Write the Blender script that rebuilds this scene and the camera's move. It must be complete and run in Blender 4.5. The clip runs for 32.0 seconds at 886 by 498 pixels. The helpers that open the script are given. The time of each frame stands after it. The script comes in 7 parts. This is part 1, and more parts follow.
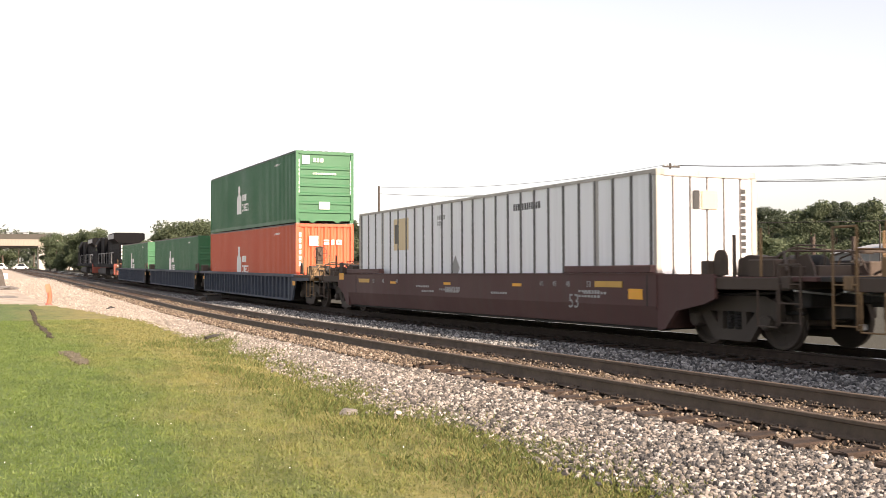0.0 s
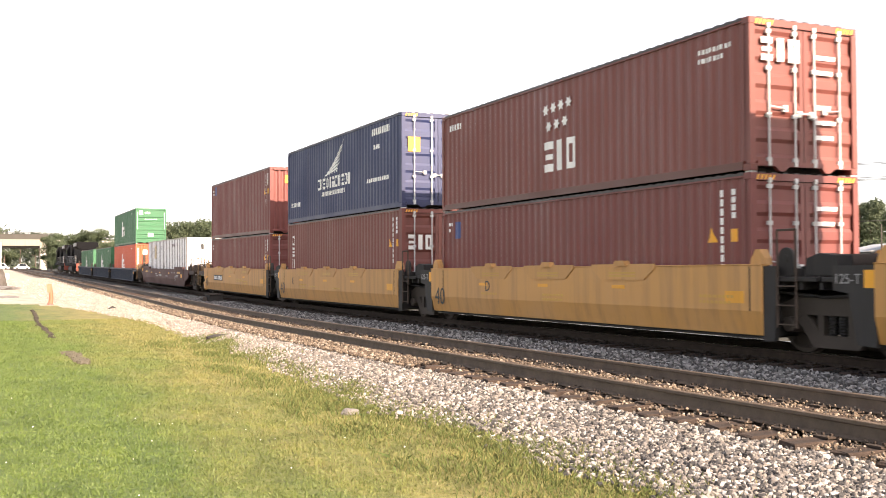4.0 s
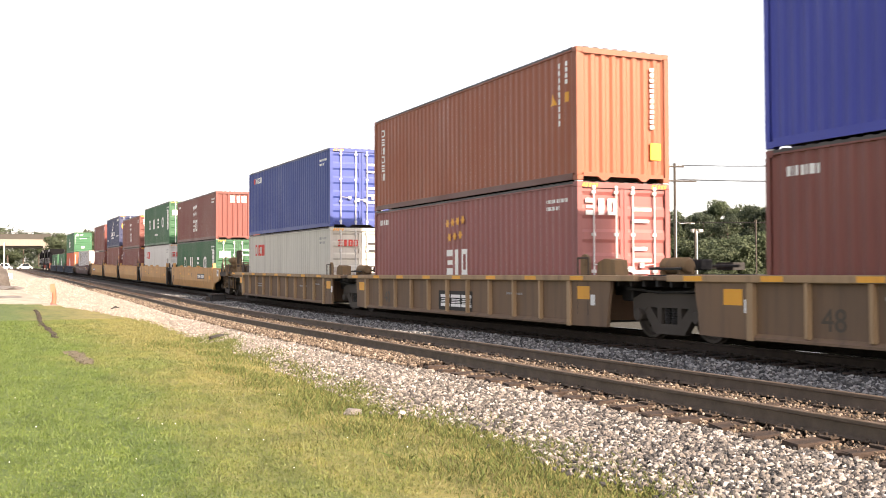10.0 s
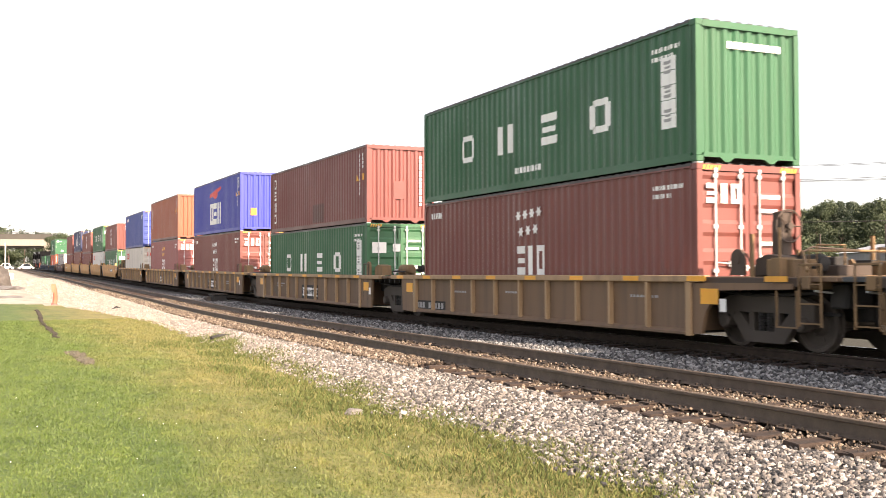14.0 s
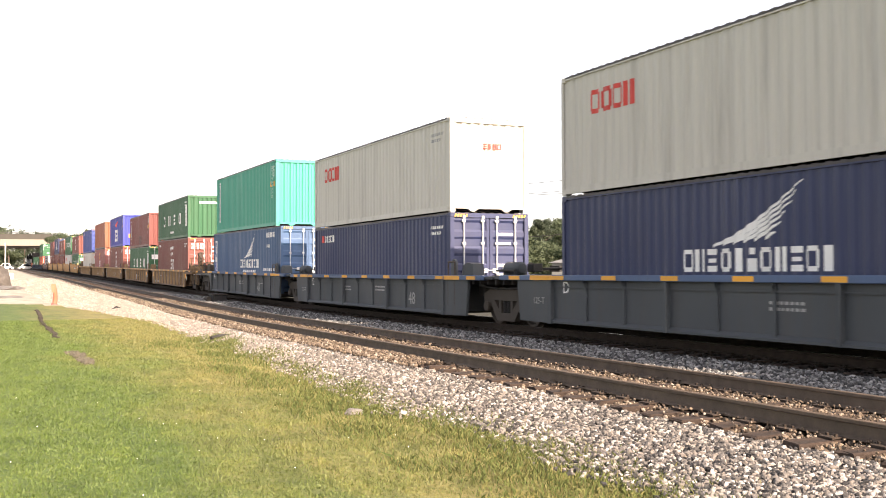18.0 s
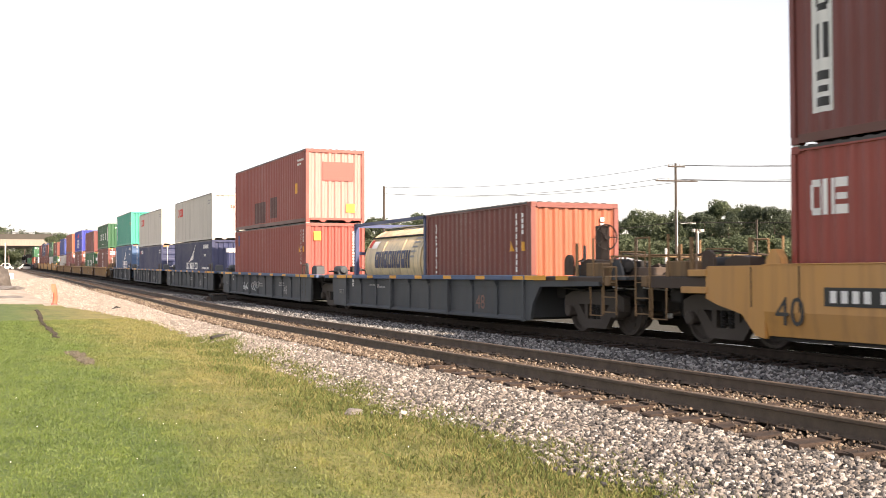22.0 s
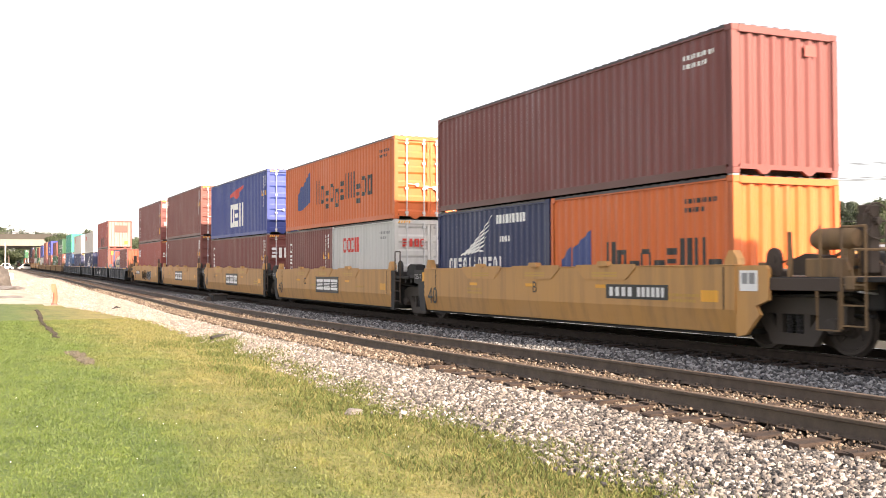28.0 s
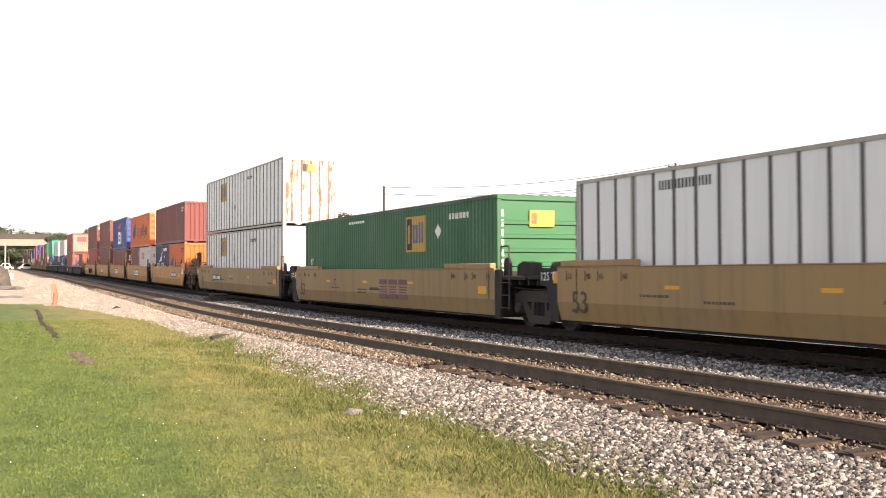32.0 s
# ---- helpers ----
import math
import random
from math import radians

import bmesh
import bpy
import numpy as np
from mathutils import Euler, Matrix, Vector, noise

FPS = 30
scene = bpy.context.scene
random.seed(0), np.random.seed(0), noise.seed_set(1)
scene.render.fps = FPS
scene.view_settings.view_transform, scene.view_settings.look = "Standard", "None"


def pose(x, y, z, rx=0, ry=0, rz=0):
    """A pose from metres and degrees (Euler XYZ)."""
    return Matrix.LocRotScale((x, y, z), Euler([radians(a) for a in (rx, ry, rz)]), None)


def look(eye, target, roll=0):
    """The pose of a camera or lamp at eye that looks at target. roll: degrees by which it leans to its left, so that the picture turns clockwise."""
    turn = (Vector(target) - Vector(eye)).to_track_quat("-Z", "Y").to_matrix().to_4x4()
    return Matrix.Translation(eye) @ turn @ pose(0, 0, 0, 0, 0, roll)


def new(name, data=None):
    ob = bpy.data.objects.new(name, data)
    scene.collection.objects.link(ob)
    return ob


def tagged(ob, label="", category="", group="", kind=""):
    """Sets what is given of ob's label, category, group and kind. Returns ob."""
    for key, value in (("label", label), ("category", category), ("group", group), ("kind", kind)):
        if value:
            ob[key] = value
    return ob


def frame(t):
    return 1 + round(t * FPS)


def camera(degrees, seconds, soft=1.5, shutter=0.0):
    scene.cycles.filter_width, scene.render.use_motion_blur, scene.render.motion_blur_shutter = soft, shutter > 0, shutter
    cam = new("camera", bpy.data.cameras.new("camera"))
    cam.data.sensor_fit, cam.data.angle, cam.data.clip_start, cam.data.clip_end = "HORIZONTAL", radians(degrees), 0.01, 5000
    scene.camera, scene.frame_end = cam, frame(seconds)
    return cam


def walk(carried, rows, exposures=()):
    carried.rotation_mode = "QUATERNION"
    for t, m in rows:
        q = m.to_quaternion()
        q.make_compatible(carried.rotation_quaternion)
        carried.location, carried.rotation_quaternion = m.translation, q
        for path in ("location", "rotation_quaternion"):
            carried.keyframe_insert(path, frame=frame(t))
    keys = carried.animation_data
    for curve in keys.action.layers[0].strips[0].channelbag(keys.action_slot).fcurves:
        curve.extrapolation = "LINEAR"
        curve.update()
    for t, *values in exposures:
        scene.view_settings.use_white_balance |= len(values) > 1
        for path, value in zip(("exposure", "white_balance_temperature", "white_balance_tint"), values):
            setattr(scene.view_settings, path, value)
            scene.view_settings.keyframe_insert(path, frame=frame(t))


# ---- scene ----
cam = camera(47.31, 32.0, soft=0.9, shutter=0.15)
EYE = (0.0, 0.0, 1.309)


def aim(turn, tilt=1.327):
    """Camera pose: heading in degrees to the right of the track's line."""
    a, b = radians(turn), radians(tilt)
    to = Vector(EYE) + Vector((math.sin(a) * math.cos(b), math.cos(a) * math.cos(b), math.sin(b)))
    return look(EYE, to, -0.262)


# the tripod head creeps to the side by a third of a degree in the first ten seconds
walk(cam, [(0, aim(25.02)), (1, aim(25.00)), (3.5, aim(24.95)), (6, aim(24.94)), (9.5, aim(24.88)), (10.0, aim(24.79)),
           (10.5, aim(24.735)), (12, aim(24.735)), (32, aim(24.735))],
     exposures=[(0, 1.05, 7000, 18), (1, 0.95, 7000, 18), (2, 1.08, 7000, 18), (3, 1.42, 7000, 18), (6, 1.52, 7000, 18), (8, 1.36, 7000, 18), (13, 1.35, 7000, 18), (14, 1.42, 7000, 18), (20, 1.3, 7000, 18), (23, 1.1, 7000, 18), (25, 1.52, 7000, 18),
                (28, 1.5, 7000, 18), (32, 1.08, 7000, 18)])

# ---- light ----
TO_SUN = Vector((0.26, -1.0, 0.62)).normalized()
world = bpy.data.worlds.new("sky")
scene.world = world
world.use_nodes = True
wn = world.node_tree.nodes
sky = wn.new("ShaderNodeTexSky")
sky.sky_type = "NISHITA"
sky.sun_disc = False
sky.sun_elevation = math.asin(TO_SUN.z)
sky.sun_rotation = math.atan2(TO_SUN.x, TO_SUN.y)
sky.air_density, sky.dust_density, sky.ozone_density = 1.0, 2.0, 0.6
haze = wn.new("ShaderNodeHueSaturation")     # summer haze: a pale, almost white sky
haze.inputs["Saturation"].default_value, haze.inputs["Value"].default_value = 0.45, 0.85
world.node_tree.links.new(sky.outputs[0], haze.inputs["Color"])
world.node_tree.links.new(haze.outputs[0], wn["Background"].inputs[0])
wn["Background"].inputs[1].default_value = 0.15
sun = new("sun", bpy.data.lights.new("sun", "SUN"))
sun.data.energy, sun.data.angle, sun.data.color = 5.0, radians(0.6), (1.0, 0.86, 0.68)
sun.matrix_world = look(TO_SUN * 60, (0, 0, 0))


# ---- materials ----
def material(name, rough=0.6, metal=0.0):
    m = bpy.data.materials.new(name)
    m.use_nodes = True
    b = m.node_tree.nodes["Principled BSDF"]
    b.inputs["Roughness"].default_value, b.inputs["Metallic"].default_value = rough, metal
    return m, m.node_tree.nodes, m.node_tree.links, b


def noise_node(n, l, scale, detail=4, stretch=None, rough=0.6):
    tc = n.new("ShaderNodeTexCoord")
    t = n.new("ShaderNodeTexNoise")
    t.inputs["Scale"].default_value, t.inputs["Detail"].default_value = scale, detail
    t.inputs["Roughness"].default_value = rough
    if stretch:
        mp = n.new("ShaderNodeMapping")
        mp.inputs["Scale"].default_value = stretch
        l.new(tc.outputs["Object"], mp.inputs[0])
        l.new(mp.outputs[0], t.inputs[0])
    else:
        l.new(tc.outputs["Object"], t.inputs[0])
    return t.outputs[0]


def ramp(n, l, src, stops):
    r = n.new("ShaderNodeValToRGB")
    e = r.color_ramp.elements
    while len(e) < len(stops):
        e.new(0.5)
    for i, (p, c) in enumerate(stops):
        e[i].position, e[i].color = p, (*c, 1)
    l.new(src, r.inputs[0])
    return r.outputs[0]


def mix(n, l, fac, a, b, kind="MIX"):
    m = n.new("ShaderNodeMix")
    m.data_type, m.blend_type = "RGBA", kind
    for i, v in ((0, fac), (6, a), (7, b)):
        if isinstance(v, bpy.types.NodeSocket):
            l.new(v, m.inputs[i])
        elif i == 0:
            m.inputs[i].default_value = v
        else:
            m.inputs[i].default_value = (*v, 1)
    return m.outputs[2]


def bump(n, l, b, src, strength, dist=0.01):
    k = n.new("ShaderNodeBump")
    k.inputs["Strength"].default_value, k.inputs["Distance"].default_value = strength, dist
    l.new(src, k.inputs["Height"])
    l.new(k.outputs[0], b.inputs["Normal"])


def scaled(c, k):
    return tuple(min(1, v * k) for v in c)


PAINTS = {}


def paint(name, c, rough=0.5, grime=0.26, rust=0.12, fade=0.25):
    """Weathered steel paint: faded patches, streaks of grime from above, specks of rust."""
    if name in PAINTS:
        return PAINTS[name]
    m, n, l, b = material(name, rough)
    big = noise_node(n, l, 0.7, 5, (1, 1, 0.6))
    col = mix(n, l, ramp(n, l, big, [(0.35, (0, 0, 0)), (0.7, (fade, fade, fade))]), c,
              tuple(0.75 * v + 0.25 * sum(c) / 3 + 0.02 for v in c))
    streak = noise_node(n, l, 3.0, 6, (1.2, 1.2, 0.07), 0.7)
    g = ramp(n, l, streak, [(0.48, (0, 0, 0)), (0.78, (grime, grime, grime))])
    col = mix(n, l, g, col, (0.07, 0.055, 0.045))
    fine = noise_node(n, l, 11.0, 8, (1, 1, 0.5), 0.75)
    r = ramp(n, l, fine, [(0.66, (0, 0, 0)), (0.74, (rust, rust, rust))])
    col = mix(n, l, r, col, (0.16, 0.05, 0.02))
    oi = n.new("ShaderNodeObjectInfo")
    v = n.new("ShaderNodeMapRange")
    v.inputs[3].default_value, v.inputs[4].default_value = 0.92, 1.06
    l.new(oi.outputs["Random"], v.inputs[0])
    hv = n.new("ShaderNodeHueSaturation")
    l.new(v.outputs[0], hv.inputs["Value"])
    l.new(col, hv.inputs["Color"])
    l.new(hv.outputs[0], b.inputs["Base Color"])
    l.new(ramp(n, l, big, [(0.3, (rough - 0.1,) * 3), (0.7, (rough + 0.15,) * 3)]), b.inputs["Roughness"])
    bump(n, l, b, noise_node(n, l, 26, 3), 0.12, 0.004)
    PAINTS[name] = m
    return m


def rust_streaked(name, c, rust, cover):
    """Pale paint with brown rust that runs down from seams and spreads in blotches."""
    m, n, l, b = material(name, .65)
    run = noise_node(n, l, 4.5, 6, (1.6, 1.6, 0.22), .7)
    blot = noise_node(n, l, 1.6, 7, (1, 1, .7), .7)
    k = n.new("ShaderNodeMath")
    k.operation = "MULTIPLY_ADD"
    k.inputs[1].default_value = .75
    l.new(blot, k.inputs[0])
    l.new(run, k.inputs[2])
    f = ramp(n, l, k.outputs[0], [(cover, (0, 0, 0)), (cover + .16, (1, 1, 1))])
    tint = ramp(n, l, noise_node(n, l, 14, 6, None, .7), [(.3, scaled(rust, .55)), (.7, rust)])
    l.new(mix(n, l, f, c, tint), b.inputs["Base Color"])
    bump(n, l, b, run, .15, .004)
    return m


WHITERUST = rust_streaked("rust_stained_white_paint", (0.74, 0.70, 0.64), (0.33, 0.13, 0.045), .80)
MAROON = paint("maroon_paint", (0.178, 0.045, 0.038))
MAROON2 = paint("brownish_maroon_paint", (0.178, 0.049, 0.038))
RAILBROWN = paint("dirt_brown_rail", (0.125, 0.046, 0.034), grime=0.15, rust=0.4)
REDBOX = paint("red_oxide_paint", (0.30, 0.060, 0.045))
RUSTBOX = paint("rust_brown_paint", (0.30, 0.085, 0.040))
FADED = paint("faded_maroon_paint", (0.28, 0.085, 0.078), fade=0.5)
GREEN = paint("dark_green_paint", (0.018, 0.105, 0.042))
GREEN2 = paint("domestic_green_paint", (0.020, 0.125, 0.050), grime=0.15)
ORANGE = paint("bright_orange_paint", (0.62, 0.13, 0.02), grime=0.2)
REDORANGE = paint("red_orange_paint", (0.55, 0.085, 0.028), grime=0.15)
BLUE = paint("royal_blue_paint", (0.030, 0.058, 0.26), grime=0.2)
BLUE2 = paint("violet_blue_paint", (0.034, 0.048, 0.34), grime=0.15)
NAVY = paint("navy_paint", (0.022, 0.032, 0.095), grime=0.2)
STEELBLUE = paint("mid_blue_paint", (0.045, 0.105, 0.22), grime=0.2)
TEAL = paint("teal_paint", (0.03, 0.34, 0.24), grime=0.2)
CREAM = paint("off_white_paint", (0.54, 0.52, 0.465), grime=0.35, rust=0.3)
PALE = paint("pale_grey_paint", (0.55, 0.55, 0.53), grime=0.25)
WHITEBOX = paint("white_panel_paint", (0.86, 0.87, 0.89), grime=0.18, rust=0.05)
WHITERAIL = paint("grimy_white_rail", (0.42, 0.39, 0.35), grime=0.6, rust=0.4)
TOPDARK = paint("shade_dark_rail", (0.045, 0.038, 0.038), grime=0.4, rust=0.4)
POSTGREY = paint("grey_post_metal", (0.085, 0.08, 0.08), grime=0.3, rust=0.4)
TANPOST = paint("tan_grey_post", (0.40, 0.38, 0.35), grime=0.5, rust=0.4)
BLEACHED = paint("bleached_red_paint", (0.50, 0.225, 0.19), grime=0.3, rust=0.3, fade=0.9)
FRAMEBLUE = paint("tank_frame_blue", (0.035, 0.055, 0.15), grime=0.3)
OLIVECAR = paint("railcar_olive_yellow", (0.345, 0.218, 0.084), rough=0.6, grime=0.45, rust=0.35, fade=0.6)
YELLOWCAR = paint("railcar_yellow_paint", (0.53, 0.272, 0.075), rough=0.6, grime=0.42, rust=0.35, fade=0.55)
BUFFCAR = paint("weathered_buff_paint", (0.36, 0.235, 0.125), rough=0.7, grime=0.6, rust=0.4, fade=0.4)
BROWNCAR = paint("dusty_brown_paint", (0.175, 0.105, 0.058), rough=0.75, grime=0.7, rust=0.75, fade=0.6)
GREYCAR = paint("slate_grey_paint", (0.052, 0.060, 0.068), rough=0.65, grime=0.45, rust=0.2)
BLUECAR = paint("sill_blue_paint", (0.062, 0.108, 0.21), rough=0.6, grime=0.35)
DARKBLUECAR = paint("blue_grey_paint", (0.042, 0.055, 0.080), rough=0.65, grime=0.45)
MAROONCAR = paint("dark_maroon_car_paint", (0.085, 0.036, 0.032), rough=0.7, grime=0.45, rust=0.3)
GRIMY = paint("grimy_dark_steel", (0.020, 0.0185, 0.0175), rough=0.75, grime=0.3, rust=0.4)
TRUCKMAT = paint("dusty_cast_steel", (0.060, 0.048, 0.038), rough=0.8, grime=0.4, rust=0.3)
GEARMAT = paint("dusty_brown_fittings", (0.215, 0.130, 0.058), rough=0.8, grime=0.9, rust=0.7, fade=0.5)
DARKGEAR = paint("oily_brown_fittings", (0.062, 0.042, 0.030), rough=0.8, grime=0.5, rust=0.7, fade=0.6)
LOCOBLACK = paint("locomotive_black", (0.004, 0.004, 0.005), rough=0.8, grime=0.05, rust=0.03, fade=0.2)
ROOFGREY = paint("roof_metal", (0.32, 0.33, 0.34), rough=0.5)
WHITEMARK = paint("white_marking", (0.80, 0.80, 0.78), grime=0.15, rust=0.03)
BROWNMARK = paint("brown_black_marking", (0.06, 0.045, 0.03), grime=0.1, rust=0.03)
BLACKMARK = paint("black_marking", (0.025, 0.025, 0.025), grime=0.1, rust=0.03)
YELLOWMARK = paint("yellow_marking", (0.78, 0.36, 0.02), grime=0.2, rust=0.05)
REDMARK = paint("red_marking", (0.62, 0.045, 0.03), grime=0.15, rust=0.03)
BLUEMARK = paint("blue_marking", (0.04, 0.07, 0.22), grime=0.15, rust=0.03)
OCHREMARK = paint("ochre_marking", (0.52, 0.30, 0.05), grime=0.2, rust=0.03)
SLATEMARK = paint("slate_blue_marking", (0.13, 0.15, 0.20), grime=0.3, rust=0.03)
GREYMARK = paint("grey_marking", (0.30, 0.30, 0.30), grime=0.3, rust=0.03)
TANKSKIN = paint("tank_yellow_cladding", (0.80, 0.64, 0.38), rough=0.4, grime=0.8, rust=0.5)
LOCKROD = paint("galvanised_rod", (0.55, 0.56, 0.56), rough=0.4, grime=0.2, rust=0.15)
CONCRETE = paint("weathered_concrete", (0.46, 0.43, 0.38), rough=0.9, grime=0.35, rust=0.05)
PARAPET = paint("weathered_parapet", (0.25, 0.225, 0.185), rough=0.9, grime=0.5)
FADEDOCHRE = paint("faded_ochre_marking", (0.66, 0.52, 0.30), grime=0.2, rust=0.1)
BRIDGEDARK = paint("bridge_beam_paint", (0.055, 0.050, 0.042), rough=0.8)


LOCOBLACK.node_tree.nodes["Principled BSDF"].inputs["Specular IOR Level"].default_value = 0.12


def polished(name, c, rough):
    m, n, l, b = material(name, rough, 0.9)
    v = noise_node(n, l, 5, 5, (1, 0.1, 1))
    l.new(ramp(n, l, v, [(0.3, scaled(c, 0.7)), (0.7, scaled(c, 1.2))]), b.inputs["Base Color"])
    return m


RAILTOP = polished("polished_rail_head", (0.62, 0.60, 0.58), 0.22)


def rough_mat(name, stops, scale, rough=0.9, bump_scale=60, strength=0.5, dist=0.01, stretch=None, island=0.0):
    m, n, l, b = material(name, rough)
    s = noise_node(n, l, scale, 8, stretch, 0.7)
    col = ramp(n, l, s, stops)
    if island:
        g = n.new("ShaderNodeNewGeometry")
        v = n.new("ShaderNodeMapRange")
        v.inputs[3].default_value, v.inputs[4].default_value = 1 - island, 1 + island
        l.new(g.outputs["Random Per Island"], v.inputs[0])
        hv = n.new("ShaderNodeHueSaturation")
        l.new(v.outputs[0], hv.inputs["Value"])
        l.new(col, hv.inputs["Color"])
        col = hv.outputs[0]
    l.new(col, b.inputs["Base Color"])
    bump(n, l, b, noise_node(n, l, bump_scale, 5), strength, dist)
    return m


def island_mat(name, stops, rough=0.9, dusty=0.0):
    """Colour chosen piece by piece, with a fine mottling; dusty: stones paler up the line, their brighter look in
    frontal sun put into the colour.
    """
    m, n, l, b = material(name, rough)
    g = n.new("ShaderNodeNewGeometry")
    col = ramp(n, l, g.outputs["Random Per Island"], stops)
    f = noise_node(n, l, 35, 4)
    col = mix(n, l, 1.0, col, ramp(n, l, f, [(0.25, (0.7, 0.7, 0.7)), (0.75, (1.15, 1.13, 1.1))]), "MULTIPLY")
    # paler with distance: frontal sunlight's brightening is mixed into the stone colour
    if dusty:
        tc = n.new("ShaderNodeTexCoord")
        sep = n.new("ShaderNodeSeparateXYZ")
        l.new(tc.outputs["Object"], sep.inputs[0])
        r = n.new("ShaderNodeMapRange")
        r.inputs[1].default_value, r.inputs[2].default_value, r.inputs[4].default_value = 7.0, 40.0, dusty
        l.new(sep.outputs[1], r.inputs[0])
        col = mix(n, l, r.outputs[0], col, (0.40, 0.345, 0.29))
    l.new(col, b.inputs["Base Color"])
    return m


RAILSIDE = rough_mat("rusty_rail_web", [(0.3, (0.060, 0.044, 0.031)), (0.7, (0.130, 0.094, 0.066))], 4, 0.7)
TIEWOOD = rough_mat("creosoted_tie_wood", [(0.25, (0.015, 0.010, 0.008)), (0.55, (0.042, 0.026, 0.018)), (0.8, (0.105, 0.066, 0.044))],
                    3.0, 0.9, 30, 0.7, 0.01, (0.35, 4, 4))
STONEMAT = island_mat("crushed_granite", [(0.0, (0.016, 0.016, 0.018)), (0.25, (0.058, 0.056, 0.056)), (0.5, (0.142, 0.132, 0.126)),
                                          (0.75, (0.215, 0.188, 0.165)), (1.0, (0.46, 0.44, 0.42))], dusty=0.45)
GREYSTONE = island_mat("grey_trackside_granite", [(0.0, (0.030, 0.031, 0.033)), (0.5, (0.115, 0.117, 0.119)), (1.0, (0.33, 0.33, 0.33))])
# oily stone, with the shade beneath the train put into its colour
OILSHADE = island_mat("oily_shaded_granite", [(0.0, (0.010, 0.009, 0.008)), (0.6, (0.025, 0.021, 0.018)), (1.0, (0.065, 0.055, 0.047))])
RUSTSTONE = island_mat("rust_dusted_granite", [(0.0, (0.04, 0.029, 0.022)), (0.4, (0.115, 0.085, 0.060)), (0.8, (0.20, 0.155, 0.115)), (1.0, (0.34, 0.29, 0.24))])


def bed_material():
    """Pale stone on the shoulder, browner between rails, dark under the busy track from oil and painted-in train shade.
    """
    m, n, l, b = material("ballast_bed", 0.95)
    s = noise_node(n, l, 16, 8, None, 0.7)
    pale = ramp(n, l, s, [(0.3, (0.035, 0.031, 0.028)), (0.5, (0.10, 0.088, 0.078)), (0.7, (0.22, 0.195, 0.17))])
    # oil stain, deepened to hold the shade under the cars
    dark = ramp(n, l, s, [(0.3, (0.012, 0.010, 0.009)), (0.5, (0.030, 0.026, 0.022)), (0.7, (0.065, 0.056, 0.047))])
    tc = n.new("ShaderNodeTexCoord")
    sep = n.new("ShaderNodeSeparateXYZ")
    l.new(tc.outputs["Object"], sep.inputs[0])
    wob = n.new("ShaderNodeMath")
    wob.operation = "MULTIPLY_ADD"
    wob.inputs[1].default_value, wob.inputs[2].default_value = 1.2, -0.6
    l.new(noise_node(n, l, 1.5, 5), wob.inputs[0])
    add = n.new("ShaderNodeMath")
    l.new(sep.outputs[0], add.inputs[0])
    l.new(wob.outputs[0], add.inputs[1])
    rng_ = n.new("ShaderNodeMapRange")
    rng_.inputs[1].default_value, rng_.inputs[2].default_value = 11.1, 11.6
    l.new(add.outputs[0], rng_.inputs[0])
    # shoulder paler up the line: yard gravel, plus its frontal-sun brightness put into colour
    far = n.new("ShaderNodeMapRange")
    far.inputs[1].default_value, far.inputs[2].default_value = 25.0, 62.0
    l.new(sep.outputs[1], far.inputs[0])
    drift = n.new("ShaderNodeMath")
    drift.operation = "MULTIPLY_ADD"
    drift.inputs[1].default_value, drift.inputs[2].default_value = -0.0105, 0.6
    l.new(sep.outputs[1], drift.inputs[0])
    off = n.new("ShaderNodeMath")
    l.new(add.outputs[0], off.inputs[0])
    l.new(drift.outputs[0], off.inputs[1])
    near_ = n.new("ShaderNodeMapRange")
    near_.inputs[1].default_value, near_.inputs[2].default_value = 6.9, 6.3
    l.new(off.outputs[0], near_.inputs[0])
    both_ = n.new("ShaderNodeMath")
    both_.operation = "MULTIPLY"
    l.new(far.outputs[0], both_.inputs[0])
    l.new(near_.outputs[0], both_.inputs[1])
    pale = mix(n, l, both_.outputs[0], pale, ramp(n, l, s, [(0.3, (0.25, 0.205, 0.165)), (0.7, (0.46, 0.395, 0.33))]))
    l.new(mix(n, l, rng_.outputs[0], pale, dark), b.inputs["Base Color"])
    bump(n, l, b, noise_node(n, l, 22, 5), 1.0, 0.05)
    return m


BEDMAT = bed_material()


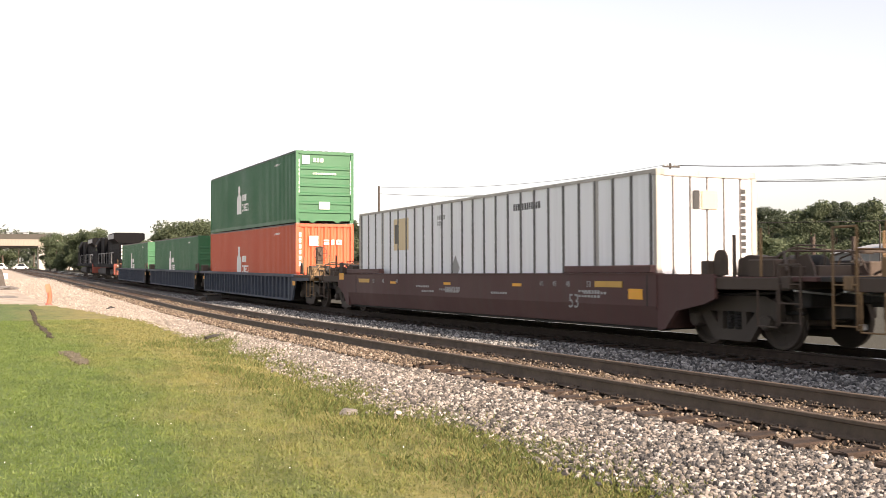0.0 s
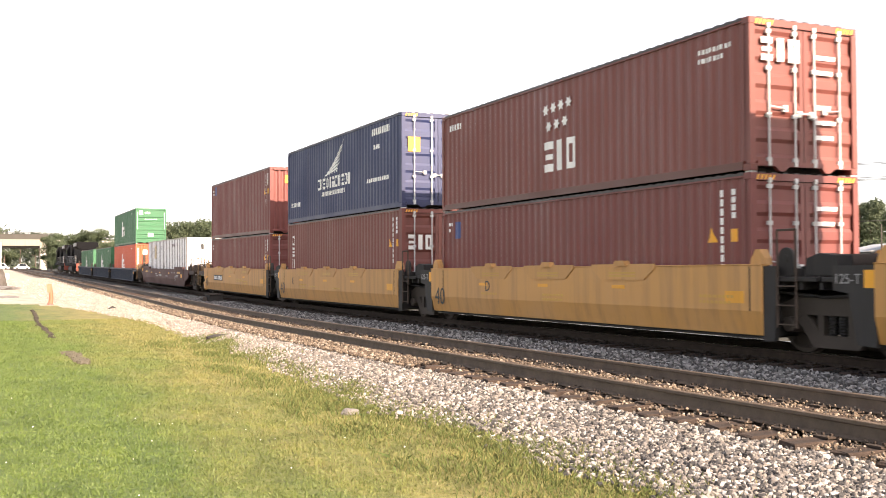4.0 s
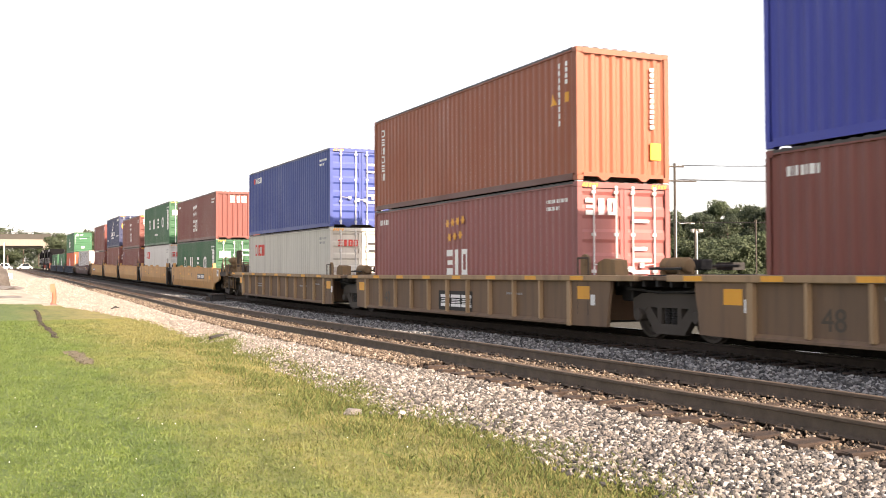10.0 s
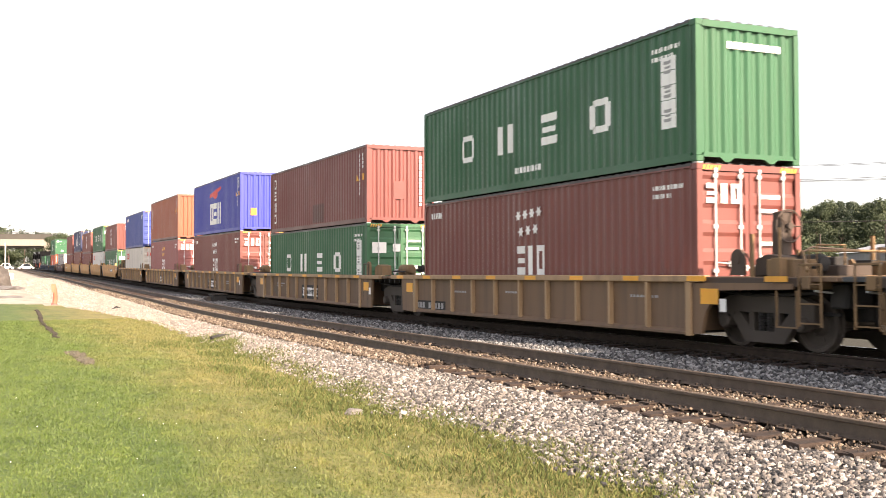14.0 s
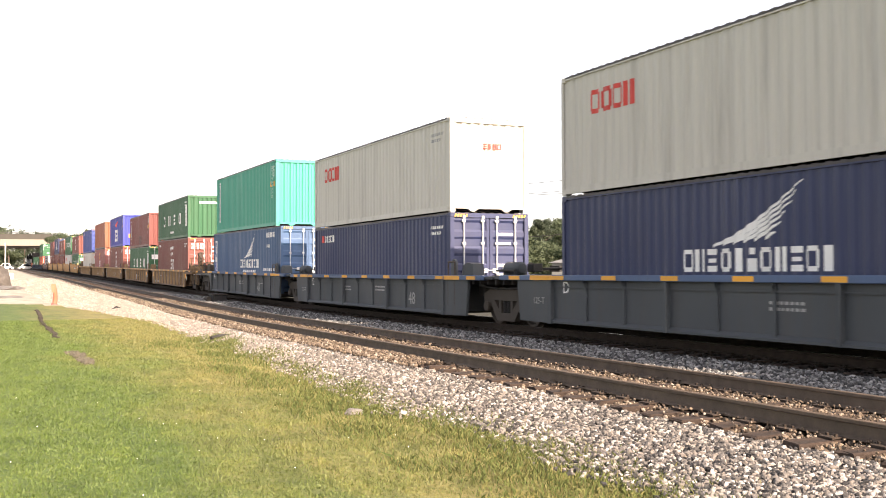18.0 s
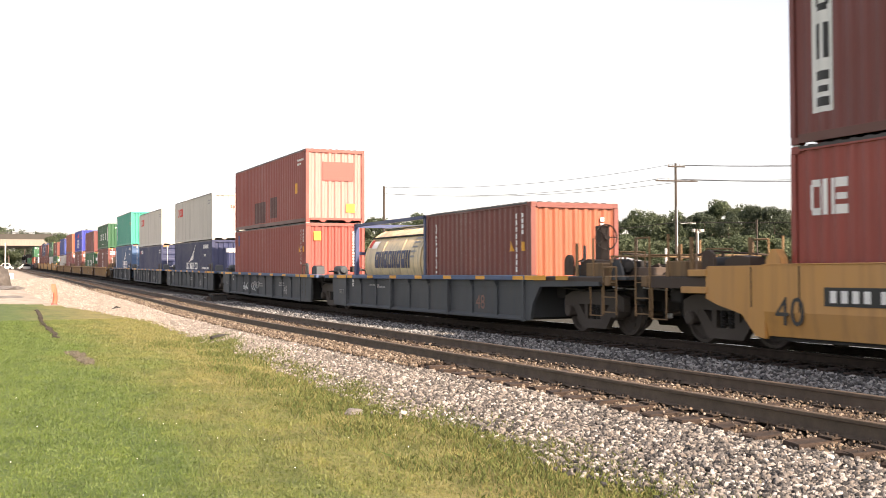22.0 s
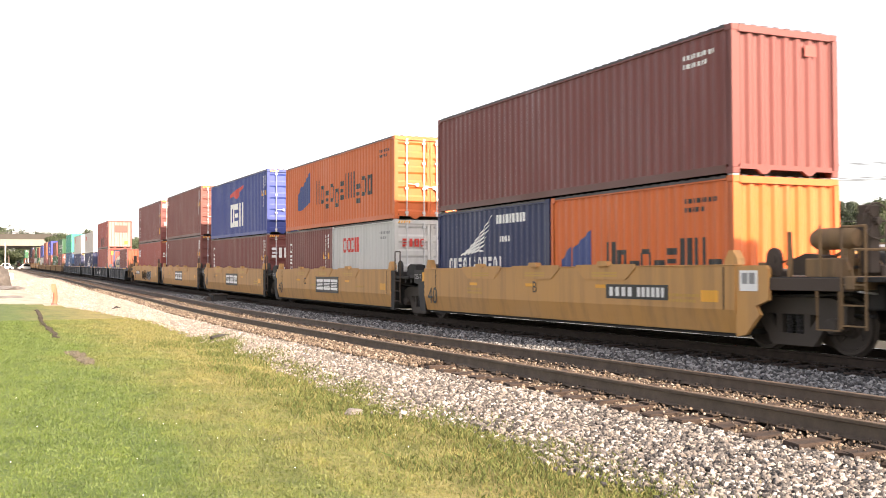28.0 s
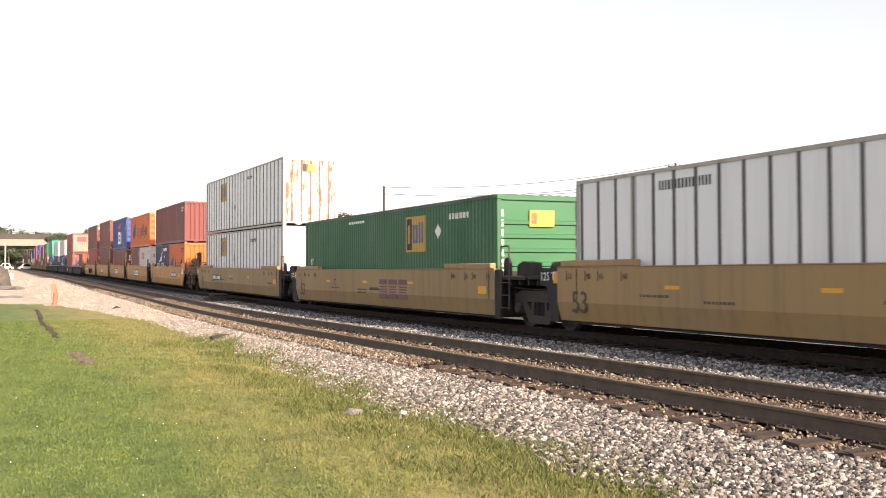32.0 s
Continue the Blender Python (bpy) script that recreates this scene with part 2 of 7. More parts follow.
# ---- mesh helpers ----
class MB:
    """Collects vertices and faces of one mesh."""

    def __init__(self):
        self.v, self.f = [], []

    def add(self, verts, faces):
        k = len(self.v)
        self.v += verts
        self.f += [tuple(i + k for i in q) for q in faces]
        return self

    def box(self, x0, x1, y0, y1, z0, z1):
        return self.add([(x, y, z) for x in (x0, x1) for y in (y0, y1) for z in (z0, z1)],
                        [(0, 1, 3, 2), (4, 6, 7, 5), (0, 4, 5, 1), (2, 3, 7, 6), (0, 2, 6, 4), (1, 5, 7, 3)])

    def soft(self, x0, x1, y0, y1, z0, z1, c=0.012):
        """A box with chamfered edges."""
        vs, fs = [], []
        for ax in range(3):
            for side in (0, 1):
                lo, hi = [x0, y0, z0], [x1, y1, z1]
                o = [a for a in range(3) if a != ax]
                k = len(vs)
                for s, t in ((0, 0), (1, 0), (1, 1), (0, 1)):
                    p = [0, 0, 0]
                    p[ax] = hi[ax] if side else lo[ax]
                    p[o[0]] = hi[o[0]] - c if s else lo[o[0]] + c
                    p[o[1]] = hi[o[1]] - c if t else lo[o[1]] + c
                    vs.append(tuple(p))
                fs.append((k, k + 1, k + 2, k + 3))
        bm = bmesh.new()
        for p in vs:
            bm.verts.new(p)
        r = bmesh.ops.convex_hull(bm, input=bm.verts)
        bm.verts.index_update()
        k = len(self.v)
        self.v += [tuple(v.co) for v in bm.verts]
        self.f += [tuple(v.index + k for v in f.verts) for f in bm.faces]
        bm.free()
        return self

    def prism(self, prof, axis, a, b):
        """Closed profile swept along an axis. For 'y' the profile is (x, z), for 'x' (y, z), for 'z' (x, y)."""
        n = len(prof)
        put = {"y": lambda p, t: (p[0], t, p[1]), "x": lambda p, t: (t, p[0], p[1]), "z": lambda p, t: (p[0], p[1], t)}[axis]
        vs = [put(p, a) for p in prof] + [put(p, b) for p in prof]
        fs = [(i, (i + 1) % n, n + (i + 1) % n, n + i) for i in range(n)] + [tuple(range(n))[::-1], tuple(range(n, 2 * n))]
        return self.add(vs, fs)

    def tube(self, pts, r, n=6, cap=True):
        pts = [Vector(p) for p in pts]
        rings = []
        for i, p in enumerate(pts):
            d = (pts[min(i + 1, len(pts) - 1)] - pts[max(i - 1, 0)]).normalized()
            s = d.cross(Vector((0, 0, 1)) if abs(d.z) < 0.9 else Vector((1, 0, 0))).normalized()
            t = s.cross(d)
            rr = r[i] if isinstance(r, (list, tuple)) else r
            rings.append([tuple(p + (s * math.cos(a) + t * math.sin(a)) * rr) for a in [2 * math.pi * k / n for k in range(n)]])
        vs = [v for ring in rings for v in ring]
        fs = [(i * n + k, i * n + (k + 1) % n, (i + 1) * n + (k + 1) % n, (i + 1) * n + k) for i in range(len(pts) - 1) for k in range(n)]
        if cap:
            fs += [tuple(range(n))[::-1], tuple(range(len(vs) - n, len(vs)))]
        return self.add(vs, fs)

    def lathe(self, prof, n, axis="x"):
        """Profile of (along, radius) turned round an axis."""
        vs = []
        for a, r in prof:
            for k in range(n):
                c, s = math.cos(2 * math.pi * k / n) * r, math.sin(2 * math.pi * k / n) * r
                vs.append({"x": (a, c, s), "y": (c, a, s), "z": (c, s, a)}[axis])
        m = len(prof)
        fs = [(i * n + k, i * n + (k + 1) % n, (i + 1) * n + (k + 1) % n, (i + 1) * n + k) for i in range(m - 1) for k in range(n)]
        fs += [tuple(range(n))[::-1], tuple(range((m - 1) * n, m * n))]
        return self.add(vs, fs)

    def moved(self, m):
        self.v = [tuple(m @ Vector(p)) for p in self.v]
        return self

    def mesh(self, name, mat, smooth=False):
        me = bpy.data.meshes.new(name)
        me.from_pydata(self.v, [], self.f)
        bm = bmesh.new()
        bm.from_mesh(me)
        bmesh.ops.recalc_face_normals(bm, faces=bm.faces)
        bm.to_mesh(me)
        bm.free()
        if smooth:
            me.shade_smooth()
            me.set_sharp_from_angle(angle=radians(40))
        me.materials.append(mat)
        return me


CACHE = {}
TINY = ("marking_bar", "marking_block", "number_bar", "hazard_stripe", "brake_piping")   # writing and pipes too fine to count


def cached(key, mat, make, smooth=False):
    """One mesh for all alike parts of one material."""
    k = (key, mat.name)
    if k not in CACHE:
        mb = MB()
        make(mb)
        CACHE[k] = mb.mesh(str(key[0] if isinstance(key, tuple) else key), mat, smooth)
    return CACHE[k]


def part(name, src, mat, parent, label="", smooth=False, at=None):
    """Links a mesh (or an MB) as one part under a thing or a part."""
    me = src.mesh(name, mat, smooth) if isinstance(src, MB) else src
    ob = new(name, me)
    ob.parent = parent
    if at is not None:
        ob.matrix_local = at
    if label:
        ob["label"] = label
    if name in TINY:
        ob["kind"] = "stuff"
    return ob


def thing(name, label, category, group="", kind="", m=None):
    ob = tagged(new(name), label, category, group, kind)
    ob.empty_display_size = 0.3
    if m is not None:
        ob.matrix_world = m
    return ob


def solid(name, mb, mat, label, category, group="", kind="", smooth=False):
    return tagged(new(name, mb.mesh(name, mat, smooth)), label, category, group, kind)


def numbers(name, body, height, mat, parent, m, label=""):
    """Readable figures in the built-in font, as a thin mesh."""
    k = ("text", body, height, mat.name)
    if k not in CACHE:
        cu = bpy.data.curves.new(name, "FONT")
        cu.body, cu.size, cu.extrude = body, height / 0.72, 0.002
        cu.resolution_u = 3
        tmp = bpy.data.objects.new(name, cu)
        scene.collection.objects.link(tmp)
        bpy.context.view_layer.update()
        CACHE[k] = bpy.data.meshes.new_from_object(tmp)
        CACHE[k].materials.clear()
        CACHE[k].materials.append(mat)
        bpy.data.objects.remove(tmp)
    return part(name, CACHE[k], mat, parent, label, at=m)


SIDEWAYS = Matrix(((0, 0, -1, 0), (-1, 0, 0, 0), (0, 1, 0, 0), (0, 0, 0, 1)))  # flat letters onto a wall that faces -x


def on_side(x, y, z):
    return Matrix.Translation((x, y, z)) @ SIDEWAYS




# ---- the line of the railway ----
NEAR, MAIN, GAUGE = 7.79, 12.957, 1.435   # centre lines of the empty and of the busy track
BEND0, BEND1, RADIUS = 32.0, 104.0, 3400.0


def bend(y):
    """Sideways shift and heading of both tracks at y: straight, a wide curve, a slight one back, straight again."""
    a = min(max(y - BEND0, 0), BEND1 - BEND0)
    b = min(max(y - BEND1, 0), 36)
    h = a / RADIUS - b / 2950
    return a * a / (2 * RADIUS) + b * a / RADIUS - b * b / 5900 + max(y - BEND1 - 36, 0) * h, h


def rise(y):
    """The line climbs gently towards the bridge: height and slope."""
    a = min(max(y - 26, 0), 20)
    return a * a * 0.0105 / 40 + max(y - 46, 0) * 0.0105, a * 0.0105 / 20


def closing(y):
    """The empty track leans towards the busy one up the line."""
    u = min(max((y - 22) / 38, 0), 1)
    return 0.5 * u * u * (3 - 2 * u)


def side(x, y):
    """Sideways shift at y of what lies x metres out on the straight."""
    return bend(y)[0] + (closing(y) if x < 9.6 else 0.0)


def along(y, centre=MAIN):
    h = bend(y)[1]
    z, k = rise(y)
    return Matrix.Translation((centre + side(centre, y), y, z)) @ Matrix.Rotation(-h, 4, "Z") @ Matrix.Rotation(k, 4, "X")


def gone(t):
    """How far the train has rolled since the start; it gathers speed slowly."""
    ts, vs = (0, 6, 14, 23, 28, 32), (11.6, 12.1, 12.25, 12.35, 12.55, 13.05)
    s = 0.0
    for i in range(5):
        u = min(max(t - ts[i], 0), ts[i + 1] - ts[i])
        s += vs[i] * u + (vs[i + 1] - vs[i]) * u * u / (2 * (ts[i + 1] - ts[i]))
    return s


ROLLING = []   # (thing, its place along the train at the start, height)


def roll(ob, s, z=0.0):
    ob.matrix_world = along(s) @ Matrix.Translation((0, 0, z))
    ROLLING.append((ob, s, z))
    return ob


# ---- ground ----
GRASS_Z = -0.45
rng = np.random.default_rng(7)


def edge_x(y):
    """Where the lawn meets the ballast, seen along the track."""
    xs = (-60, 0, 7, 8, 10, 12, 15, 20, 26, 37, 46, 58, 70)
    vs = (4.9, 4.9, 5.0, 4.85, 5.1, 4.8, 5.0, 5.4, 5.45, 5.9, 5.0, 3.6, 3.2)
    w = 0.16 * noise.noise((y * 0.9, 3.1, 0)) + 0.10 * noise.noise((y * 2.7, 9.0, 0))
    return float(np.interp(y, xs, vs)) + w


def lawn_z(x, y):
    return GRASS_Z + rise(y)[0] + 0.05 * noise.noise((x * 0.25, y * 0.25, 0)) + 0.018 * noise.noise((x * 1.3, y * 1.3, 2))


def dryness(n, l):
    """0 on green lawn, 1 on the parched strip beside the stones."""
    tc = n.new("ShaderNodeTexCoord")
    sep = n.new("ShaderNodeSeparateXYZ")
    l.new(tc.outputs["Object"], sep.inputs[0])
    a = noise_node(n, l, 0.55, 6, (1, 0.45, 1), 0.65)
    k = n.new("ShaderNodeMath")
    k.operation = "MULTIPLY_ADD"
    k.inputs[1].default_value = 5.5
    l.new(a, k.inputs[0])
    l.new(sep.outputs[0], k.inputs[2])
    r = n.new("ShaderNodeMapRange")
    r.inputs[1].default_value, r.inputs[2].default_value = 4.3, 6.9
    l.new(k.outputs[0], r.inputs[0])
    return r.outputs[0]


def mottled(n, l, col):
    """Darker and lighter tufts and mowing streaks over the lawn's colour."""
    a = ramp(n, l, noise_node(n, l, 2.2, 7, (1, 0.5, 1), 0.7), [(0.32, (0.62, 0.68, 0.58)), (0.5, (1, 1, 1)), (0.70, (1.28, 1.20, 1.08))])
    return mix(n, l, 1.0, col, a, "MULTIPLY")


def ground_material():
    m, n, l, b = material("lawn_soil", 0.95)
    f = noise_node(n, l, 9.0, 8, None, 0.75)
    g = ramp(n, l, f, [(0.3, (0.035, 0.066, 0.012)), (0.5, (0.066, 0.105, 0.020)), (0.72, (0.12, 0.14, 0.040))])
    d = ramp(n, l, f, [(0.3, (0.12, 0.110, 0.034)), (0.55, (0.19, 0.168, 0.058)), (0.75, (0.28, 0.23, 0.105))])
    # rough ground across the tracks, coloured dark to stand for shade behind the train
    tc = n.new("ShaderNodeTexCoord")
    sep = n.new("ShaderNodeSeparateXYZ")
    l.new(tc.outputs["Object"], sep.inputs[0])
    over = n.new("ShaderNodeMapRange")
    over.inputs[1].default_value, over.inputs[2].default_value = 14.0, 15.0
    l.new(sep.outputs[0], over.inputs[0])
    lawn = mottled(n, l, mix(n, l, dryness(n, l), g, d))
    dirt = ramp(n, l, f, [(0.3, (0.014, 0.015, 0.009)), (0.55, (0.030, 0.028, 0.017)), (0.75, (0.055, 0.048, 0.032))])
    l.new(mix(n, l, over.outputs[0], lawn, dirt), b.inputs["Base Color"])
    bump(n, l, b, noise_node(n, l, 40, 6), 0.7, 0.02)
    return m


def grid_mesh(name, xs, ys, height, mat, smooth=True):
    nx, ny = len(xs), len(ys)
    vs = [(x, y, height(x, y)) for y in ys for x in xs]
    fs = [(j * nx + i, j * nx + i + 1, (j + 1) * nx + i + 1, (j + 1) * nx + i) for j in range(ny - 1) for i in range(nx - 1)]
    me = bpy.data.meshes.new(name)
    me.from_pydata(vs, [], fs)
    me.materials.append(mat)
    if smooth:
        me.shade_smooth()
    return me


def steps(*spans):
    out = []
    for a, b, d in spans:
        out += list(np.arange(a, b, d))
    return [float(v) for v in out + [spans[-1][1]]]


def ground_z(x, y):
    far = max(0.0, x - 60) * 0.012 if x > 60 else 0.0
    return lawn_z(x, y) + min(far, 3.0) - (0.25 if 6.4 < x - bend(y)[0] < 15 else 0.0)


LAWN = ground_material()
ground = tagged(new("ground", grid_mesh("ground", steps((-2000, -100, 380), (-100, -10, 15), (-10, 8, 0.5), (8, 60, 4), (60, 300, 30), (300, 2400, 300)),
                                        steps((-2000, -420, 395), (-420, -20, 20), (-20, 70, 0.6), (70, 400, 15), (400, 3000, 260)), ground_z, LAWN)),
                "mown grass verge turning dry beside the railway", "ground", kind="structure")

# ballast bed under both tracks
BED_Y = steps((-420, -10, 10), (-10, 60, 0.35), (60, 420, 6))


def ballast_bed():
    vs, fs = [], []
    fixed = [6.42, 9.3, 10.0, 10.7, 11.5, 14.6, 15.4, 16.6]
    for y in BED_Y:
        d, e = side(0, y), edge_x(y)
        row = [(e - 0.25, lawn_z(e, y) - 0.10), (e + 0.05, lawn_z(e, y) + 0.015)]
        mid = 0.5 * (e + 0.05 + 6.42 + d)
        row.append((mid, rise(y)[0] - 0.33 + 0.03 * noise.noise((mid, y * 0.8, 4))))
        for x, z in zip(fixed, (-0.255, -0.195, -0.24, -0.24, -0.225, -0.20, -0.32, -0.75)):
            row.append((x + side(x, y), rise(y)[0] + z + 0.02 * noise.noise((x, y * 1.1, 7))))
        vs += [(x, y, z) for x, z in row]
    n = 11
    fs = [(j * n + i, j * n + i + 1, (j + 1) * n + i + 1, (j + 1) * n + i) for j in range(len(BED_Y) - 1) for i in range(n - 1)]
    me = bpy.data.meshes.new("ballast_bed")
    me.from_pydata(vs, [], fs)
    me.shade_smooth()
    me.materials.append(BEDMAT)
    return tagged(new("ballast_bed", me), "pale crushed-stone ballast bed under two tracks", "ballast", kind="structure")


ballast_bed()


def bed_z(x, y):
    """Height of the ballast at x, y (x measured on the straight)."""
    e = edge_x(y) + 0.05
    d = side(0, y)
    if x < 6.42 + d:
        u = (x - e) / (6.42 + d - e)
        z0, z1, z2 = lawn_z(e, y) + 0.015, rise(y)[0] - 0.33, rise(y)[0] - 0.255
        return z0 + (z1 - z0) * u * 2 if u < 0.5 else z1 + (z2 - z1) * (u - 0.5) * 2
    x -= d
    return rise(y)[0] + float(np.interp(x, (6.42, 6.8, 9.3, 10.0, 10.7, 11.5, 11.9, 14.6), (-0.255, -0.215, -0.195, -0.24, -0.24, -0.225, -0.20, -0.20)))


def stones(name, places, sizes, mat, label, kind="stuff"):
    """Many angular stones in one mesh."""
    n = len(places)
    base = np.array([(0, -.526, .851), (0, .526, .851), (0, -.526, -.851), (0, .526, -.851), (-.526, .851, 0), (.526, .851, 0), (-.526, -.851, 0),
                     (.526, -.851, 0), (-.851, 0, -.526), (-.851, 0, .526), (.851, 0, -.526), (.851, 0, .526)])
    tri = np.array([(0, 1, 9), (0, 11, 1), (1, 4, 9), (1, 5, 4), (1, 11, 5), (2, 8, 3), (2, 3, 10), (2, 6, 8), (2, 7, 6), (2, 10, 7), (0, 9, 6), (0, 6, 7),
                    (0, 7, 11), (3, 4, 5), (3, 8, 4), (3, 5, 10), (4, 8, 9), (5, 11, 10), (6, 9, 8), (7, 10, 11)])
    q = rng.normal(size=(n, 4))
    q /= np.linalg.norm(q, axis=1)[:, None]
    w, x, y, z = q.T
    rot = np.stack([1 - 2 * (y * y + z * z), 2 * (x * y - z * w), 2 * (x * z + y * w), 2 * (x * y + z * w), 1 - 2 * (x * x + z * z), 2 * (y * z - x * w),
                    2 * (x * z - y * w), 2 * (y * z + x * w), 1 - 2 * (x * x + y * y)], 1).reshape(n, 3, 3)
    b = base[None] * rng.uniform(0.72, 1.2, (n, 12, 1)) * rng.uniform(0.6, 1.25, (n, 1, 3))
    v = np.einsum("nij,nkj->nki", rot, b) * np.asarray(sizes)[:, None, None] + np.asarray(places)[:, None, :]
    f = (tri[None] + 12 * np.arange(n)[:, None, None]).reshape(-1)
    me = bpy.data.meshes.new(name)
    me.vertices.add(12 * n)
    me.vertices.foreach_set("co", v.reshape(-1))
    me.loops.add(60 * n)
    me.loops.foreach_set("vertex_index", f.astype(np.int32))
    me.polygons.add(20 * n)
    me.polygons.foreach_set("loop_start", np.arange(0, 60 * n, 3, dtype=np.int32))
    me.update(calc_edges=True)
    me.shade_flat()
    me.materials.append(mat)
    return tagged(new(name, me), label, "gravel", kind=kind)


def strew(count, x0, x1, ya, yb, size, lift=0.3, edge=False):
    """Random places on the ballast, denser near the viewer."""
    pts, sz = [], []
    u = rng.uniform(0, 1, count)
    ys = ya * (yb / ya) ** u
    vx = rng.uniform(0, 1, count)
    s = rng.uniform(size[0], size[1], count)
    for y, v, r in zip(ys, vx, s):
        lo = edge_x(y) - (0.35 * rng.random() ** 3 if edge else 0) if x0 is None else x0 + side(x0, y)
        x = lo + v * (x1 + side(x1, y) - lo)
        z = bed_z(x, y) if x > edge_x(y) else lawn_z(x, y)
        k = 1 + y / 90
        pts.append((x, y, z + r * k * lift))
        sz.append(r * k)
    return pts, sz


p, s = strew(52000, None, 6.52, 3.5, 62, (0.011, 0.033), 0.36, True)
q, w = strew(9000, None, 6.7, 58, 135, (0.018, 0.040), 0.22)
p, s = p + q, s + w
stones("ballast_stones", p, s, STONEMAT, "pale broken granite ballast stones on the shoulder")
p, s = strew(21000, 6.55, 9.3, 4.0, 55, (0.012, 0.028), 0.3)
q, w = strew(2600, 6.6, 9.2, 4.0, 45, (0.007, 0.018), 0.3)
f, v = strew(5200, 6.35, 6.93, 15, 75, (0.013, 0.030), 0.3)
q, w = q + f, w + v
p, s = p + [(x, y, z + .055) for x, y, z in q], s + w
stones("track_stones", p, s, RUSTSTONE, "small brown-dusted ballast stones between the rails")
p, s = strew(14000, 9.2, 11.5, 6.5, 62, (0.018, 0.036), 0.35)
stones("middle_stones", p, s, GREYSTONE, "grey ballast stones between the two tracks")
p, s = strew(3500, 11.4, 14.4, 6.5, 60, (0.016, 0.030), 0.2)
stones("far_track_stones", p, s, OILSHADE, "oily ballast stones under the busy track, coloured darker for the train's shade")


# ---- tracks ----
RAIL_Y = steps((-420, 15, 45), (15, 110, 5), (110, 420, 31))

PLATEMAT = rough_mat("dark_plate_rust", [(0.3, (0.022, 0.015, 0.011)), (0.7, (0.050, 0.034, 0.024))], 6, 0.95)


def rail(x, parent, label, shine):
    half = [(-0.07, -0.172), (0.07, -0.172), (0.07, -0.162), (0.011, -0.142), (0.011, -0.045), (0.036, -0.034), (0.036, -0.006), (0.030, 0.0),
            (-0.030, 0.0), (-0.036, -0.006), (-0.036, -0.034), (-0.011, -0.045), (-0.011, -0.142), (-0.07, -0.162)]
    n = len(half)
    vs, fs = [], []
    for y in RAIL_Y:
        d, u = side(x, y), rise(y)[0]
        vs += [(x + d + a, y, u + b) for a, b in half]
    top = []
    for j in range(len(RAIL_Y) - 1):
        for i in range(n):
            fs.append((j * n + i, j * n + (i + 1) % n, (j + 1) * n + (i + 1) % n, (j + 1) * n + i))
            top.append(i in (7, 6, 8))
    me = bpy.data.meshes.new("rail")
    me.from_pydata(vs, [], fs)
    # busy rails get the darker rust: shade under the train put into colour
    me.materials.append(PLATEMAT if shine else RAILSIDE)
    me.materials.append(RAILTOP if shine else RAILSIDE)
    for p, t in zip(me.polygons, top):
        p.material_index = 1 if t else 0
    ob = new("rail", me)
    ob.parent = parent
    ob["label"] = label
    return ob


near_track = thing("railway_track", "empty railway track of rusty rails on wooden ties", "railway track", kind="structure")
main_track = thing("railway_track", "busy railway track with polished rails under the train", "railway track", kind="structure")
for x in (-1, 1):
    rail(NEAR + x * (GAUGE + 0.07) / 2, near_track, "brown rusted steel rail", False)
    rail(MAIN + x * (GAUGE + 0.07) / 2, main_track, "steel rail with a polished head", True)


def tie_mesh(k):
    r = random.Random(k)
    mb = MB()
    a, b = 1.29 + r.uniform(-0.05, 0.05), 1.29 + r.uniform(-0.05, 0.05)
    w = 0.112 + r.uniform(-0.008, 0.008)
    mb.soft(-a, b, -w, w, -0.36, -0.174 + r.uniform(-0.006, 0.003), 0.014)
    mb.v = [(x + r.uniform(-.02, .02), y + r.uniform(-.008, .008), z - (r.uniform(0, .02) if abs(x) > 1 else 0)) for x, y, z in mb.v]
    return mb.mesh("tie", TIEWOOD)


TIES = [tie_mesh(k) for k in range(10)]


def plate_mesh():
    mb = MB()
    for s in (-1, 1):
        x = s * (GAUGE + 0.07) / 2
        mb.box(x - 0.17, x + 0.17, -0.09, 0.09, -0.178, -0.160)
        for dx in (-0.09, 0.09):
            for dy in (-0.05, 0.05):
                mb.box(x + dx - 0.012, x + dx + 0.012, dy - 0.012, dy + 0.012, -0.162, -0.138)
    return mb.mesh("tie_plate", PLATEMAT)


PLATE = plate_mesh()
r = random.Random(5)
for track, centre, count in ((near_track, NEAR, 125), (main_track, MAIN, 100)):
    y = 3.0
    for i in range(count):
        tie = part("tie", TIES[r.randrange(10)], TIEWOOD, track,
                   at=along(y, centre) @ pose(r.uniform(-0.05, 0.05), 0, 0, 0, 0, r.uniform(-1.2, 1.2)))
        if i < 90:
            part("tie_plate", PLATE, PLATEMAT, tie)
        y += 0.53 + r.uniform(-0.03, 0.03)
    mb = MB()
    for a, b in ((-120, 3), (y, 330)):
        t = a
        while t < b - 0.4:
            m = along(t, centre)
            k = len(mb.v)
            mb.box(-1.29, 1.29, -0.11, 0.11, -0.36, -0.176)
            mb.v[k:] = [tuple(m @ Vector(v)) for v in mb.v[k:]]
            t += 0.53
    ob = part("far_ties", mb, TIEWOOD, track, "distant wooden ties")
    ob["kind"] = "stuff"


# ---- containers ----
W = 2.438


def wave(L, pitch, depth, out, margin=0.14):
    """Side profile of pressed steel: (y, x) pairs from the rear to the front; out is the outer face."""
    n = max(1, round((L - 2 * margin) / pitch))
    p = (L - 2 * margin) / n
    pts = [(-L / 2 + margin, out)]
    for i in range(n):
        y = -L / 2 + margin + i * p
        pts += [(y + 0.26 * p, out), (y + 0.5 * p - 0.001, out + depth), (y + 0.76 * p, out + depth), (y + p, out)]
    return pts


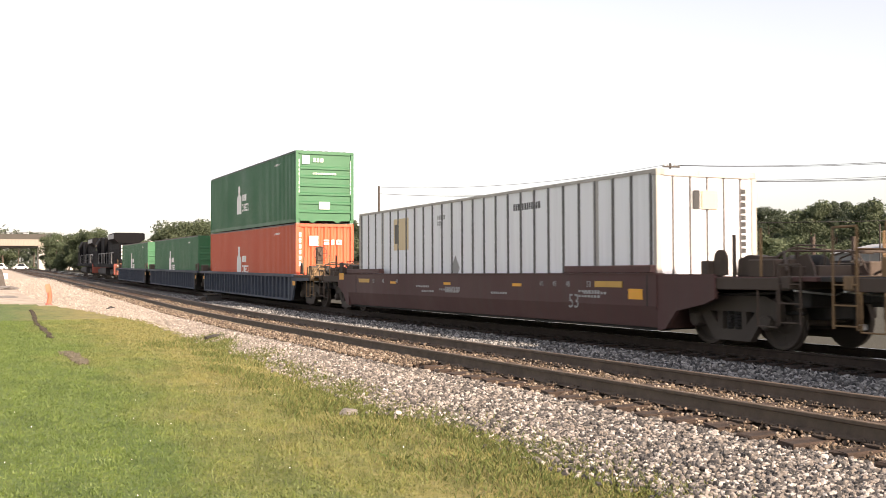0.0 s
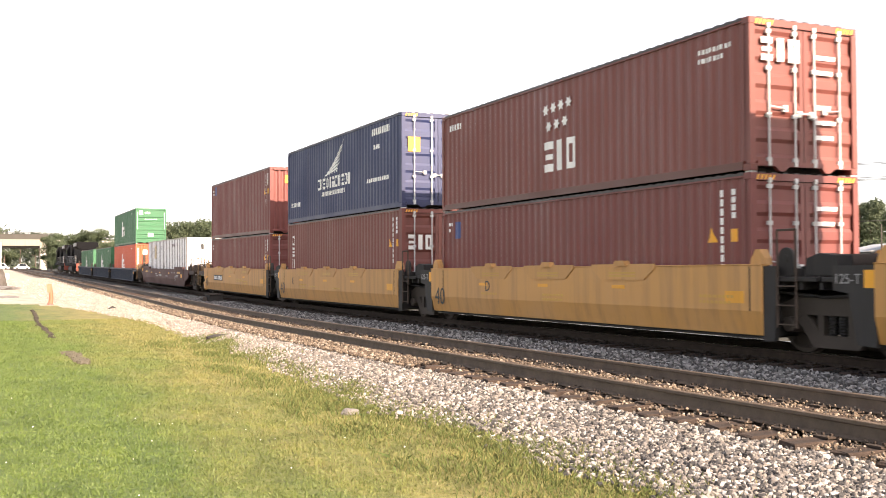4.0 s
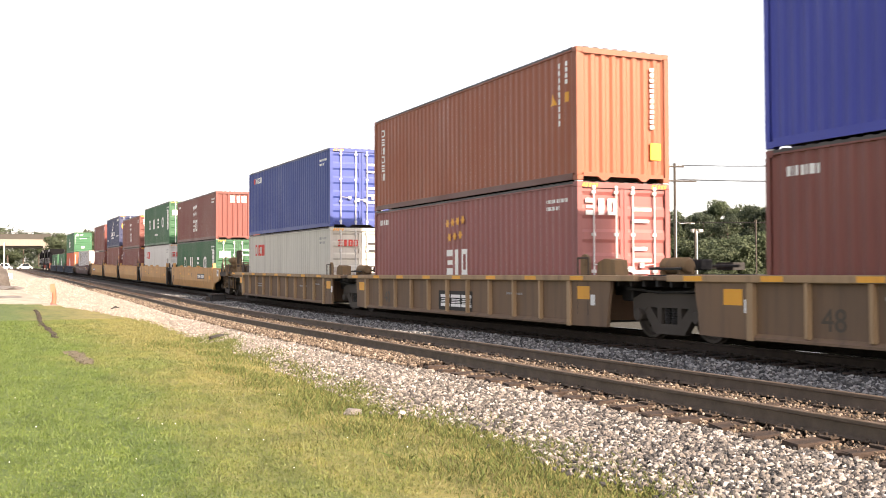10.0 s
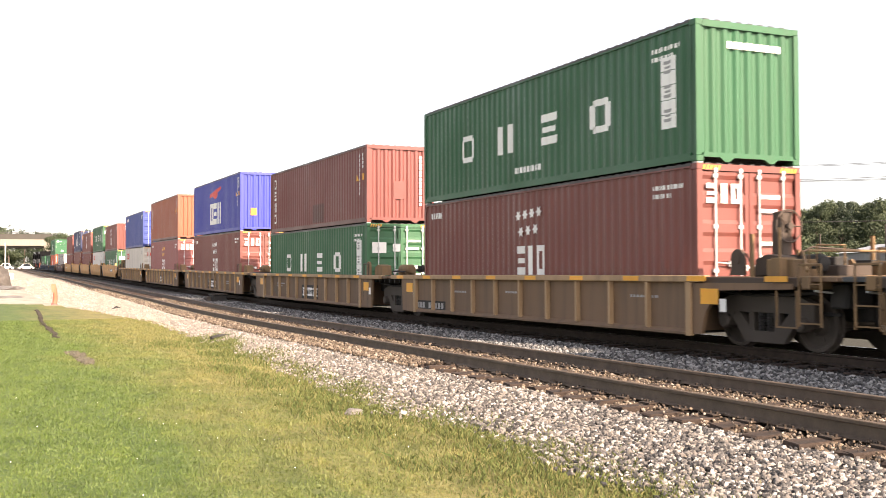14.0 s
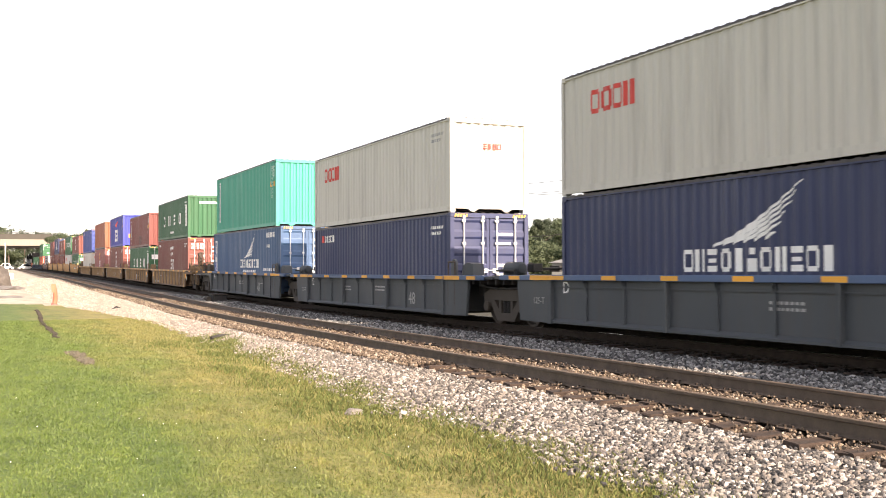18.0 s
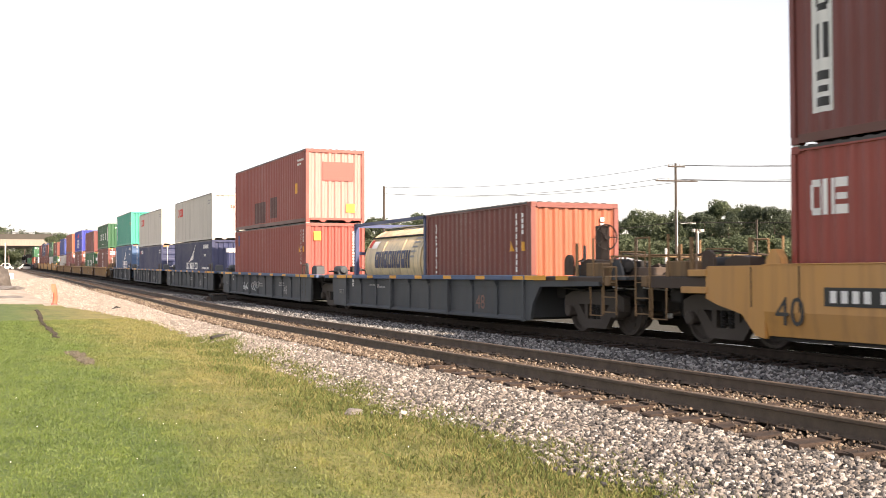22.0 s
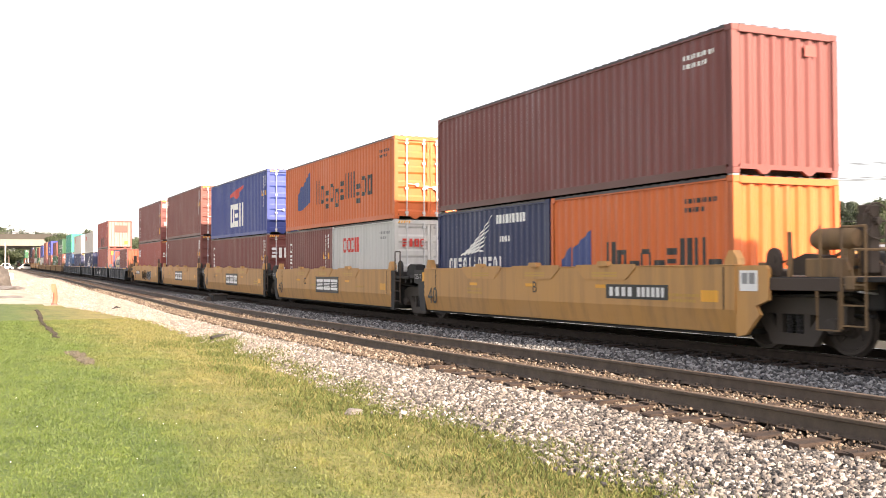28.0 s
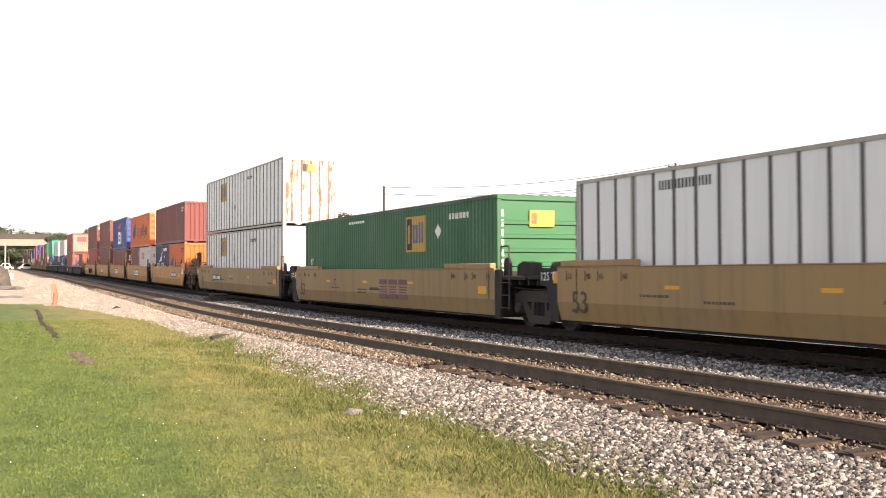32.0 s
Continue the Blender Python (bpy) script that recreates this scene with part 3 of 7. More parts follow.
def sheet(mb, prof, z0, z1, thick, flip=False, axis="x"):
    """A folded sheet of steel standing upright along a profile."""
    n = len(prof)
    vs = []
    for y, x in prof:
        for z in (z0, z1):
            vs += [(x, y, z), (x + thick, y, z)] if axis == "x" else [(y, x, z), (y, x + thick, z)]
    fs = []
    for i in range(n - 1):
        a, b = 4 * i, 4 * i + 4
        fs += [(a, b, b + 2, a + 2), (a + 1, a + 3, b + 3, b + 1), (a + 2, b + 2, b + 3, a + 3), (a, a + 1, b + 1, b)]
    mb.add(vs, fs)


class Box:
    """Shape of one kind of container: its folds, so that paint can follow them."""

    def __init__(self, L, H, style):
        self.L, self.H, self.style = L, H, style
        self.out = -W / 2 + (0.018 if style != "post" else 0.022)
        if style == "post":
            self.prof = [(-L / 2 + 0.1, self.out), (L / 2 - 0.1, self.out)]
        else:
            self.prof = wave(L, 0.278 if style == "corr" else 0.20, 0.029 if style == "corr" else 0.02, self.out)

    def x_at(self, y):
        ys, xs = zip(*self.prof)
        return float(np.interp(y, ys, xs))

    def patch(self, mb, poly_bottom, poly_top, lift=0.005):
        """Paint between two edges, each a list of (y, z), laid on the folds."""
        (ya, za), (yb, zb) = poly_bottom
        (_, zc), (_, zd) = poly_top
        ys = sorted({ya, yb} | {y for y, _ in self.prof if min(ya, yb) < y < max(ya, yb)})
        vs, fs = [], []
        for y in ys:
            u = (y - ya) / (yb - ya)
            x = self.x_at(y) - lift
            vs += [(x, y, za + (zb - za) * u), (x, y, zc + (zd - zc) * u)]
        for i in range(len(ys) - 1):
            fs.append((2 * i, 2 * i + 2, 2 * i + 3, 2 * i + 1))
        mb.add(vs, fs)


def container(name, label, L, H, mat, style="corr", end="plain", frame_mat=None, category="shipping container", end_mat=None):
    """Steel box on its own feet: frame, castings, walls, roof, and doors or a front wall at the end that trails."""
    ob = thing(name, label, category, "containers on the train")
    fm = frame_mat or (WHITERAIL if style == "post" else mat)
    bx = Box(L, H, style)
    em = end_mat or mat

    def frame_(mb):
        for x in (-1, 1):
            xo = x * W / 2
            for y in (-1, 1):
                yo = y * L / 2
                mb.box(min(xo, xo - x * 0.12), max(xo, xo - x * 0.12), min(yo, yo - y * 0.10), max(yo, yo - y * 0.10), 0.118, H - 0.118)
            mb.box(min(xo, xo - x * 0.06), max(xo, xo - x * 0.06), -L / 2 + 0.178, L / 2 - 0.178, 0.02, 0.11 if style == "post" else 0.165)
            mb.box(min(xo, xo - x * 0.06), max(xo, xo - x * 0.06), -L / 2 + 0.178, L / 2 - 0.178, H - 0.075, H - 0.006)
        for y in (-1, 1):
            yo = y * L / 2
            mb.box(-W / 2 + 0.16, W / 2 - 0.16, min(yo, yo - y * 0.08), max(yo, yo - y * 0.08), 0.085, 0.17)
            for x in (-0.52, 0.52):
                mb.prism([(x - .17, .09), (x - .05, .005), (x + .05, .005), (x + .17, .09)], "y", min(yo, yo - y * 0.08), max(yo, yo - y * 0.08))
            mb.box(-W / 2 + 0.16, W / 2 - 0.16, min(yo, yo - y * 0.08), max(yo, yo - y * 0.08), H - 0.13, H - 0.008)
    part("frame", cached(("frame", L, H, style == "post"), fm, frame_), fm, ob)
    if mat in (MAROON, MAROON2, RUSTBOX, REDBOX, FADED):
        part("bottom_rail", cached(("bottom_rail", L), RAILBROWN, lambda mb: mb.box(-W / 2 - .003, -W / 2 + .02, -L / 2 + .18, L / 2 - .18, .018, .155)), RAILBROWN, ob, "dirt-browned bottom rail")

    # dark strip and dashes along the top: shading under the roof edge, put into colour
    if style != "post":
        def edge(mb):
            n = round((L - .4) / .28)
            for x in (-1, 1):
                a, b = sorted((x * (W / 2 + .003), x * (W / 2 - .02)))
                mb.box(a, b, -L / 2 + .18, L / 2 - .18, H - .045, H - .004)
            for i in range(n):
                y = -L / 2 + .2 + i * (L - .4) / n
                mb.box(-W / 2 + .005, -W / 2 + .05, y, y + .13, H - .01, H + .012)
            for i in range(8):
                x = -W / 2 + .2 + i * (W - .4) / 8
                mb.box(x, x + .11, -L / 2 + .005, -L / 2 + .05, H - .01, H + .012)
        part("top_edge", cached(("top_edge", L, H), TOPDARK, edge), TOPDARK, ob, "top rail and roof edge coloured dark as a line of shade")

    def casting(mb):
        mb.soft(-0.081, 0.081, -0.089, 0.089, 0, 0.118, 0.01)
        mb.box(-0.083, 0.083, -0.03, 0.03, 0.035, 0.085)
    for x in (-1, 1):
        for y in (-1, 1):
            for z in (0, H - 0.118):
                part("corner_casting", cached("corner_casting", fm, casting), fm, ob,
                     at=pose(x * (W / 2 - 0.081), y * (L / 2 - 0.089), z))

    def near(mb):
        if style == "post":
            mb.box(bx.out, bx.out + 0.03, -L / 2 + 0.1, L / 2 - 0.1, 0.16, H - 0.065)
        else:
            sheet(mb, bx.prof, 0.16, H - 0.065, 0.004)

    def far(mb):
        near(mb)
        mb.v = [(-x, y, z) for x, y, z in mb.v]
    part("side_panel", cached(("side_panel", L, H, style), mat, near), mat, ob)
    part("side_panel", cached(("side_panel_far", L, H, style), mat, far), mat, ob)
    if style == "post":
        def post(mb):
            mb.prism([(-0.042, 0), (-0.030, -0.020), (0.030, -0.020), (0.042, 0)], "z", 0.16, H - 0.07)
        n = round((L - 0.4) / 0.62)
        for i in range(n + 1):
            y = -L / 2 + 0.2 + i * (L - 0.4) / n
            part("side_post", cached(("side_post", H), POSTGREY, post), POSTGREY, ob, at=pose(bx.out, y, 0, 0, 0, 90) @ pose(0, 0, 0, 0, 0, 180))
        for y in (-6.0, 6.0):
            mb = MB().soft(-W / 2 + 0.004, -W / 2 + 0.055, y - 0.09, y + 0.09, 0.14, H - 0.02, 0.01)
            part("lifting_post", mb, TANPOST, ob)

    def roof(mb):
        n = round(L / 0.42)
        prof = []
        for i in range(n):
            y = -L / 2 + 0.05 + i * (L - 0.1) / n
            p = (L - 0.1) / n
            prof += [(y, H - 0.012), (y + 0.3 * p, H - 0.012), (y + 0.4 * p, H - 0.03), (y + 0.9 * p, H - 0.03)]
        prof += [(L / 2 - 0.05, H - 0.012), (L / 2 - 0.05, H - 0.05), (-L / 2 + 0.05, H - 0.05)]
        mb.prism(prof, "x", -W / 2 + 0.05, W / 2 - 0.05)
    part("roof", cached(("roof", L, H), mat, roof), mat, ob)

    def floor(mb):
        prof = [(-L / 2 + 0.08, 0.155), (-L / 2 + 0.08, 0.10)]
        for i in range(int(L / 0.6) - 1):
            y = -L / 2 + 0.4 + i * 0.6
            prof += [(y, 0.10), (y, 0.03), (y + 0.06, 0.03), (y + 0.06, 0.10)]
        mb.prism(prof + [(L / 2 - 0.08, 0.10), (L / 2 - 0.08, 0.155)], "x", -W / 2 + 0.06, W / 2 - 0.06)
    part("underframe", cached(("underframe", L), GRIMY, floor), GRIMY, ob)

    def wall(mb, k):
        prof = [(-W / 2 + 0.12, 0)]
        n = 8
        p = (W - 0.24) / n
        for i in range(n):
            u = -W / 2 + 0.12 + i * p
            prof += [(u + 0.3 * p, 0), (u + 0.5 * p, 0.045), (u + 0.8 * p, 0.045), (u + p, 0)]
        sheet(mb, [(u, k * (L / 2 - 0.03 - v)) for u, v in prof], 0.15, H - 0.13, 0.004, axis="y")
    part("front_wall", cached(("front_wall", L, H, 1), mat, lambda mb: wall(mb, 1)), mat, ob)
    if end == "plain":
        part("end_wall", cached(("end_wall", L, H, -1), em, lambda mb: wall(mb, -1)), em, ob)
    elif end == "flat":
        part("end_wall", cached(("flat_wall", L, H), mat, lambda mb: mb.soft(-W / 2 + 0.1, W / 2 - 0.1, -L / 2 + 0.012, -L / 2 + 0.05, 0.15, H - 0.1)), mat, ob)
    elif end == "posts":
        part("end_wall", cached(("post_wall", L, H), em, lambda mb: mb.soft(-W / 2 + 0.1, W / 2 - 0.1, -L / 2 + 0.03, -L / 2 + 0.06, 0.15, H - 0.1)), em, ob)
        for i in range(5):
            x = -0.82 + i * 0.41
            part("end_post", cached(("end_post", L, H), POSTGREY if em is mat else MAROON2, lambda mb: mb.box(-0.022, 0.022, -L / 2 + 0.008, -L / 2 + 0.03, 0.15, H - 0.1)), mat, ob, at=pose(x, 0, 0))
    elif end == "ribs":
        part("end_wall", cached(("rib_wall", L, H), mat, lambda mb: mb.soft(-W / 2 + 0.1, W / 2 - 0.1, -L / 2 + 0.05, -L / 2 + 0.08, 0.15, H - 0.1)), mat, ob)
        for z in (0.45, 0.8, 1.15, 1.5, 1.85, 2.2):
            part("end_rib", cached(("end_rib", L), mat, lambda mb: mb.prism([(-L / 2 + 0.05, -0.07), (-L / 2 + 0.008, -0.04), (-L / 2 + 0.008, 0.04), (-L / 2 + 0.05, 0.07)], "x", -W / 2 + 0.12, W / 2 - 0.12)), mat, ob, at=pose(0, 0, z))
    else:
        doors(ob, L, H, mat)
    ob["box_length"] = L
    return ob, bx


def doors(ob, L, H, mat):
    """Two leaves with pressed panels, locking rods and handles."""
    y0 = -L / 2 + 0.035

    def leaf(mb):
        w = W / 2 - 0.10
        n = 5
        p = (H - 0.16 - 0.14) / n
        prof = [(0.0, 0.16)]
        for i in range(n):
            z = 0.16 + i * p
            prof += [(0, z + 0.16 * p), (0.035, z + 0.30 * p), (0.035, z + 0.72 * p), (0, z + 0.86 * p)]
        prof.append((0, H - 0.14))
        k = len(prof)
        vs = [(x, y0 + d, z) for x in (0.10, w - 0.02) for d, z in prof]
        mb.add(vs, [(i, i + 1, k + i + 1, k + i) for i in range(k - 1)])
        for x in ((0.008, 0.10), (w - 0.02, w + 0.01)):
            mb.box(x[0], x[1], y0 - 0.004, y0 + 0.045, 0.16, H - 0.14)

    def left(mb):
        leaf(mb)
        mb.v = [(-x, y, z) for x, y, z in mb.v]

    def rod(mb):
        mb.tube([(0, 0, 0.10), (0, 0, H - 0.09)], 0.019, 6)
        for z in (0.2, 0.95, 1.75, H - 0.22):
            mb.box(-0.05, 0.05, -0.008, 0.04, z - 0.035, z + 0.035)
        for z in (0.13, H - 0.12):
            mb.box(-0.035, 0.035, -0.02, 0.03, z - 0.04, z + 0.04)

    def handle(mb, s):
        mb.tube([(0, -0.02, 0), (-s * 0.17, -0.035, -0.015), (-s * 0.36, -0.03, -0.03)], 0.013, 5)
        mb.box(min(-s * 0.30, -s * 0.40), max(-s * 0.30, -s * 0.40), -0.02, 0.03, -0.08, 0.03)
    for s, make in ((-1, left), (1, leaf)):
        d = part("door", cached(("door", L, H, s), mat, make), mat, ob, "pressed steel door leaf")
        for x in (0.22, 0.80):
            part("locking_rod", cached(("locking_rod", H), LOCKROD, rod), LOCKROD, d, at=pose(s * x, y0 - 0.03, 0))
            part("door_handle", cached(("door_handle", s), LOCKROD, lambda mb: handle(mb, s)), LOCKROD, d, at=pose(s * x, y0 - 0.03, 1.02 if x < 0.5 else 1.10))


# plain painted shapes, as rectangles (along, along, up, up) in a unit cell
SHAPES = {"solid": [(0, 1, 0, 1)],
          "ring": [(0, .22, .14, .86), (.78, 1, .14, .86), (.12, .88, 0, .2), (.12, .88, .8, 1)],
          "heavy": [(0, .36, 0, 1), (.64, 1, 0, 1), (.36, .64, .80, 1), (.36, .64, 0, .20)],
          "twin": [(0, .36, 0, 1), (.64, 1, 0, 1)],
          "slats": [(0, 1, .74, 1), (.08, .92, .40, .58), (0, 1, 0, .26)],
          "bar": [(.2, .8, 0, 1)],
          "short": [(.1, .9, 0, .55), (.3, .7, .72, 1)]}
MIXED = ("ring", "twin", "slats", "ring", "bar", "short")


def shape(mb, bx, a, z, w, h, kind, lift=0.005):
    """One plain shape painted on the near side; a is its front edge."""
    for p, q, r, t in SHAPES[kind]:
        bx.patch(mb, [(a - q * w, z + r * h), (a - p * w, z + r * h)], [(a - q * w, z + t * h), (a - p * w, z + t * h)], lift)


def blocks(ob, bx, u, z, w, h, count, mat, gap=0.35, name="lettering_block", kinds=None, lift=0.005):
    """A row of plain painted shapes on the near side, u metres from the front end."""
    cw = w / (count + gap * (count - 1))
    kinds = kinds or (MIXED if count > 2 else ("solid",))
    for i in range(count):
        mb = MB()
        shape(mb, bx, bx.L / 2 - u - i * cw * (1 + gap), z, cw, h, kinds[i % len(kinds)], lift)
        part(name, mb, mat, ob)


def bars(ob, bx, u, z, w, rows, mat, h=0.085, step=0.16, name="marking_bar", broken=True):
    """Small unreadable writing as short bars."""
    r = random.Random(int(u * 100 + z * 10))
    mb = MB()
    for i in range(rows):
        x = 0.0
        ww = w * (1 if i == 0 else r.uniform(0.4, 0.8))
        while x < ww - 0.05:
            k = r.uniform(0.05, 0.09)
            a = bx.L / 2 - u - x
            bx.patch(mb, [(a - k, z - i * step), (a, z - i * step)], [(a - k, z - i * step + h), (a, z - i * step + h)], 0.004)
            x += k + 0.035
    part(name, mb, mat, ob)


def column(ob, bx, u, z, h, count, mat, w=0.16, gap=0.3, name="marking_block", kinds=("solid",), lift=0.005):
    """Shapes one above another."""
    ch = h / (count + gap * (count - 1))
    mb = MB()
    for i in range(count):
        shape(mb, bx, bx.L / 2 - u, z - (i + 1) * ch - i * gap * ch, w, ch, kinds[i % len(kinds)], lift)
    part(name, mb, mat, ob)


def letter_strip(ob, bx, u, z, w, h, count, ink):
    """White strip down a corner with a column of dark shapes."""
    blocks(ob, bx, u, z, w, h, 1, WHITEMARK, name="corner_stripe")
    column(ob, bx, u + w * .2, z + h * .96, h * .92, count, ink, w * .6, .35, kinds=("ring", "twin", "slats"), lift=.009)


def end_patch(ob, L, x, z, w, h, mat, name="end_marking", d=0.0):
    mb = MB().box(x, x + w, -L / 2 - 0.004 + d, -L / 2 + 0.012 + d, z, z + h)
    return part(name, mb, mat, ob)


def triangle(ob, bx, u, z, s, mat=None):
    a = bx.L / 2 - u
    mb = MB()
    bx.patch(mb, [(a - s, z), (a - s / 2, z)], [(a - s, z + 0.01), (a - s / 2, z + s)])
    bx.patch(mb, [(a - s / 2, z), (a, z)], [(a - s / 2, z + s), (a, z + 0.01)])
    part("warning_triangle", mb, mat or YELLOWMARK, ob)


def star(ob, bx, u, z, r, mat):
    y = bx.L / 2 - u
    pts = [(y + math.cos(a) * k, z + math.sin(a) * k) for i in range(12) for a, k in [(math.pi * i / 6, r if i % 2 == 0 else r * 0.55)]]
    mb = MB().prism(pts, "x", bx.out - 0.006, bx.out + 0.001)
    part("star", mb, mat, ob)


# ---- rolling stock ----
WHEELS = []   # (wheelset, place of its axle in its truck, radius)
AXLE_Z = 0.46


def wheelset_mesh():
    def make(mb):
        for s in (-1, 1):
            a = s * 0.685
            mb.lathe([(a, 0.12), (a, 0.40), (a, 0.485), (a + s * 0.03, 0.485), (a + s * 0.035, 0.462), (a + s * 0.13, 0.455), (a + s * 0.135, 0.40),
                      (a + s * 0.07, 0.36), (a + s * 0.06, 0.20), (a + s * 0.13, 0.15), (a + s * 0.13, 0.10)], 28)
            for k in range(4):     # lugs on the plate, so that the turning shows
                t = math.pi * k / 2
                mb.box(a + s * 0.06, a + s * 0.085, math.cos(t) * 0.27 - 0.03, math.cos(t) * 0.27 + 0.03, math.sin(t) * 0.27 - 0.03, math.sin(t) * 0.27 + 0.03)
        mb.lathe([(-1.1, 0.08), (1.1, 0.08)], 12)
    return cached("wheelset", WHEELMAT, make, True)


WHEELMAT = TRUCKMAT


def truck(parent, y, mat=None):
    """Two-axle truck: bolster, cast side frames, springs, bearings, two wheelsets."""
    mat = mat or TRUCKMAT
    t = part("truck", cached("truck", GRIMY, lambda mb: mb.soft(-0.98, 0.98, -0.2, 0.2, 0.48, 0.74, 0.03)), GRIMY, parent, at=pose(0, y, 0))

    def side(mb):
        mb.prism([(-1.13, .78), (-1.13, .50), (-.84, .48), (-.66, .62), (.66, .62), (.84, .48), (1.13, .50), (1.13, .78), (.82, .89), (-.82, .89)], "x", -.075, .075)
        mb.prism([(-.86, .64), (-.60, .64), (-.28, .31), (.28, .31), (.60, .64), (.86, .64), (.45, .12), (-.45, .12)], "x", -.065, .065)
        for s in (-1, 1):
            mb.box(-.06, .06, s * .30 - .06, s * .30 + .06, .26, .72)
    for s in (-1, 1):
        f = part("side_frame", cached("side_frame", mat, side), mat, t, at=pose(s * 1.02, 0, 0))
        for d in (-0.1, 0.1):
            part("spring_nest", cached("spring_nest", GRIMY, lambda mb: mb.lathe([(z, r) for k in range(8) for z, r in ((.30 + k * .045, .07), (.32 + k * .045, .055))], 10, "z")), GRIMY, t, at=pose(s * 1.02, d, 0))
        for d in (-0.89, 0.89):
            part("bearing", cached("bearing", mat, lambda mb: mb.lathe([(-.10, .13), (.10, .13), (.13, .10), (.13, .05)], 12)), mat, t, at=pose(s * 1.06, d, AXLE_Z) @ pose(0, 0, 0, 0, 0, 0 if s > 0 else 180))
    for d in (-0.89, 0.89):
        w = part("wheelset", wheelset_mesh(), WHEELMAT, t, "steel wheels on an axle", at=pose(0, d, AXLE_Z))
        WHEELS.append((w, d, AXLE_Z))
    return t


def rigging(parent, y):
    """Sill, brake beams, rods and cross bearers over and between the wheels."""
    def put(name, make, dy=0.0):
        part(name, cached(("rig_" + name), GRIMY, make), GRIMY, parent, at=pose(0, y + dy, 0))
    put("draft_sill", lambda mb: mb.soft(-.42, .42, -1.5, 1.5, .50, .82, .03))
    for d in (-.56, .56):
        put("brake_beam", lambda mb: mb.box(-.95, .95, -.06, .06, .30, .46), d)
    put("brake_rod", lambda mb: mb.tube([(-.8, -1.4, .62), (-.8, 1.4, .62)], .035, 5))
    put("train_pipe", lambda mb: mb.tube([(-1.2, 1.2, .98), (-1.1, .2, .90), (-1.2, -1.3, .96)], .025, 5))
    for d in (-1.55, 1.45):
        put("valve_box", lambda mb: mb.soft(-1.02, -.48, -.18, .18, .72, 1.10, .03), d)
    for k in range(-3, 4):
        put("cross_bearer", lambda mb: mb.box(-1.36, 1.36, -.03, .03, 1.02, 1.13), k * .42)


def ladder(parent, x, y, z0, z1, mat, w=0.42, top=0.0):
    def make(mb):
        for s in (-1, 1):
            mb.tube([(0, s * w / 2, z0), (0, s * w / 2, z1 + top)], 0.02, 5)
        k = z0 + 0.05
        while k < z1:
            mb.tube([(0, -w / 2, k), (0, w / 2, k)], 0.014, 5)
            k += 0.30
        if top:
            mb.tube([(0, -w / 2, z1 + top), (0, w / 2, z1 + top)], 0.02, 5)
    return part("ladder", cached(("ladder", z0, z1, w, top), mat, make), mat, parent, at=pose(x, y, 0))


def brake_wheel(parent, y, mat, x=-0.75):
    def make(mb):
        n = 20
        mb.tube([(math.cos(2 * math.pi * k / n) * .27, 0, math.sin(2 * math.pi * k / n) * .27) for k in range(n + 1)], 0.016, 5)
        for k in range(5):
            a = 2 * math.pi * k / 5
            mb.tube([(0, 0, 0), (math.cos(a) * .27, 0, math.sin(a) * .27)], 0.012, 4)
        mb.lathe([(-.05, .06), (.03, .06)], 10, "y")
    w = part("brake_wheel", cached("brake_wheel", mat, make), mat, parent, "hand brake wheel", at=pose(x, y, 2.05))
    part("brake_stand", cached("brake_stand", mat, lambda mb: mb.soft(-.12, .12, .04, .26, -.78, .25, .02).box(-.05, .05, .26, .34, -.5, .1)), mat, parent, at=pose(x, y, 2.05))
    return w


def deck_gear(parent, y, sgn, mat, full):
    """Pipes, tank and valve on an end platform."""
    def tank(mb):
        mb.lathe([(-.42, .05), (-.40, .12), (-.34, .16), (.34, .16), (.40, .12), (.42, .05)], 14, "y")
        mb.box(-.18, .18, -.30, -.24, -.20, 0).box(-.18, .18, .24, .30, -.20, 0)
    part("air_reservoir", cached("air_reservoir", mat, tank, True), mat, parent, at=pose(-0.62 if full else -0.2, y, 1.42))

    def pipes(mb):
        mb.tube([(-.9, -.5, 0), (-.9, .5, 0), (-.4, .6, .04), (.9, .6, .02)], .025, 5)
        mb.soft(-.25, .05, -.25, .05, -.03, .18, .02)
        mb.tube([(.4, -.6, .05), (.4, .4, .05), (.1, .5, .2)], .03, 5)
        mb.box(.5, .8, -.3, .2, -.03, .12)
    part("brake_piping", cached("brake_piping", GRIMY, pipes), GRIMY, parent, at=pose(0, y, 1.36))


def lock_stand(parent, y, mat):
    """Bracket plate with a round hole beside a stiffened box."""
    def stand(mb):
        n = 14
        out = [(-.16, 0), (.16, 0), (.16, .28)] + [(.16 * math.cos(a), .28 + .16 * math.sin(a)) for a in [math.pi * k / 8 for k in range(1, 8)]] + [(-.16, .28)]
        mb.prism(out, "x", -.03, .03)
        k = len(mb.v)
        mb.lathe([(-.045, .07), (.045, .07)], n)
        mb.v[k:] = [(x, y_, z + .26) for x, y_, z in mb.v[k:]]
    part("lock_bracket", cached("lock_bracket", mat, stand), mat, parent, at=pose(-1.30, y, 1.24))
    part("gear_case", cached("gear_case", mat, lambda mb: mb.prism([(-.34, 0), (.34, 0), (.30, .26), (.05, .34), (-.30, .30)], "x", -.16, .16)), mat, parent, at=pose(-1.05, y - .62, 1.24))


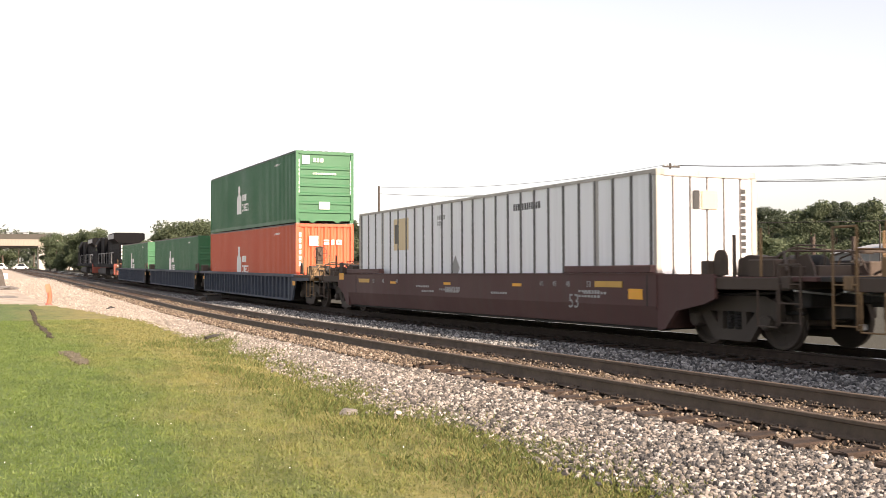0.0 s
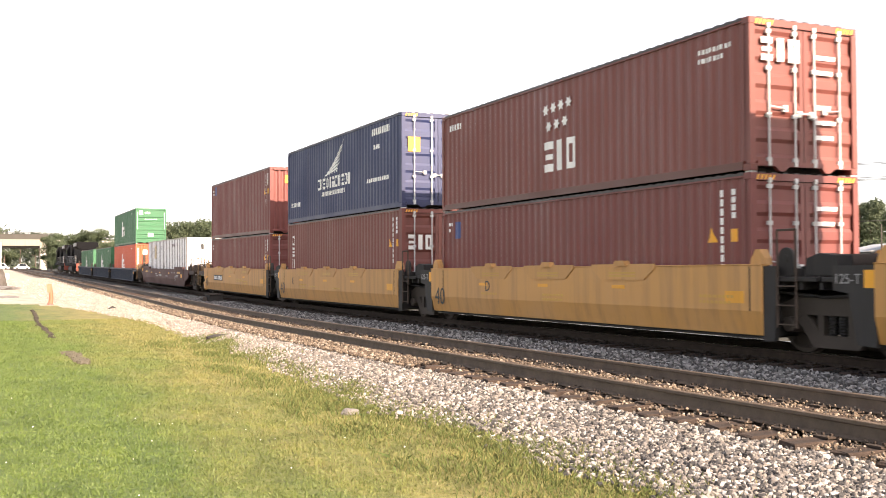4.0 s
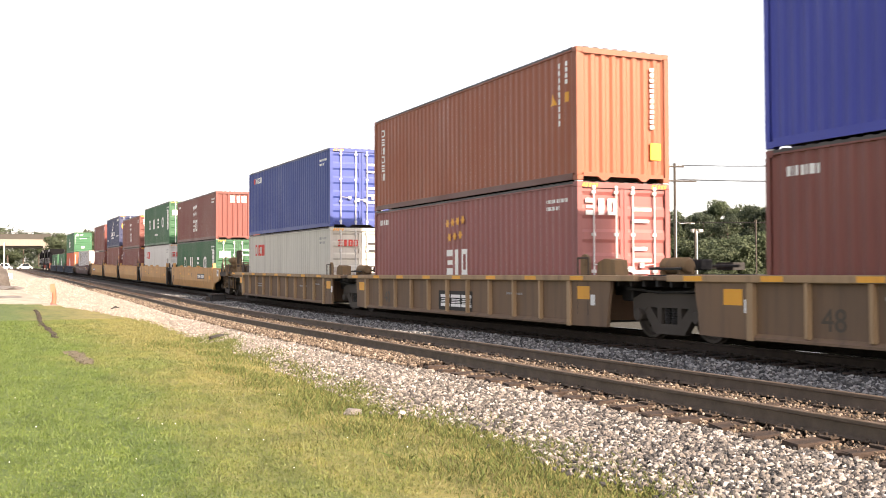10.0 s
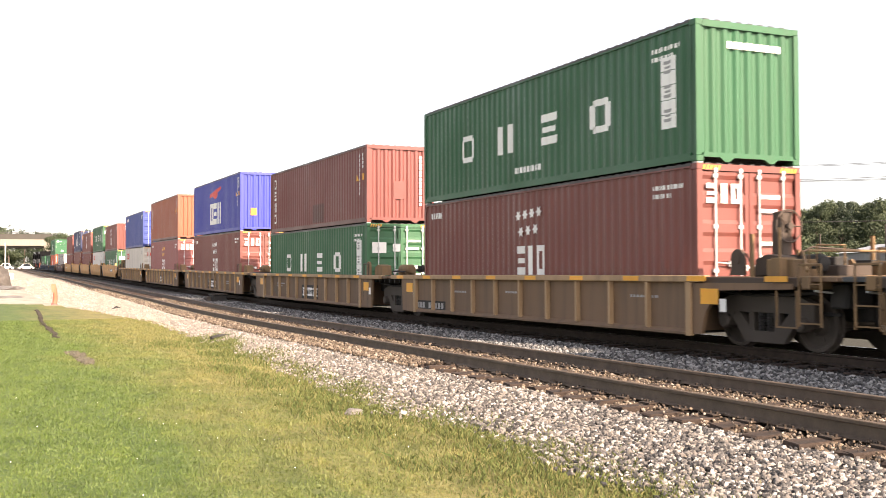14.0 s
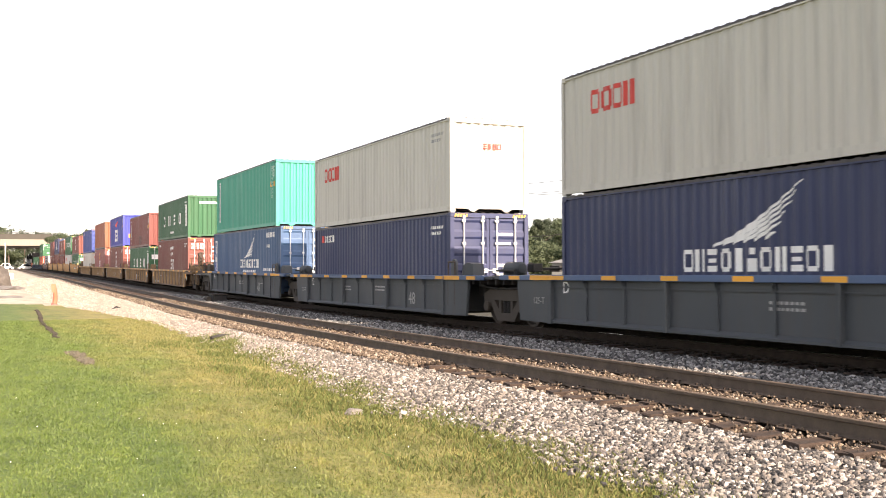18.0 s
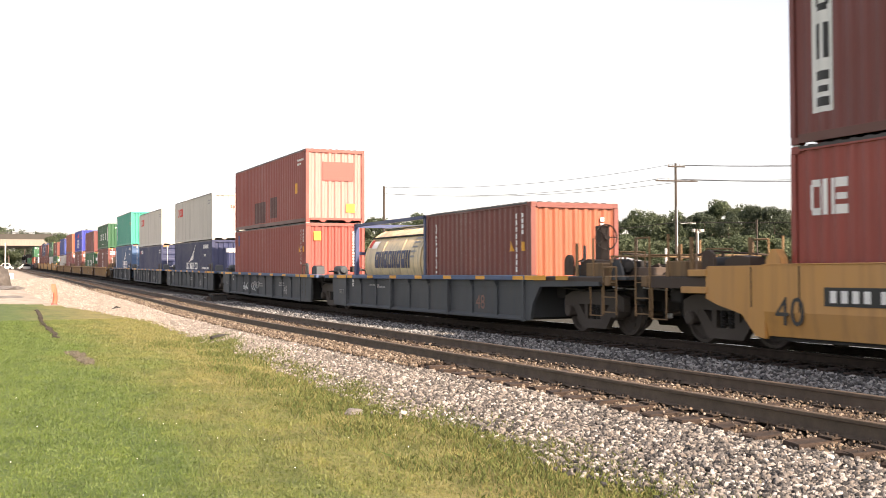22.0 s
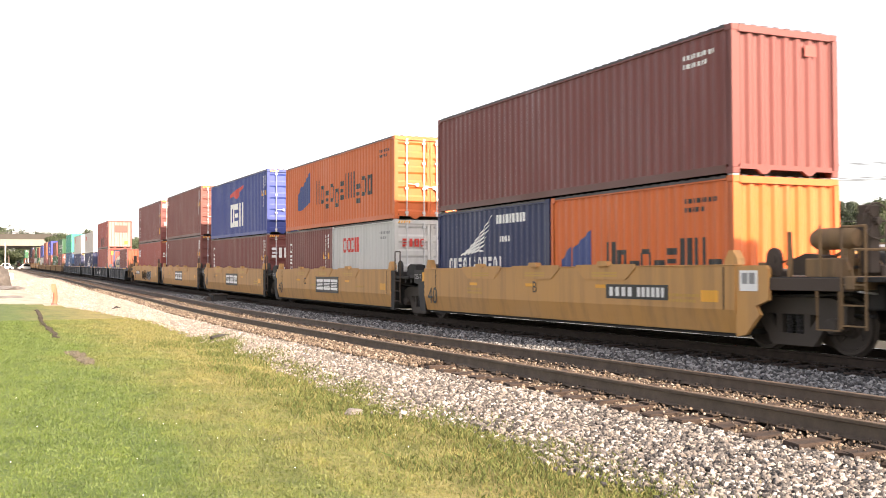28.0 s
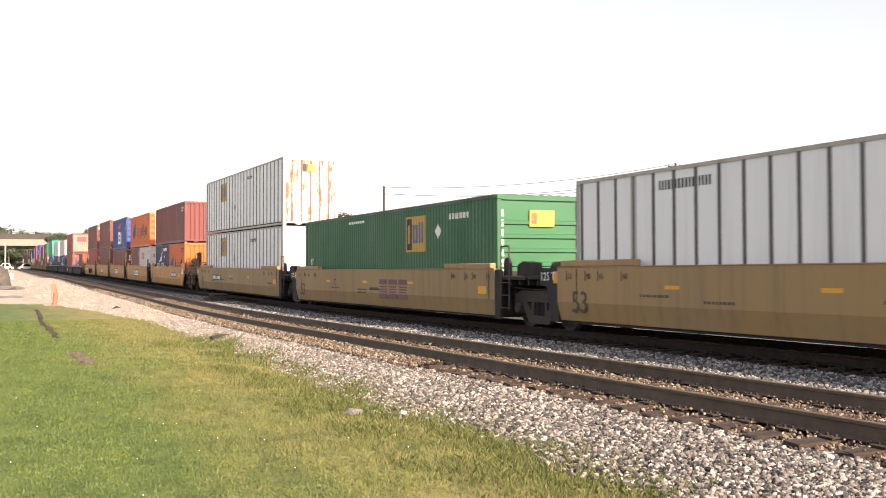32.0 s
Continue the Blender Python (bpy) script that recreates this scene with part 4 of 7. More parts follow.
def end_fittings(parent, yb, y, mat, smooth):
    """Stirrup step, uncoupling lever, air hose, stakes and bins on a car's end platform."""
    def stirrup(mb):
        mb.tube([(0, -.22, 1.0), (0, -.22, .42), (0, .22, .42), (0, .22, 1.0)], .022, 5)
    for s in (-1, 1):
        part("stirrup_step", cached("stirrup_step", mat, stirrup), mat, parent, at=pose(s * 1.44, yb - y * 1.05, 0))
        part("stake", cached("stake", mat, lambda mb: mb.box(-.02, .02, -.035, .035, 1.2, 1.92)), mat, parent, at=pose(s * 1.36, yb - y * 1.9, 0))
    for name, k, make in (("lever_box", 0, lambda mb: mb.soft(-1.30, -.80, -.30, .30, 1.2, 1.5, .02)), ("lever_box", 1, lambda mb: mb.soft(-.55, .2, -.5, .3, 1.2, 1.40, .02)),
                          ("lever_box", 2, lambda mb: mb.soft(.5, 1.2, -.6, .2, 1.2, 1.46, .02)), ("brake_lever", 3, lambda mb: mb.tube([(-1.3, -.6, 1.3), (-.9, -.1, 1.62), (-.5, .5, 1.5), (.6, .7, 1.35)], .025, 5)),
                          ("brake_lever", 4, lambda mb: mb.tube([(-1.2, .5, 1.25), (-.4, .2, 1.7), (.9, -.3, 1.6)], .02, 5)), ("grab_iron", 5, lambda mb: mb.tube([(-.9, -.4, 1.2), (-.9, -.4, 1.72), (-.3, -.4, 1.72), (-.3, -.4, 1.2)], .02, 5))):
        part(name, cached((name, k), DARKGEAR if k in (1, 4) else mat, make), DARKGEAR, parent, at=pose(0, yb - y * 1.35, 0))
    part("uncoupling_lever", cached("uncoupling_lever", LOCKROD, lambda mb: mb.tube([(-1.4, 0, 1.0), (-.5, .05, .92), (0, .1, 1.02), (.5, .05, .92), (1.4, 0, 1.0)], .018, 5)), LOCKROD, parent, at=pose(0, yb - y * .5, 0))
    part("air_hose", cached("air_hose", GRIMY, lambda mb: mb.tube([(-.32, 0, .95), (-.36, 0, .6), (-.3, 0, .42), (-.2, 0, .40)], .03, 6)), GRIMY, parent, at=pose(0, yb - y * .3, 0))
    part("hose_coupling", cached("hose_coupling", LOCKROD, lambda mb: mb.soft(-.24, -.12, -.05, .05, .36, .46, .015)), LOCKROD, parent, at=pose(0, yb - y * .3, 0))
    part("end_beam", MB().soft(-1.48, 1.48, yb - y * .62 - .09, yb - y * .62 + .09, 1.02, 1.23, .02), mat, parent, "cross beam at the platform's end")
    part("handrail", cached(("end_rail", smooth), mat, lambda mb: mb.tube([(-1.35, 0, 1.2), (-1.35, 0, 1.62), (1.35, 0, 1.62), (1.35, 0, 1.2)], .02, 5)), mat, parent, at=pose(0, yb - y * .66, 0))
    lock_stand(parent, yb - y * 2.3, DARKGEAR)
    if y < 0 and smooth:
        b = part("label_plate", MB().box(-1.484, -1.476, yb + 2.5, yb + 2.92, .98, 1.32), WHITEMARK, parent)
        part("label_block", MB().box(-1.488, -1.484, yb + 2.56, yb + 2.69, 1.10, 1.28), GREYMARK, b)
        part("label_block", MB().box(-1.488, -1.484, yb + 2.73, yb + 2.86, 1.10, 1.28), GREYMARK, b)
        if smooth:
            part("high_reservoir", cached("high_reservoir", mat, lambda mb: mb.lathe([(-.45, .05), (-.42, .13), (-.34, .17), (.34, .17), (.42, .13), (.45, .05)], 16, "y").box(-.08, .08, -.3, -.2, -.62, -.1).box(-.08, .08, .2, .3, -.62, -.1), True), mat, parent, "horizontal air tank on legs", at=pose(-.95, yb + 1.35, 1.80))


def deck_clutter(parent, yb, y, mat, seed):
    """Plates, levers, stakes and short posts on a car's end platform."""
    r_ = random.Random(seed)
    for i in range(13):
        x, d = r_.uniform(-1.32, .9), r_.uniform(.75, 2.7)
        m_ = mat if i % 3 else DARKGEAR
        h = r_.uniform(.10, .34)
        k = i % 4
        if k == 0:
            mb = MB().soft(-.16, .16, -.12, .12, 0, h, .015)
        elif k == 1:
            mb = MB().prism([(-.2, 0), (.2, 0), (.12, h), (-.05, h * 1.2), (-.16, h * .6)], "x", -.025, .025)
        elif k == 2:
            mb = MB().tube([(0, -.3, .05), (0, -.1, h + .1), (0, .25, h), (0, .35, .02)], .018, 5)
        else:
            mb = MB().box(-.02, .02, -.03, .03, 0, h * 2.2).box(-.09, .09, -.03, .03, h * .9, h * 1.15)
        part("deck_fitting", mb, m_, parent, at=pose(x, yb - y * d, 1.212, 0, 0, r_.uniform(-12, 12)))


def well_unit(s_front, L, front, rear, style, colours, front_end=False, rear_end=False, label="", marks=None):
    """One unit of a well car. s_front: front of its container; front, rear: where it meets its neighbours."""
    s0 = s_front - L / 2
    wall_c, chord_c, end_c = colours
    ob = thing("well_car", label, "rail car", "well cars of the train")
    lf, lr = front - s0, rear - s0
    smooth = style in ("smooth", "stepped")
    top = (1.26 if wall_c is MAROONCAR else 1.40) if smooth else 1.24
    hw = L / 2 + (0.34 if smooth else 0.08)
    xo = 1.50
    # well: walls, floor, bulkheads
    for s in (-1, 1):
        if smooth:
            prof = [(-1.50, top), (-1.50, .66), (-1.41, .27), (-1.30, .25), (-1.30, .32), (-1.37, .68), (-1.37, top)]
            w = part("side_wall", MB().prism([(s * -x, z) for x, z in prof], "y", -hw, hw), wall_c, ob, "slab side with a bevelled foot")
            part("top_flange", MB().soft(min(s * 1.30, s * 1.515), max(s * 1.30, s * 1.515), -hw, hw, top, top + .022, .006), wall_c, ob)
        else:
            w = part("side_wall", MB().box(min(s * 1.39, s * 1.42), max(s * 1.39, s * 1.42), -hw, hw, .22, 1.12), wall_c, ob)
            part("top_chord", MB().soft(min(s * 1.30, s * 1.53), max(s * 1.30, s * 1.53), -hw - .35 if rear_end else lr + .5, hw + (1.6 if front_end and style == "buff" else .35 if front_end else lf - hw - .5), 1.12, 1.24, .012), chord_c, ob, "box chord along the top")
            part("bottom_chord", MB().prism([(s * 1.36, .19), (s * 1.50, .19), (s * 1.50, .23), (s * 1.42, .29), (s * 1.36, .29)], "y", -hw, hw), wall_c, ob)
            n = round(2 * hw / {"dense": 0.60, "buff": 1.27, "ribbed": 1.45}[style])
            for i in range(n + 1):
                y = -hw + i * 2 * hw / n
                big = i in (0, n)
                k = .07 if big else .034
                e_ = 1.462 if style == "ribbed" and not big else 1.52
                rib = cached(("rib", big, s, e_), wall_c if style != "buff" else chord_c,
                             lambda mb: mb.prism([(s * 1.42, .19 if big else .24), (s * e_, .17 if big else .28), (s * e_, 1.12), (s * 1.42, 1.12)], "y", -k, k))
                part("rib", rib, wall_c, ob, at=pose(0, y, 0))
                if style == "ribbed" and not big:
                    gusset = cached(("gusset", s), wall_c, lambda mb: mb.prism([(s * 1.42, .88), (s * 1.445, .90), (s * 1.525, 1.12), (s * 1.42, 1.12)], "y", -.012, .012))
                    part("gusset", gusset, wall_c, ob, at=pose(0, y, 0))
        if style == "ribbed":
            part("stiffener", MB().box(min(s * 1.42, s * 1.45), max(s * 1.42, s * 1.45), -hw, hw, .965, .99), wall_c, ob, "thin stiffener under the chord")
            for y in (-hw / 3, hw / 3):
                part("joint_post", MB().soft(min(s * 1.41, s * 1.53), max(s * 1.41, s * 1.53), y - .05, y + .05, .18, 1.13, .01), wall_c, ob)
    fl = MB()
    for y in (-L / 2 + .35, -L / 4, 0, L / 4, L / 2 - .35):
        fl.box(-1.34, 1.34, y - .34, y + .34, .20, .365)
    fl.box(-1.34, -1.16, -hw + .02, hw - .02, .21, .33).box(1.16, 1.34, -hw + .02, hw - .02, .21, .33)
    part("well_floor", fl, GRIMY, ob)
    for y, l, is_end in ((1, lf, front_end), (-1, -lr, rear_end)):
        ya, yb = y * hw, y * l
        lo, hi = min(ya, yb), max(ya, yb)
        part("bulkhead", MB().soft(-1.36, 1.36, min(ya, ya - y * .1), max(ya, ya - y * .1), .25, top - .05, .01), end_c, ob)
        part("centre_sill", MB().soft(-.32, .32, lo, hi, .80, 1.12, .02), GRIMY, ob)
        e = l - hw
        part("end_deck", MB().soft(-1.42, 1.42, lo + (.05 if y < 0 else 0), hi - (.05 if y > 0 else 0), 1.14, 1.215, .01), end_c, ob, "end platform over the truck")
        for s in (-1, 1):
            if is_end:
                we = e - (2.5 if y > 0 else 2.35)
                if smooth:
                    pr = [(ya, top), (ya + y * (we + .02), top), (ya + y * (we + .08), top - .06), (ya + y * (we + .08), .84), (ya + y * (we - .2), .74), (ya + y * .55, .60), (ya + y * .22, .26), (ya, .22)]
                else:
                    pr = [(ya, top - .13), (ya + y * (e - .9), top - .13), (ya + y * (e - .9), 1.02), (ya + y * .75, .98), (ya + y * .42, .60), (ya + y * .30, .22), (ya, .20)]
                col = wall_c
                part("platform_sill", MB().soft(min(s * 1.38, s * 1.44), max(s * 1.38, s * 1.44), min(ya + y * (we if smooth else .36), yb - y * .6), max(ya + y * (we if smooth else .36), yb - y * .6), 1.0 if smooth else 1.06, 1.2, .01), DARKGEAR, ob)
            else:
                w_ = (.78 if y > 0 else .28) if smooth else min(1.5, e - 1.25)
                pr = [(ya, top - .015), (ya + y * w_, top - .015), (ya + y * w_, .95), (ya + y * w_ * .95, .62), (ya + y * w_ * .92, .20), (ya, .18)]
                if smooth and y > 0:
                    pr = [(ya, top - .015), (ya + w_, top - .015), (ya + w_, 1.02), (ya + .50, .98), (ya + .34, .24), (ya, .22)]
                col = end_c
            part("end_side_plate", MB().prism(pr, "x", min(s * 1.40, s * 1.475), max(s * 1.40, s * 1.475)), col, ob)
        if is_end:
            tr = ya + y * (e - {("smooth", 1): 2.45, ("smooth", -1): 2.15, ("stepped", -1): 2.3, ("stepped", 1): 2.2, ("ribbed", -1): 1.7}.get((style, y), 1.95))
            truck(ob, tr)

            rigging(ob, tr)
            def coupler(mb):
                mb.soft(-.12, .12, -.05, .55, .78, 1.0, .02)
                mb.prism([(-.2, .5), (.14, .5), (.2, .75), (.05, .85), (-.02, .7), (-.2, .72)], "z", .74, 1.04)
            part("coupler", cached("coupler", GRIMY, coupler), GRIMY, ob, at=pose(0, yb - y * .62, 0) @ pose(0, 0, 0, 0, 0, 0 if y > 0 else 180))
            for s in (-1, 1):
                ladder(ob, s * 1.45, yb - y * .55, .45, 1.2, GEARMAT if wall_c is not MAROONCAR else DARKGEAR, .45, .75 if style == "smooth" else .2)
                part("grab_post", cached("grab_post", GEARMAT, lambda mb: mb.tube([(0, 0, 1.2), (0, 0, 2.0)], .024, 6)), GEARMAT, ob, at=pose(s * 1.38, yb - y * 1.25, 0))
            if y < 0 and wall_c is not MAROONCAR:
                brake_wheel(ob, yb - y * (.75 if smooth else 1.7), DARKGEAR)
            deck_gear(ob, yb - y * 1.45, y, GRIMY, not smooth)
            end_fittings(ob, yb, y, GEARMAT if wall_c is not MAROONCAR else DARKGEAR, style == "smooth")
            deck_clutter(ob, yb, y, DARKGEAR if wall_c is MAROONCAR else GREYCAR if style == "ribbed" else GEARMAT, int(abs(s_front) * 7) + y)
        elif y < 0:
            truck(ob, yb)
            rigging(ob, yb)
            gear_c = {"buff": GEARMAT, "ribbed": GREYCAR}.get(style, DARKGEAR)
            deck_gear(ob, yb + 0.35, y, gear_c, not smooth)
            lock_stand(ob, ya - .35, end_c if smooth else gear_c)
            ladder(ob, -1.46, ya - .50, .42, 1.35, DARKGEAR, .40, .6 if smooth else .25)
            part("apron_plate", MB().soft(-1.2, 1.2, yb - .5, yb + .5, 1.22, 1.245, .008), GRIMY, ob, "walkway plate over the joint")
        if style == "smooth":
            for s in (-1, 1):
                g = cached(("corner_guide", y), wall_c, lambda mb: mb.prism([(-.17, 0), (.17, 0), (.15, .09), (.05, .24), (-.05, .24), (-.15, .10)], "x", -.08, .08))
                part("corner_guide", g, wall_c, ob, "pointed guide for the container corner", at=pose(s * 1.36, ya - y * .16, top + .02))
    well_marks(ob, style, L, hw, lf, lr, top, colours, marks or {})
    roll(ob, s0)
    return ob


def flat_patch(ob, name, x, y, z, w, h, mat, d=0.005):
    """A painted plate on the near side; y is its front edge."""
    return part(name, MB().box(x - d, x + .002, y - w, y, z, z + h), mat, ob)


def slatted(ob, x, y, z, w, h, mat):
    """A block of broad top and foot bars with thin stripes between."""
    mb = MB()
    for a, b, c, d in ((0, 1, .74, 1), (0, 1, 0, .24), (.06, .94, .30, .37), (.06, .94, .44, .51), (.06, .94, .58, .65)):
        mb.box(x - .005, x, y - b * w, y - a * w, z + c * h, z + d * h)
    part("logo_block", mb, mat, ob)


def lobe(y, z, ry, rz, k):
    """Rounded uneven outline on a wall, as (y, z) pairs."""
    return [(y + ry * math.cos(t) * (1 + .16 * math.sin(3 * t + k)), z + rz * math.sin(t) * (1 + .14 * math.cos(2 * t + k))) for t in [math.pi * j / 9 for j in range(18)]]


def well_marks(ob, style, L, hw, lf, lr, top, colours, k):
    smooth = style in ("smooth", "stepped")
    xs = -1.50 if smooth else -1.42
    r = random.Random(int(L * 10) + len(bpy.data.objects))
    if style == "smooth":
        def hatch(mb):
            mb.prism([(-1.05, .085), (1.05, .085), (1.05, 0), (.72, -.22), (-.72, -.22), (-1.05, 0)], "x", -.016, .0)
        for y in (2.9, 0.2, -2.6):
            h = part("hatch_plate", cached("hatch_plate", colours[0], hatch), colours[0], ob, at=pose(-1.502, y, top - .03))
            part("locking_knob", cached("locking_knob", colours[0], lambda mb: mb.prism([(-.20, 0), (.20, 0), (.14, .10), (-.14, .10)], "x", -.12, .02)), colours[0], h, at=pose(.04, 0, .052))
            mb = MB()
            for i in range(2):
                mb.box(-1.519, -1.513, y - .45, y + .45, top - .13 - i * .06, top - .10 - i * .06)
            part("marking_bar", mb, OCHREMARK, ob)
    if smooth:
        for y in (hw - .55, -hw + .62):
            if y > 0 and lf - hw > 3:
                if style != "stepped":
                    for z_, d_ in ((1.28, .5), (.98, .7)):
                        part("step_bracket", MB().soft(-1.50, -1.30, hw + lf - hw - 2.45, hw + lf - hw - 2.45 + d_, z_ - .06, z_ + .06, .01), colours[0], ob, "grimy bracket ahead of the well")
                    part("panel_seam", MB().box(-1.482, -1.47, hw + .30, hw + .32, .72, top - .02), GRIMY, ob, "weld seam")
                    continue
                flat_patch(ob, "reflector", -1.475, hw + (.95 if L > 14 else .62), 1.08, .45, .22, YELLOWMARK)
            elif y > 0 and k.get("gross"):
                flat_patch(ob, "reflector", -1.475, hw + .20, 1.06, .2, .26, YELLOWMARK)
            else:
                flat_patch(ob, "reflector", xs, y + .25, .78, .45, .20, YELLOWMARK)
        for y in (hw * .55, hw * .1, -hw * .35):
            flat_patch(ob, "reflector", xs, y, .98, .42, .07, YELLOWMARK)
        for y in (hw - .78, -hw + .28):
            part("seam", MB().box(-1.507, -1.498, y - .012, y + .012, .66, top - .02), GRIMY, ob, "weld seam")
    else:
        y = lf - 1.0 if style != "dense" else lr
        while y > lr + 1.2:
            flat_patch(ob, "reflector", -1.53, y, 1.135, .5, .09, YELLOWMARK)
            y -= 1.95
        for y in (hw + .62, -hw - .35):
            if style == "buff":
                flat_patch(ob, "reflector", -1.475, y + .05, .74, .46, .27, YELLOWMARK)
                flat_patch(ob, "label_plate", -1.475, y - .45, .62, .16, .22, WHITEMARK)
            elif style == "ribbed":
                flat_patch(ob, "reflector", -1.53, y + .2, 1.128, .95, .105, YELLOWMARK)
            else:
                flat_patch(ob, "reflector", -1.475, y, .80, .34, .17, YELLOWMARK)
    if "size" in k:
        if smooth:
            numbers("number_mark", k["size"], k.get("size_h", .46), k.get("ink", BLACKMARK), ob, on_side(-1.508, k.get("size_at", hw - .26 if L < 14 else hw - .58), .56 if "ink" in k else .46))
        else:
            numbers("number_mark", k["size"], .36, k.get("ink", GREYMARK), ob, on_side(-1.426, hw - 1.45 if style == "buff" else -3.62, .40))
    if k.get("gross"):
        numbers("number_mark", "125 T" if k.get("rulers") else "125-T", .19 if k.get("rulers") else .15, WHITEMARK if k.get("rulers") else GREYMARK, ob, on_side(-1.482, hw + .76, 1.12 if smooth else .60))
    if "letter" in k:
        numbers("letter", k["letter"], .26, BLACKMARK if smooth else WHITEMARK, ob, on_side(xs - .006, hw * k.get("letter_at", .4), .85))
    if "plate" in k:      # dark number board with pale bars
        y = k["plate"]
        b = part("number_board", MB().box(-1.508, -1.499, y - 2.0, y, .78, 1.06), BLACKMARK, ob)
        mb = MB()
        for i, (a, w) in enumerate(((.12, .15), (.33, .15), (.54, .15), (.75, .15), (1.05, .12), (1.2, .12), (1.35, .12), (1.5, .12), (1.65, .12), (1.8, .1))):
            mb.box(-1.512, -1.508, y - a - w * .8, y - a, .83, 1.01)
        part("number_bar", mb, WHITEMARK, b)
    if "logo" in k:       # dark board with three pale slatted blocks
        y = k["logo"]
        x = -1.508 if smooth else -1.428
        w, zb, hb = (2.6, .58, .58) if smooth else (2.05, .30, .52)
        b = part("logo_board", MB().box(x, x + .008, y - w, y, zb, zb + hb), BLACKMARK if smooth else GRIMY, ob)
        for i in range(3):
            slatted(b, x, y - .14 - i * w * .315, zb + .1, w * .28, hb - .2, WHITEMARK)
    if "purple" in k:
        for i in range(3):
            slatted(ob, -1.50, k["purple"] - i * .80, .52, .66, .58, paint("purple_marking", (0.12, 0.03, 0.05)))
    if "low_number" in k:
        y = k["low_number"]
        b = part("number_board", MB().box(-1.428, -1.419, y - 2.2, y, .26, .52), GRIMY, ob)
        mb = MB()
        for a in (.12, .31, .50, .69, 1.1, 1.31, 1.52, 1.73, 1.94):
            mb.box(-1.432, -1.428, y - a - .14, y - a, .31, .47)
        part("number_bar", mb, GREYMARK, b)
    if "tags" in k:       # sprayed scrawl: rounded overlapping forms with dark outlines
        y0, w, col = k["tags"]
        for i in range(8 if style == "ribbed" else 0):
            y = y0 - i * w / 7 - (.25 if i > 3 else 0)
            a, b = .12 + .04 * (i % 3), .16 + .05 * (i % 2)
            pts = [(xs - .02, y + a * math.sin(1.9 * t + i), .62 + b * math.cos(t + i * .7)) for t in [j * .45 for j in range(9 + i % 3)]]
            part("sprayed_stroke", MB().tube(pts, .020, 4), LOCKROD, ob)
        for i in range(10 if style != "ribbed" else 0):
            filled = i >= 5
            y = y0 - (.25 + .48 * i + (.35 if filled else 0)) * w / 5.2
            pts = lobe(y, .74 + .06 * math.sin(i * 2.3), .30 * w / 4.9, .30 + .06 * math.cos(i * 1.7), i)
            if filled:
                part("sprayed_fill", MB().prism(pts, "x", xs - .003 - .0012 * i, xs + .001), col, ob)
            part("sprayed_outline", MB().tube([(xs - .014, a, b) for a, b in pts + pts[:1]], .012, 4), GRIMY, ob)
            part("sprayed_outline", MB().tube([(xs - .014, y + .06, .50), (xs - .014, y - .05, .72), (xs - .014, y + .08, .98)], .010, 4), GRIMY, ob)
    mb = MB()
    for i in range(k.get("small", 2)):
        y = r.uniform(-hw * .8, hw * .8)
        z = r.uniform(.72, .9)
        for j in range(r.choice((1, 2))):
            x = 0
            while x < .8:
                w = r.uniform(.05, .1)
                mb.box(xs - .006, xs, y - x - w, y - x, z - j * .1, z - j * .1 + .05)
                x += w + .04
    if mb.v:
        part("marking_bar", mb, OCHREMARK if style == "smooth" else (BROWNMARK if k.get("rulers") else GREYMARK), ob)
    if k.get("rulers"):   # length marks along the top
        for y, body in ((hw - .42, "53"), (hw - 1.15, "48"), (hw - 1.62, "45"), (hw - 2.45, "40"), (-hw + .35, "53"), (-hw + 1.15, "48"), (-hw + 1.6, "45"), (-hw + 2.4, "40")):
            numbers("length_mark", body, .12, BROWNMARK, ob, on_side(-1.508, y, 1.16))
            part("tick", MB().box(-1.508, -1.499, y + .03, y + .05, 1.12, 1.32), BROWNMARK, ob)


# ---- cargo marks ----
def small_text(ob, bx, mat=None):
    """Number rows near the trailing end, a warning sign, and a web row near the front."""
    m = mat or WHITEMARK
    L, H = bx.L, bx.H
    bars(ob, bx, L - 1.35, H - .42, .95, 2, m)


def tall_text(ob, bx, mat=None):
    m = mat or WHITEMARK
    column(ob, bx, bx.L - .80, bx.H - .25, 1.4, 9, m, .10)
    column(ob, bx, bx.L - .50, bx.H - .25, .5, 4, m, .10)
    triangle(ob, bx, bx.L - 1.15, bx.H - 1.15, .26)
    blocks(ob, bx, bx.L - .55, bx.H - 1.15, .18, .22, 1, YELLOWMARK, name="sticker")


def starred(ob, bx, mat=None, top=None):
    m = mat or WHITEMARK
    u = 5.45
    z = (top or bx.H) - .62
    for i in range(4):
        star(ob, bx, u + .1 + i * .32, z + .02 * i, .13, m)
    for i in range(3):
        star(ob, bx, u + .22 + i * .34, z - .38 + .02 * i, .13, m)
    blocks(ob, bx, u, z - 1.40, 1.32, .68, 3, WHITEMARK, .18, kinds=("slats", "bar", "heavy"))
    bars(ob, bx, .45, bx.H - .45, .75, 1, WHITEMARK, h=.16)
    small_text(ob, bx)


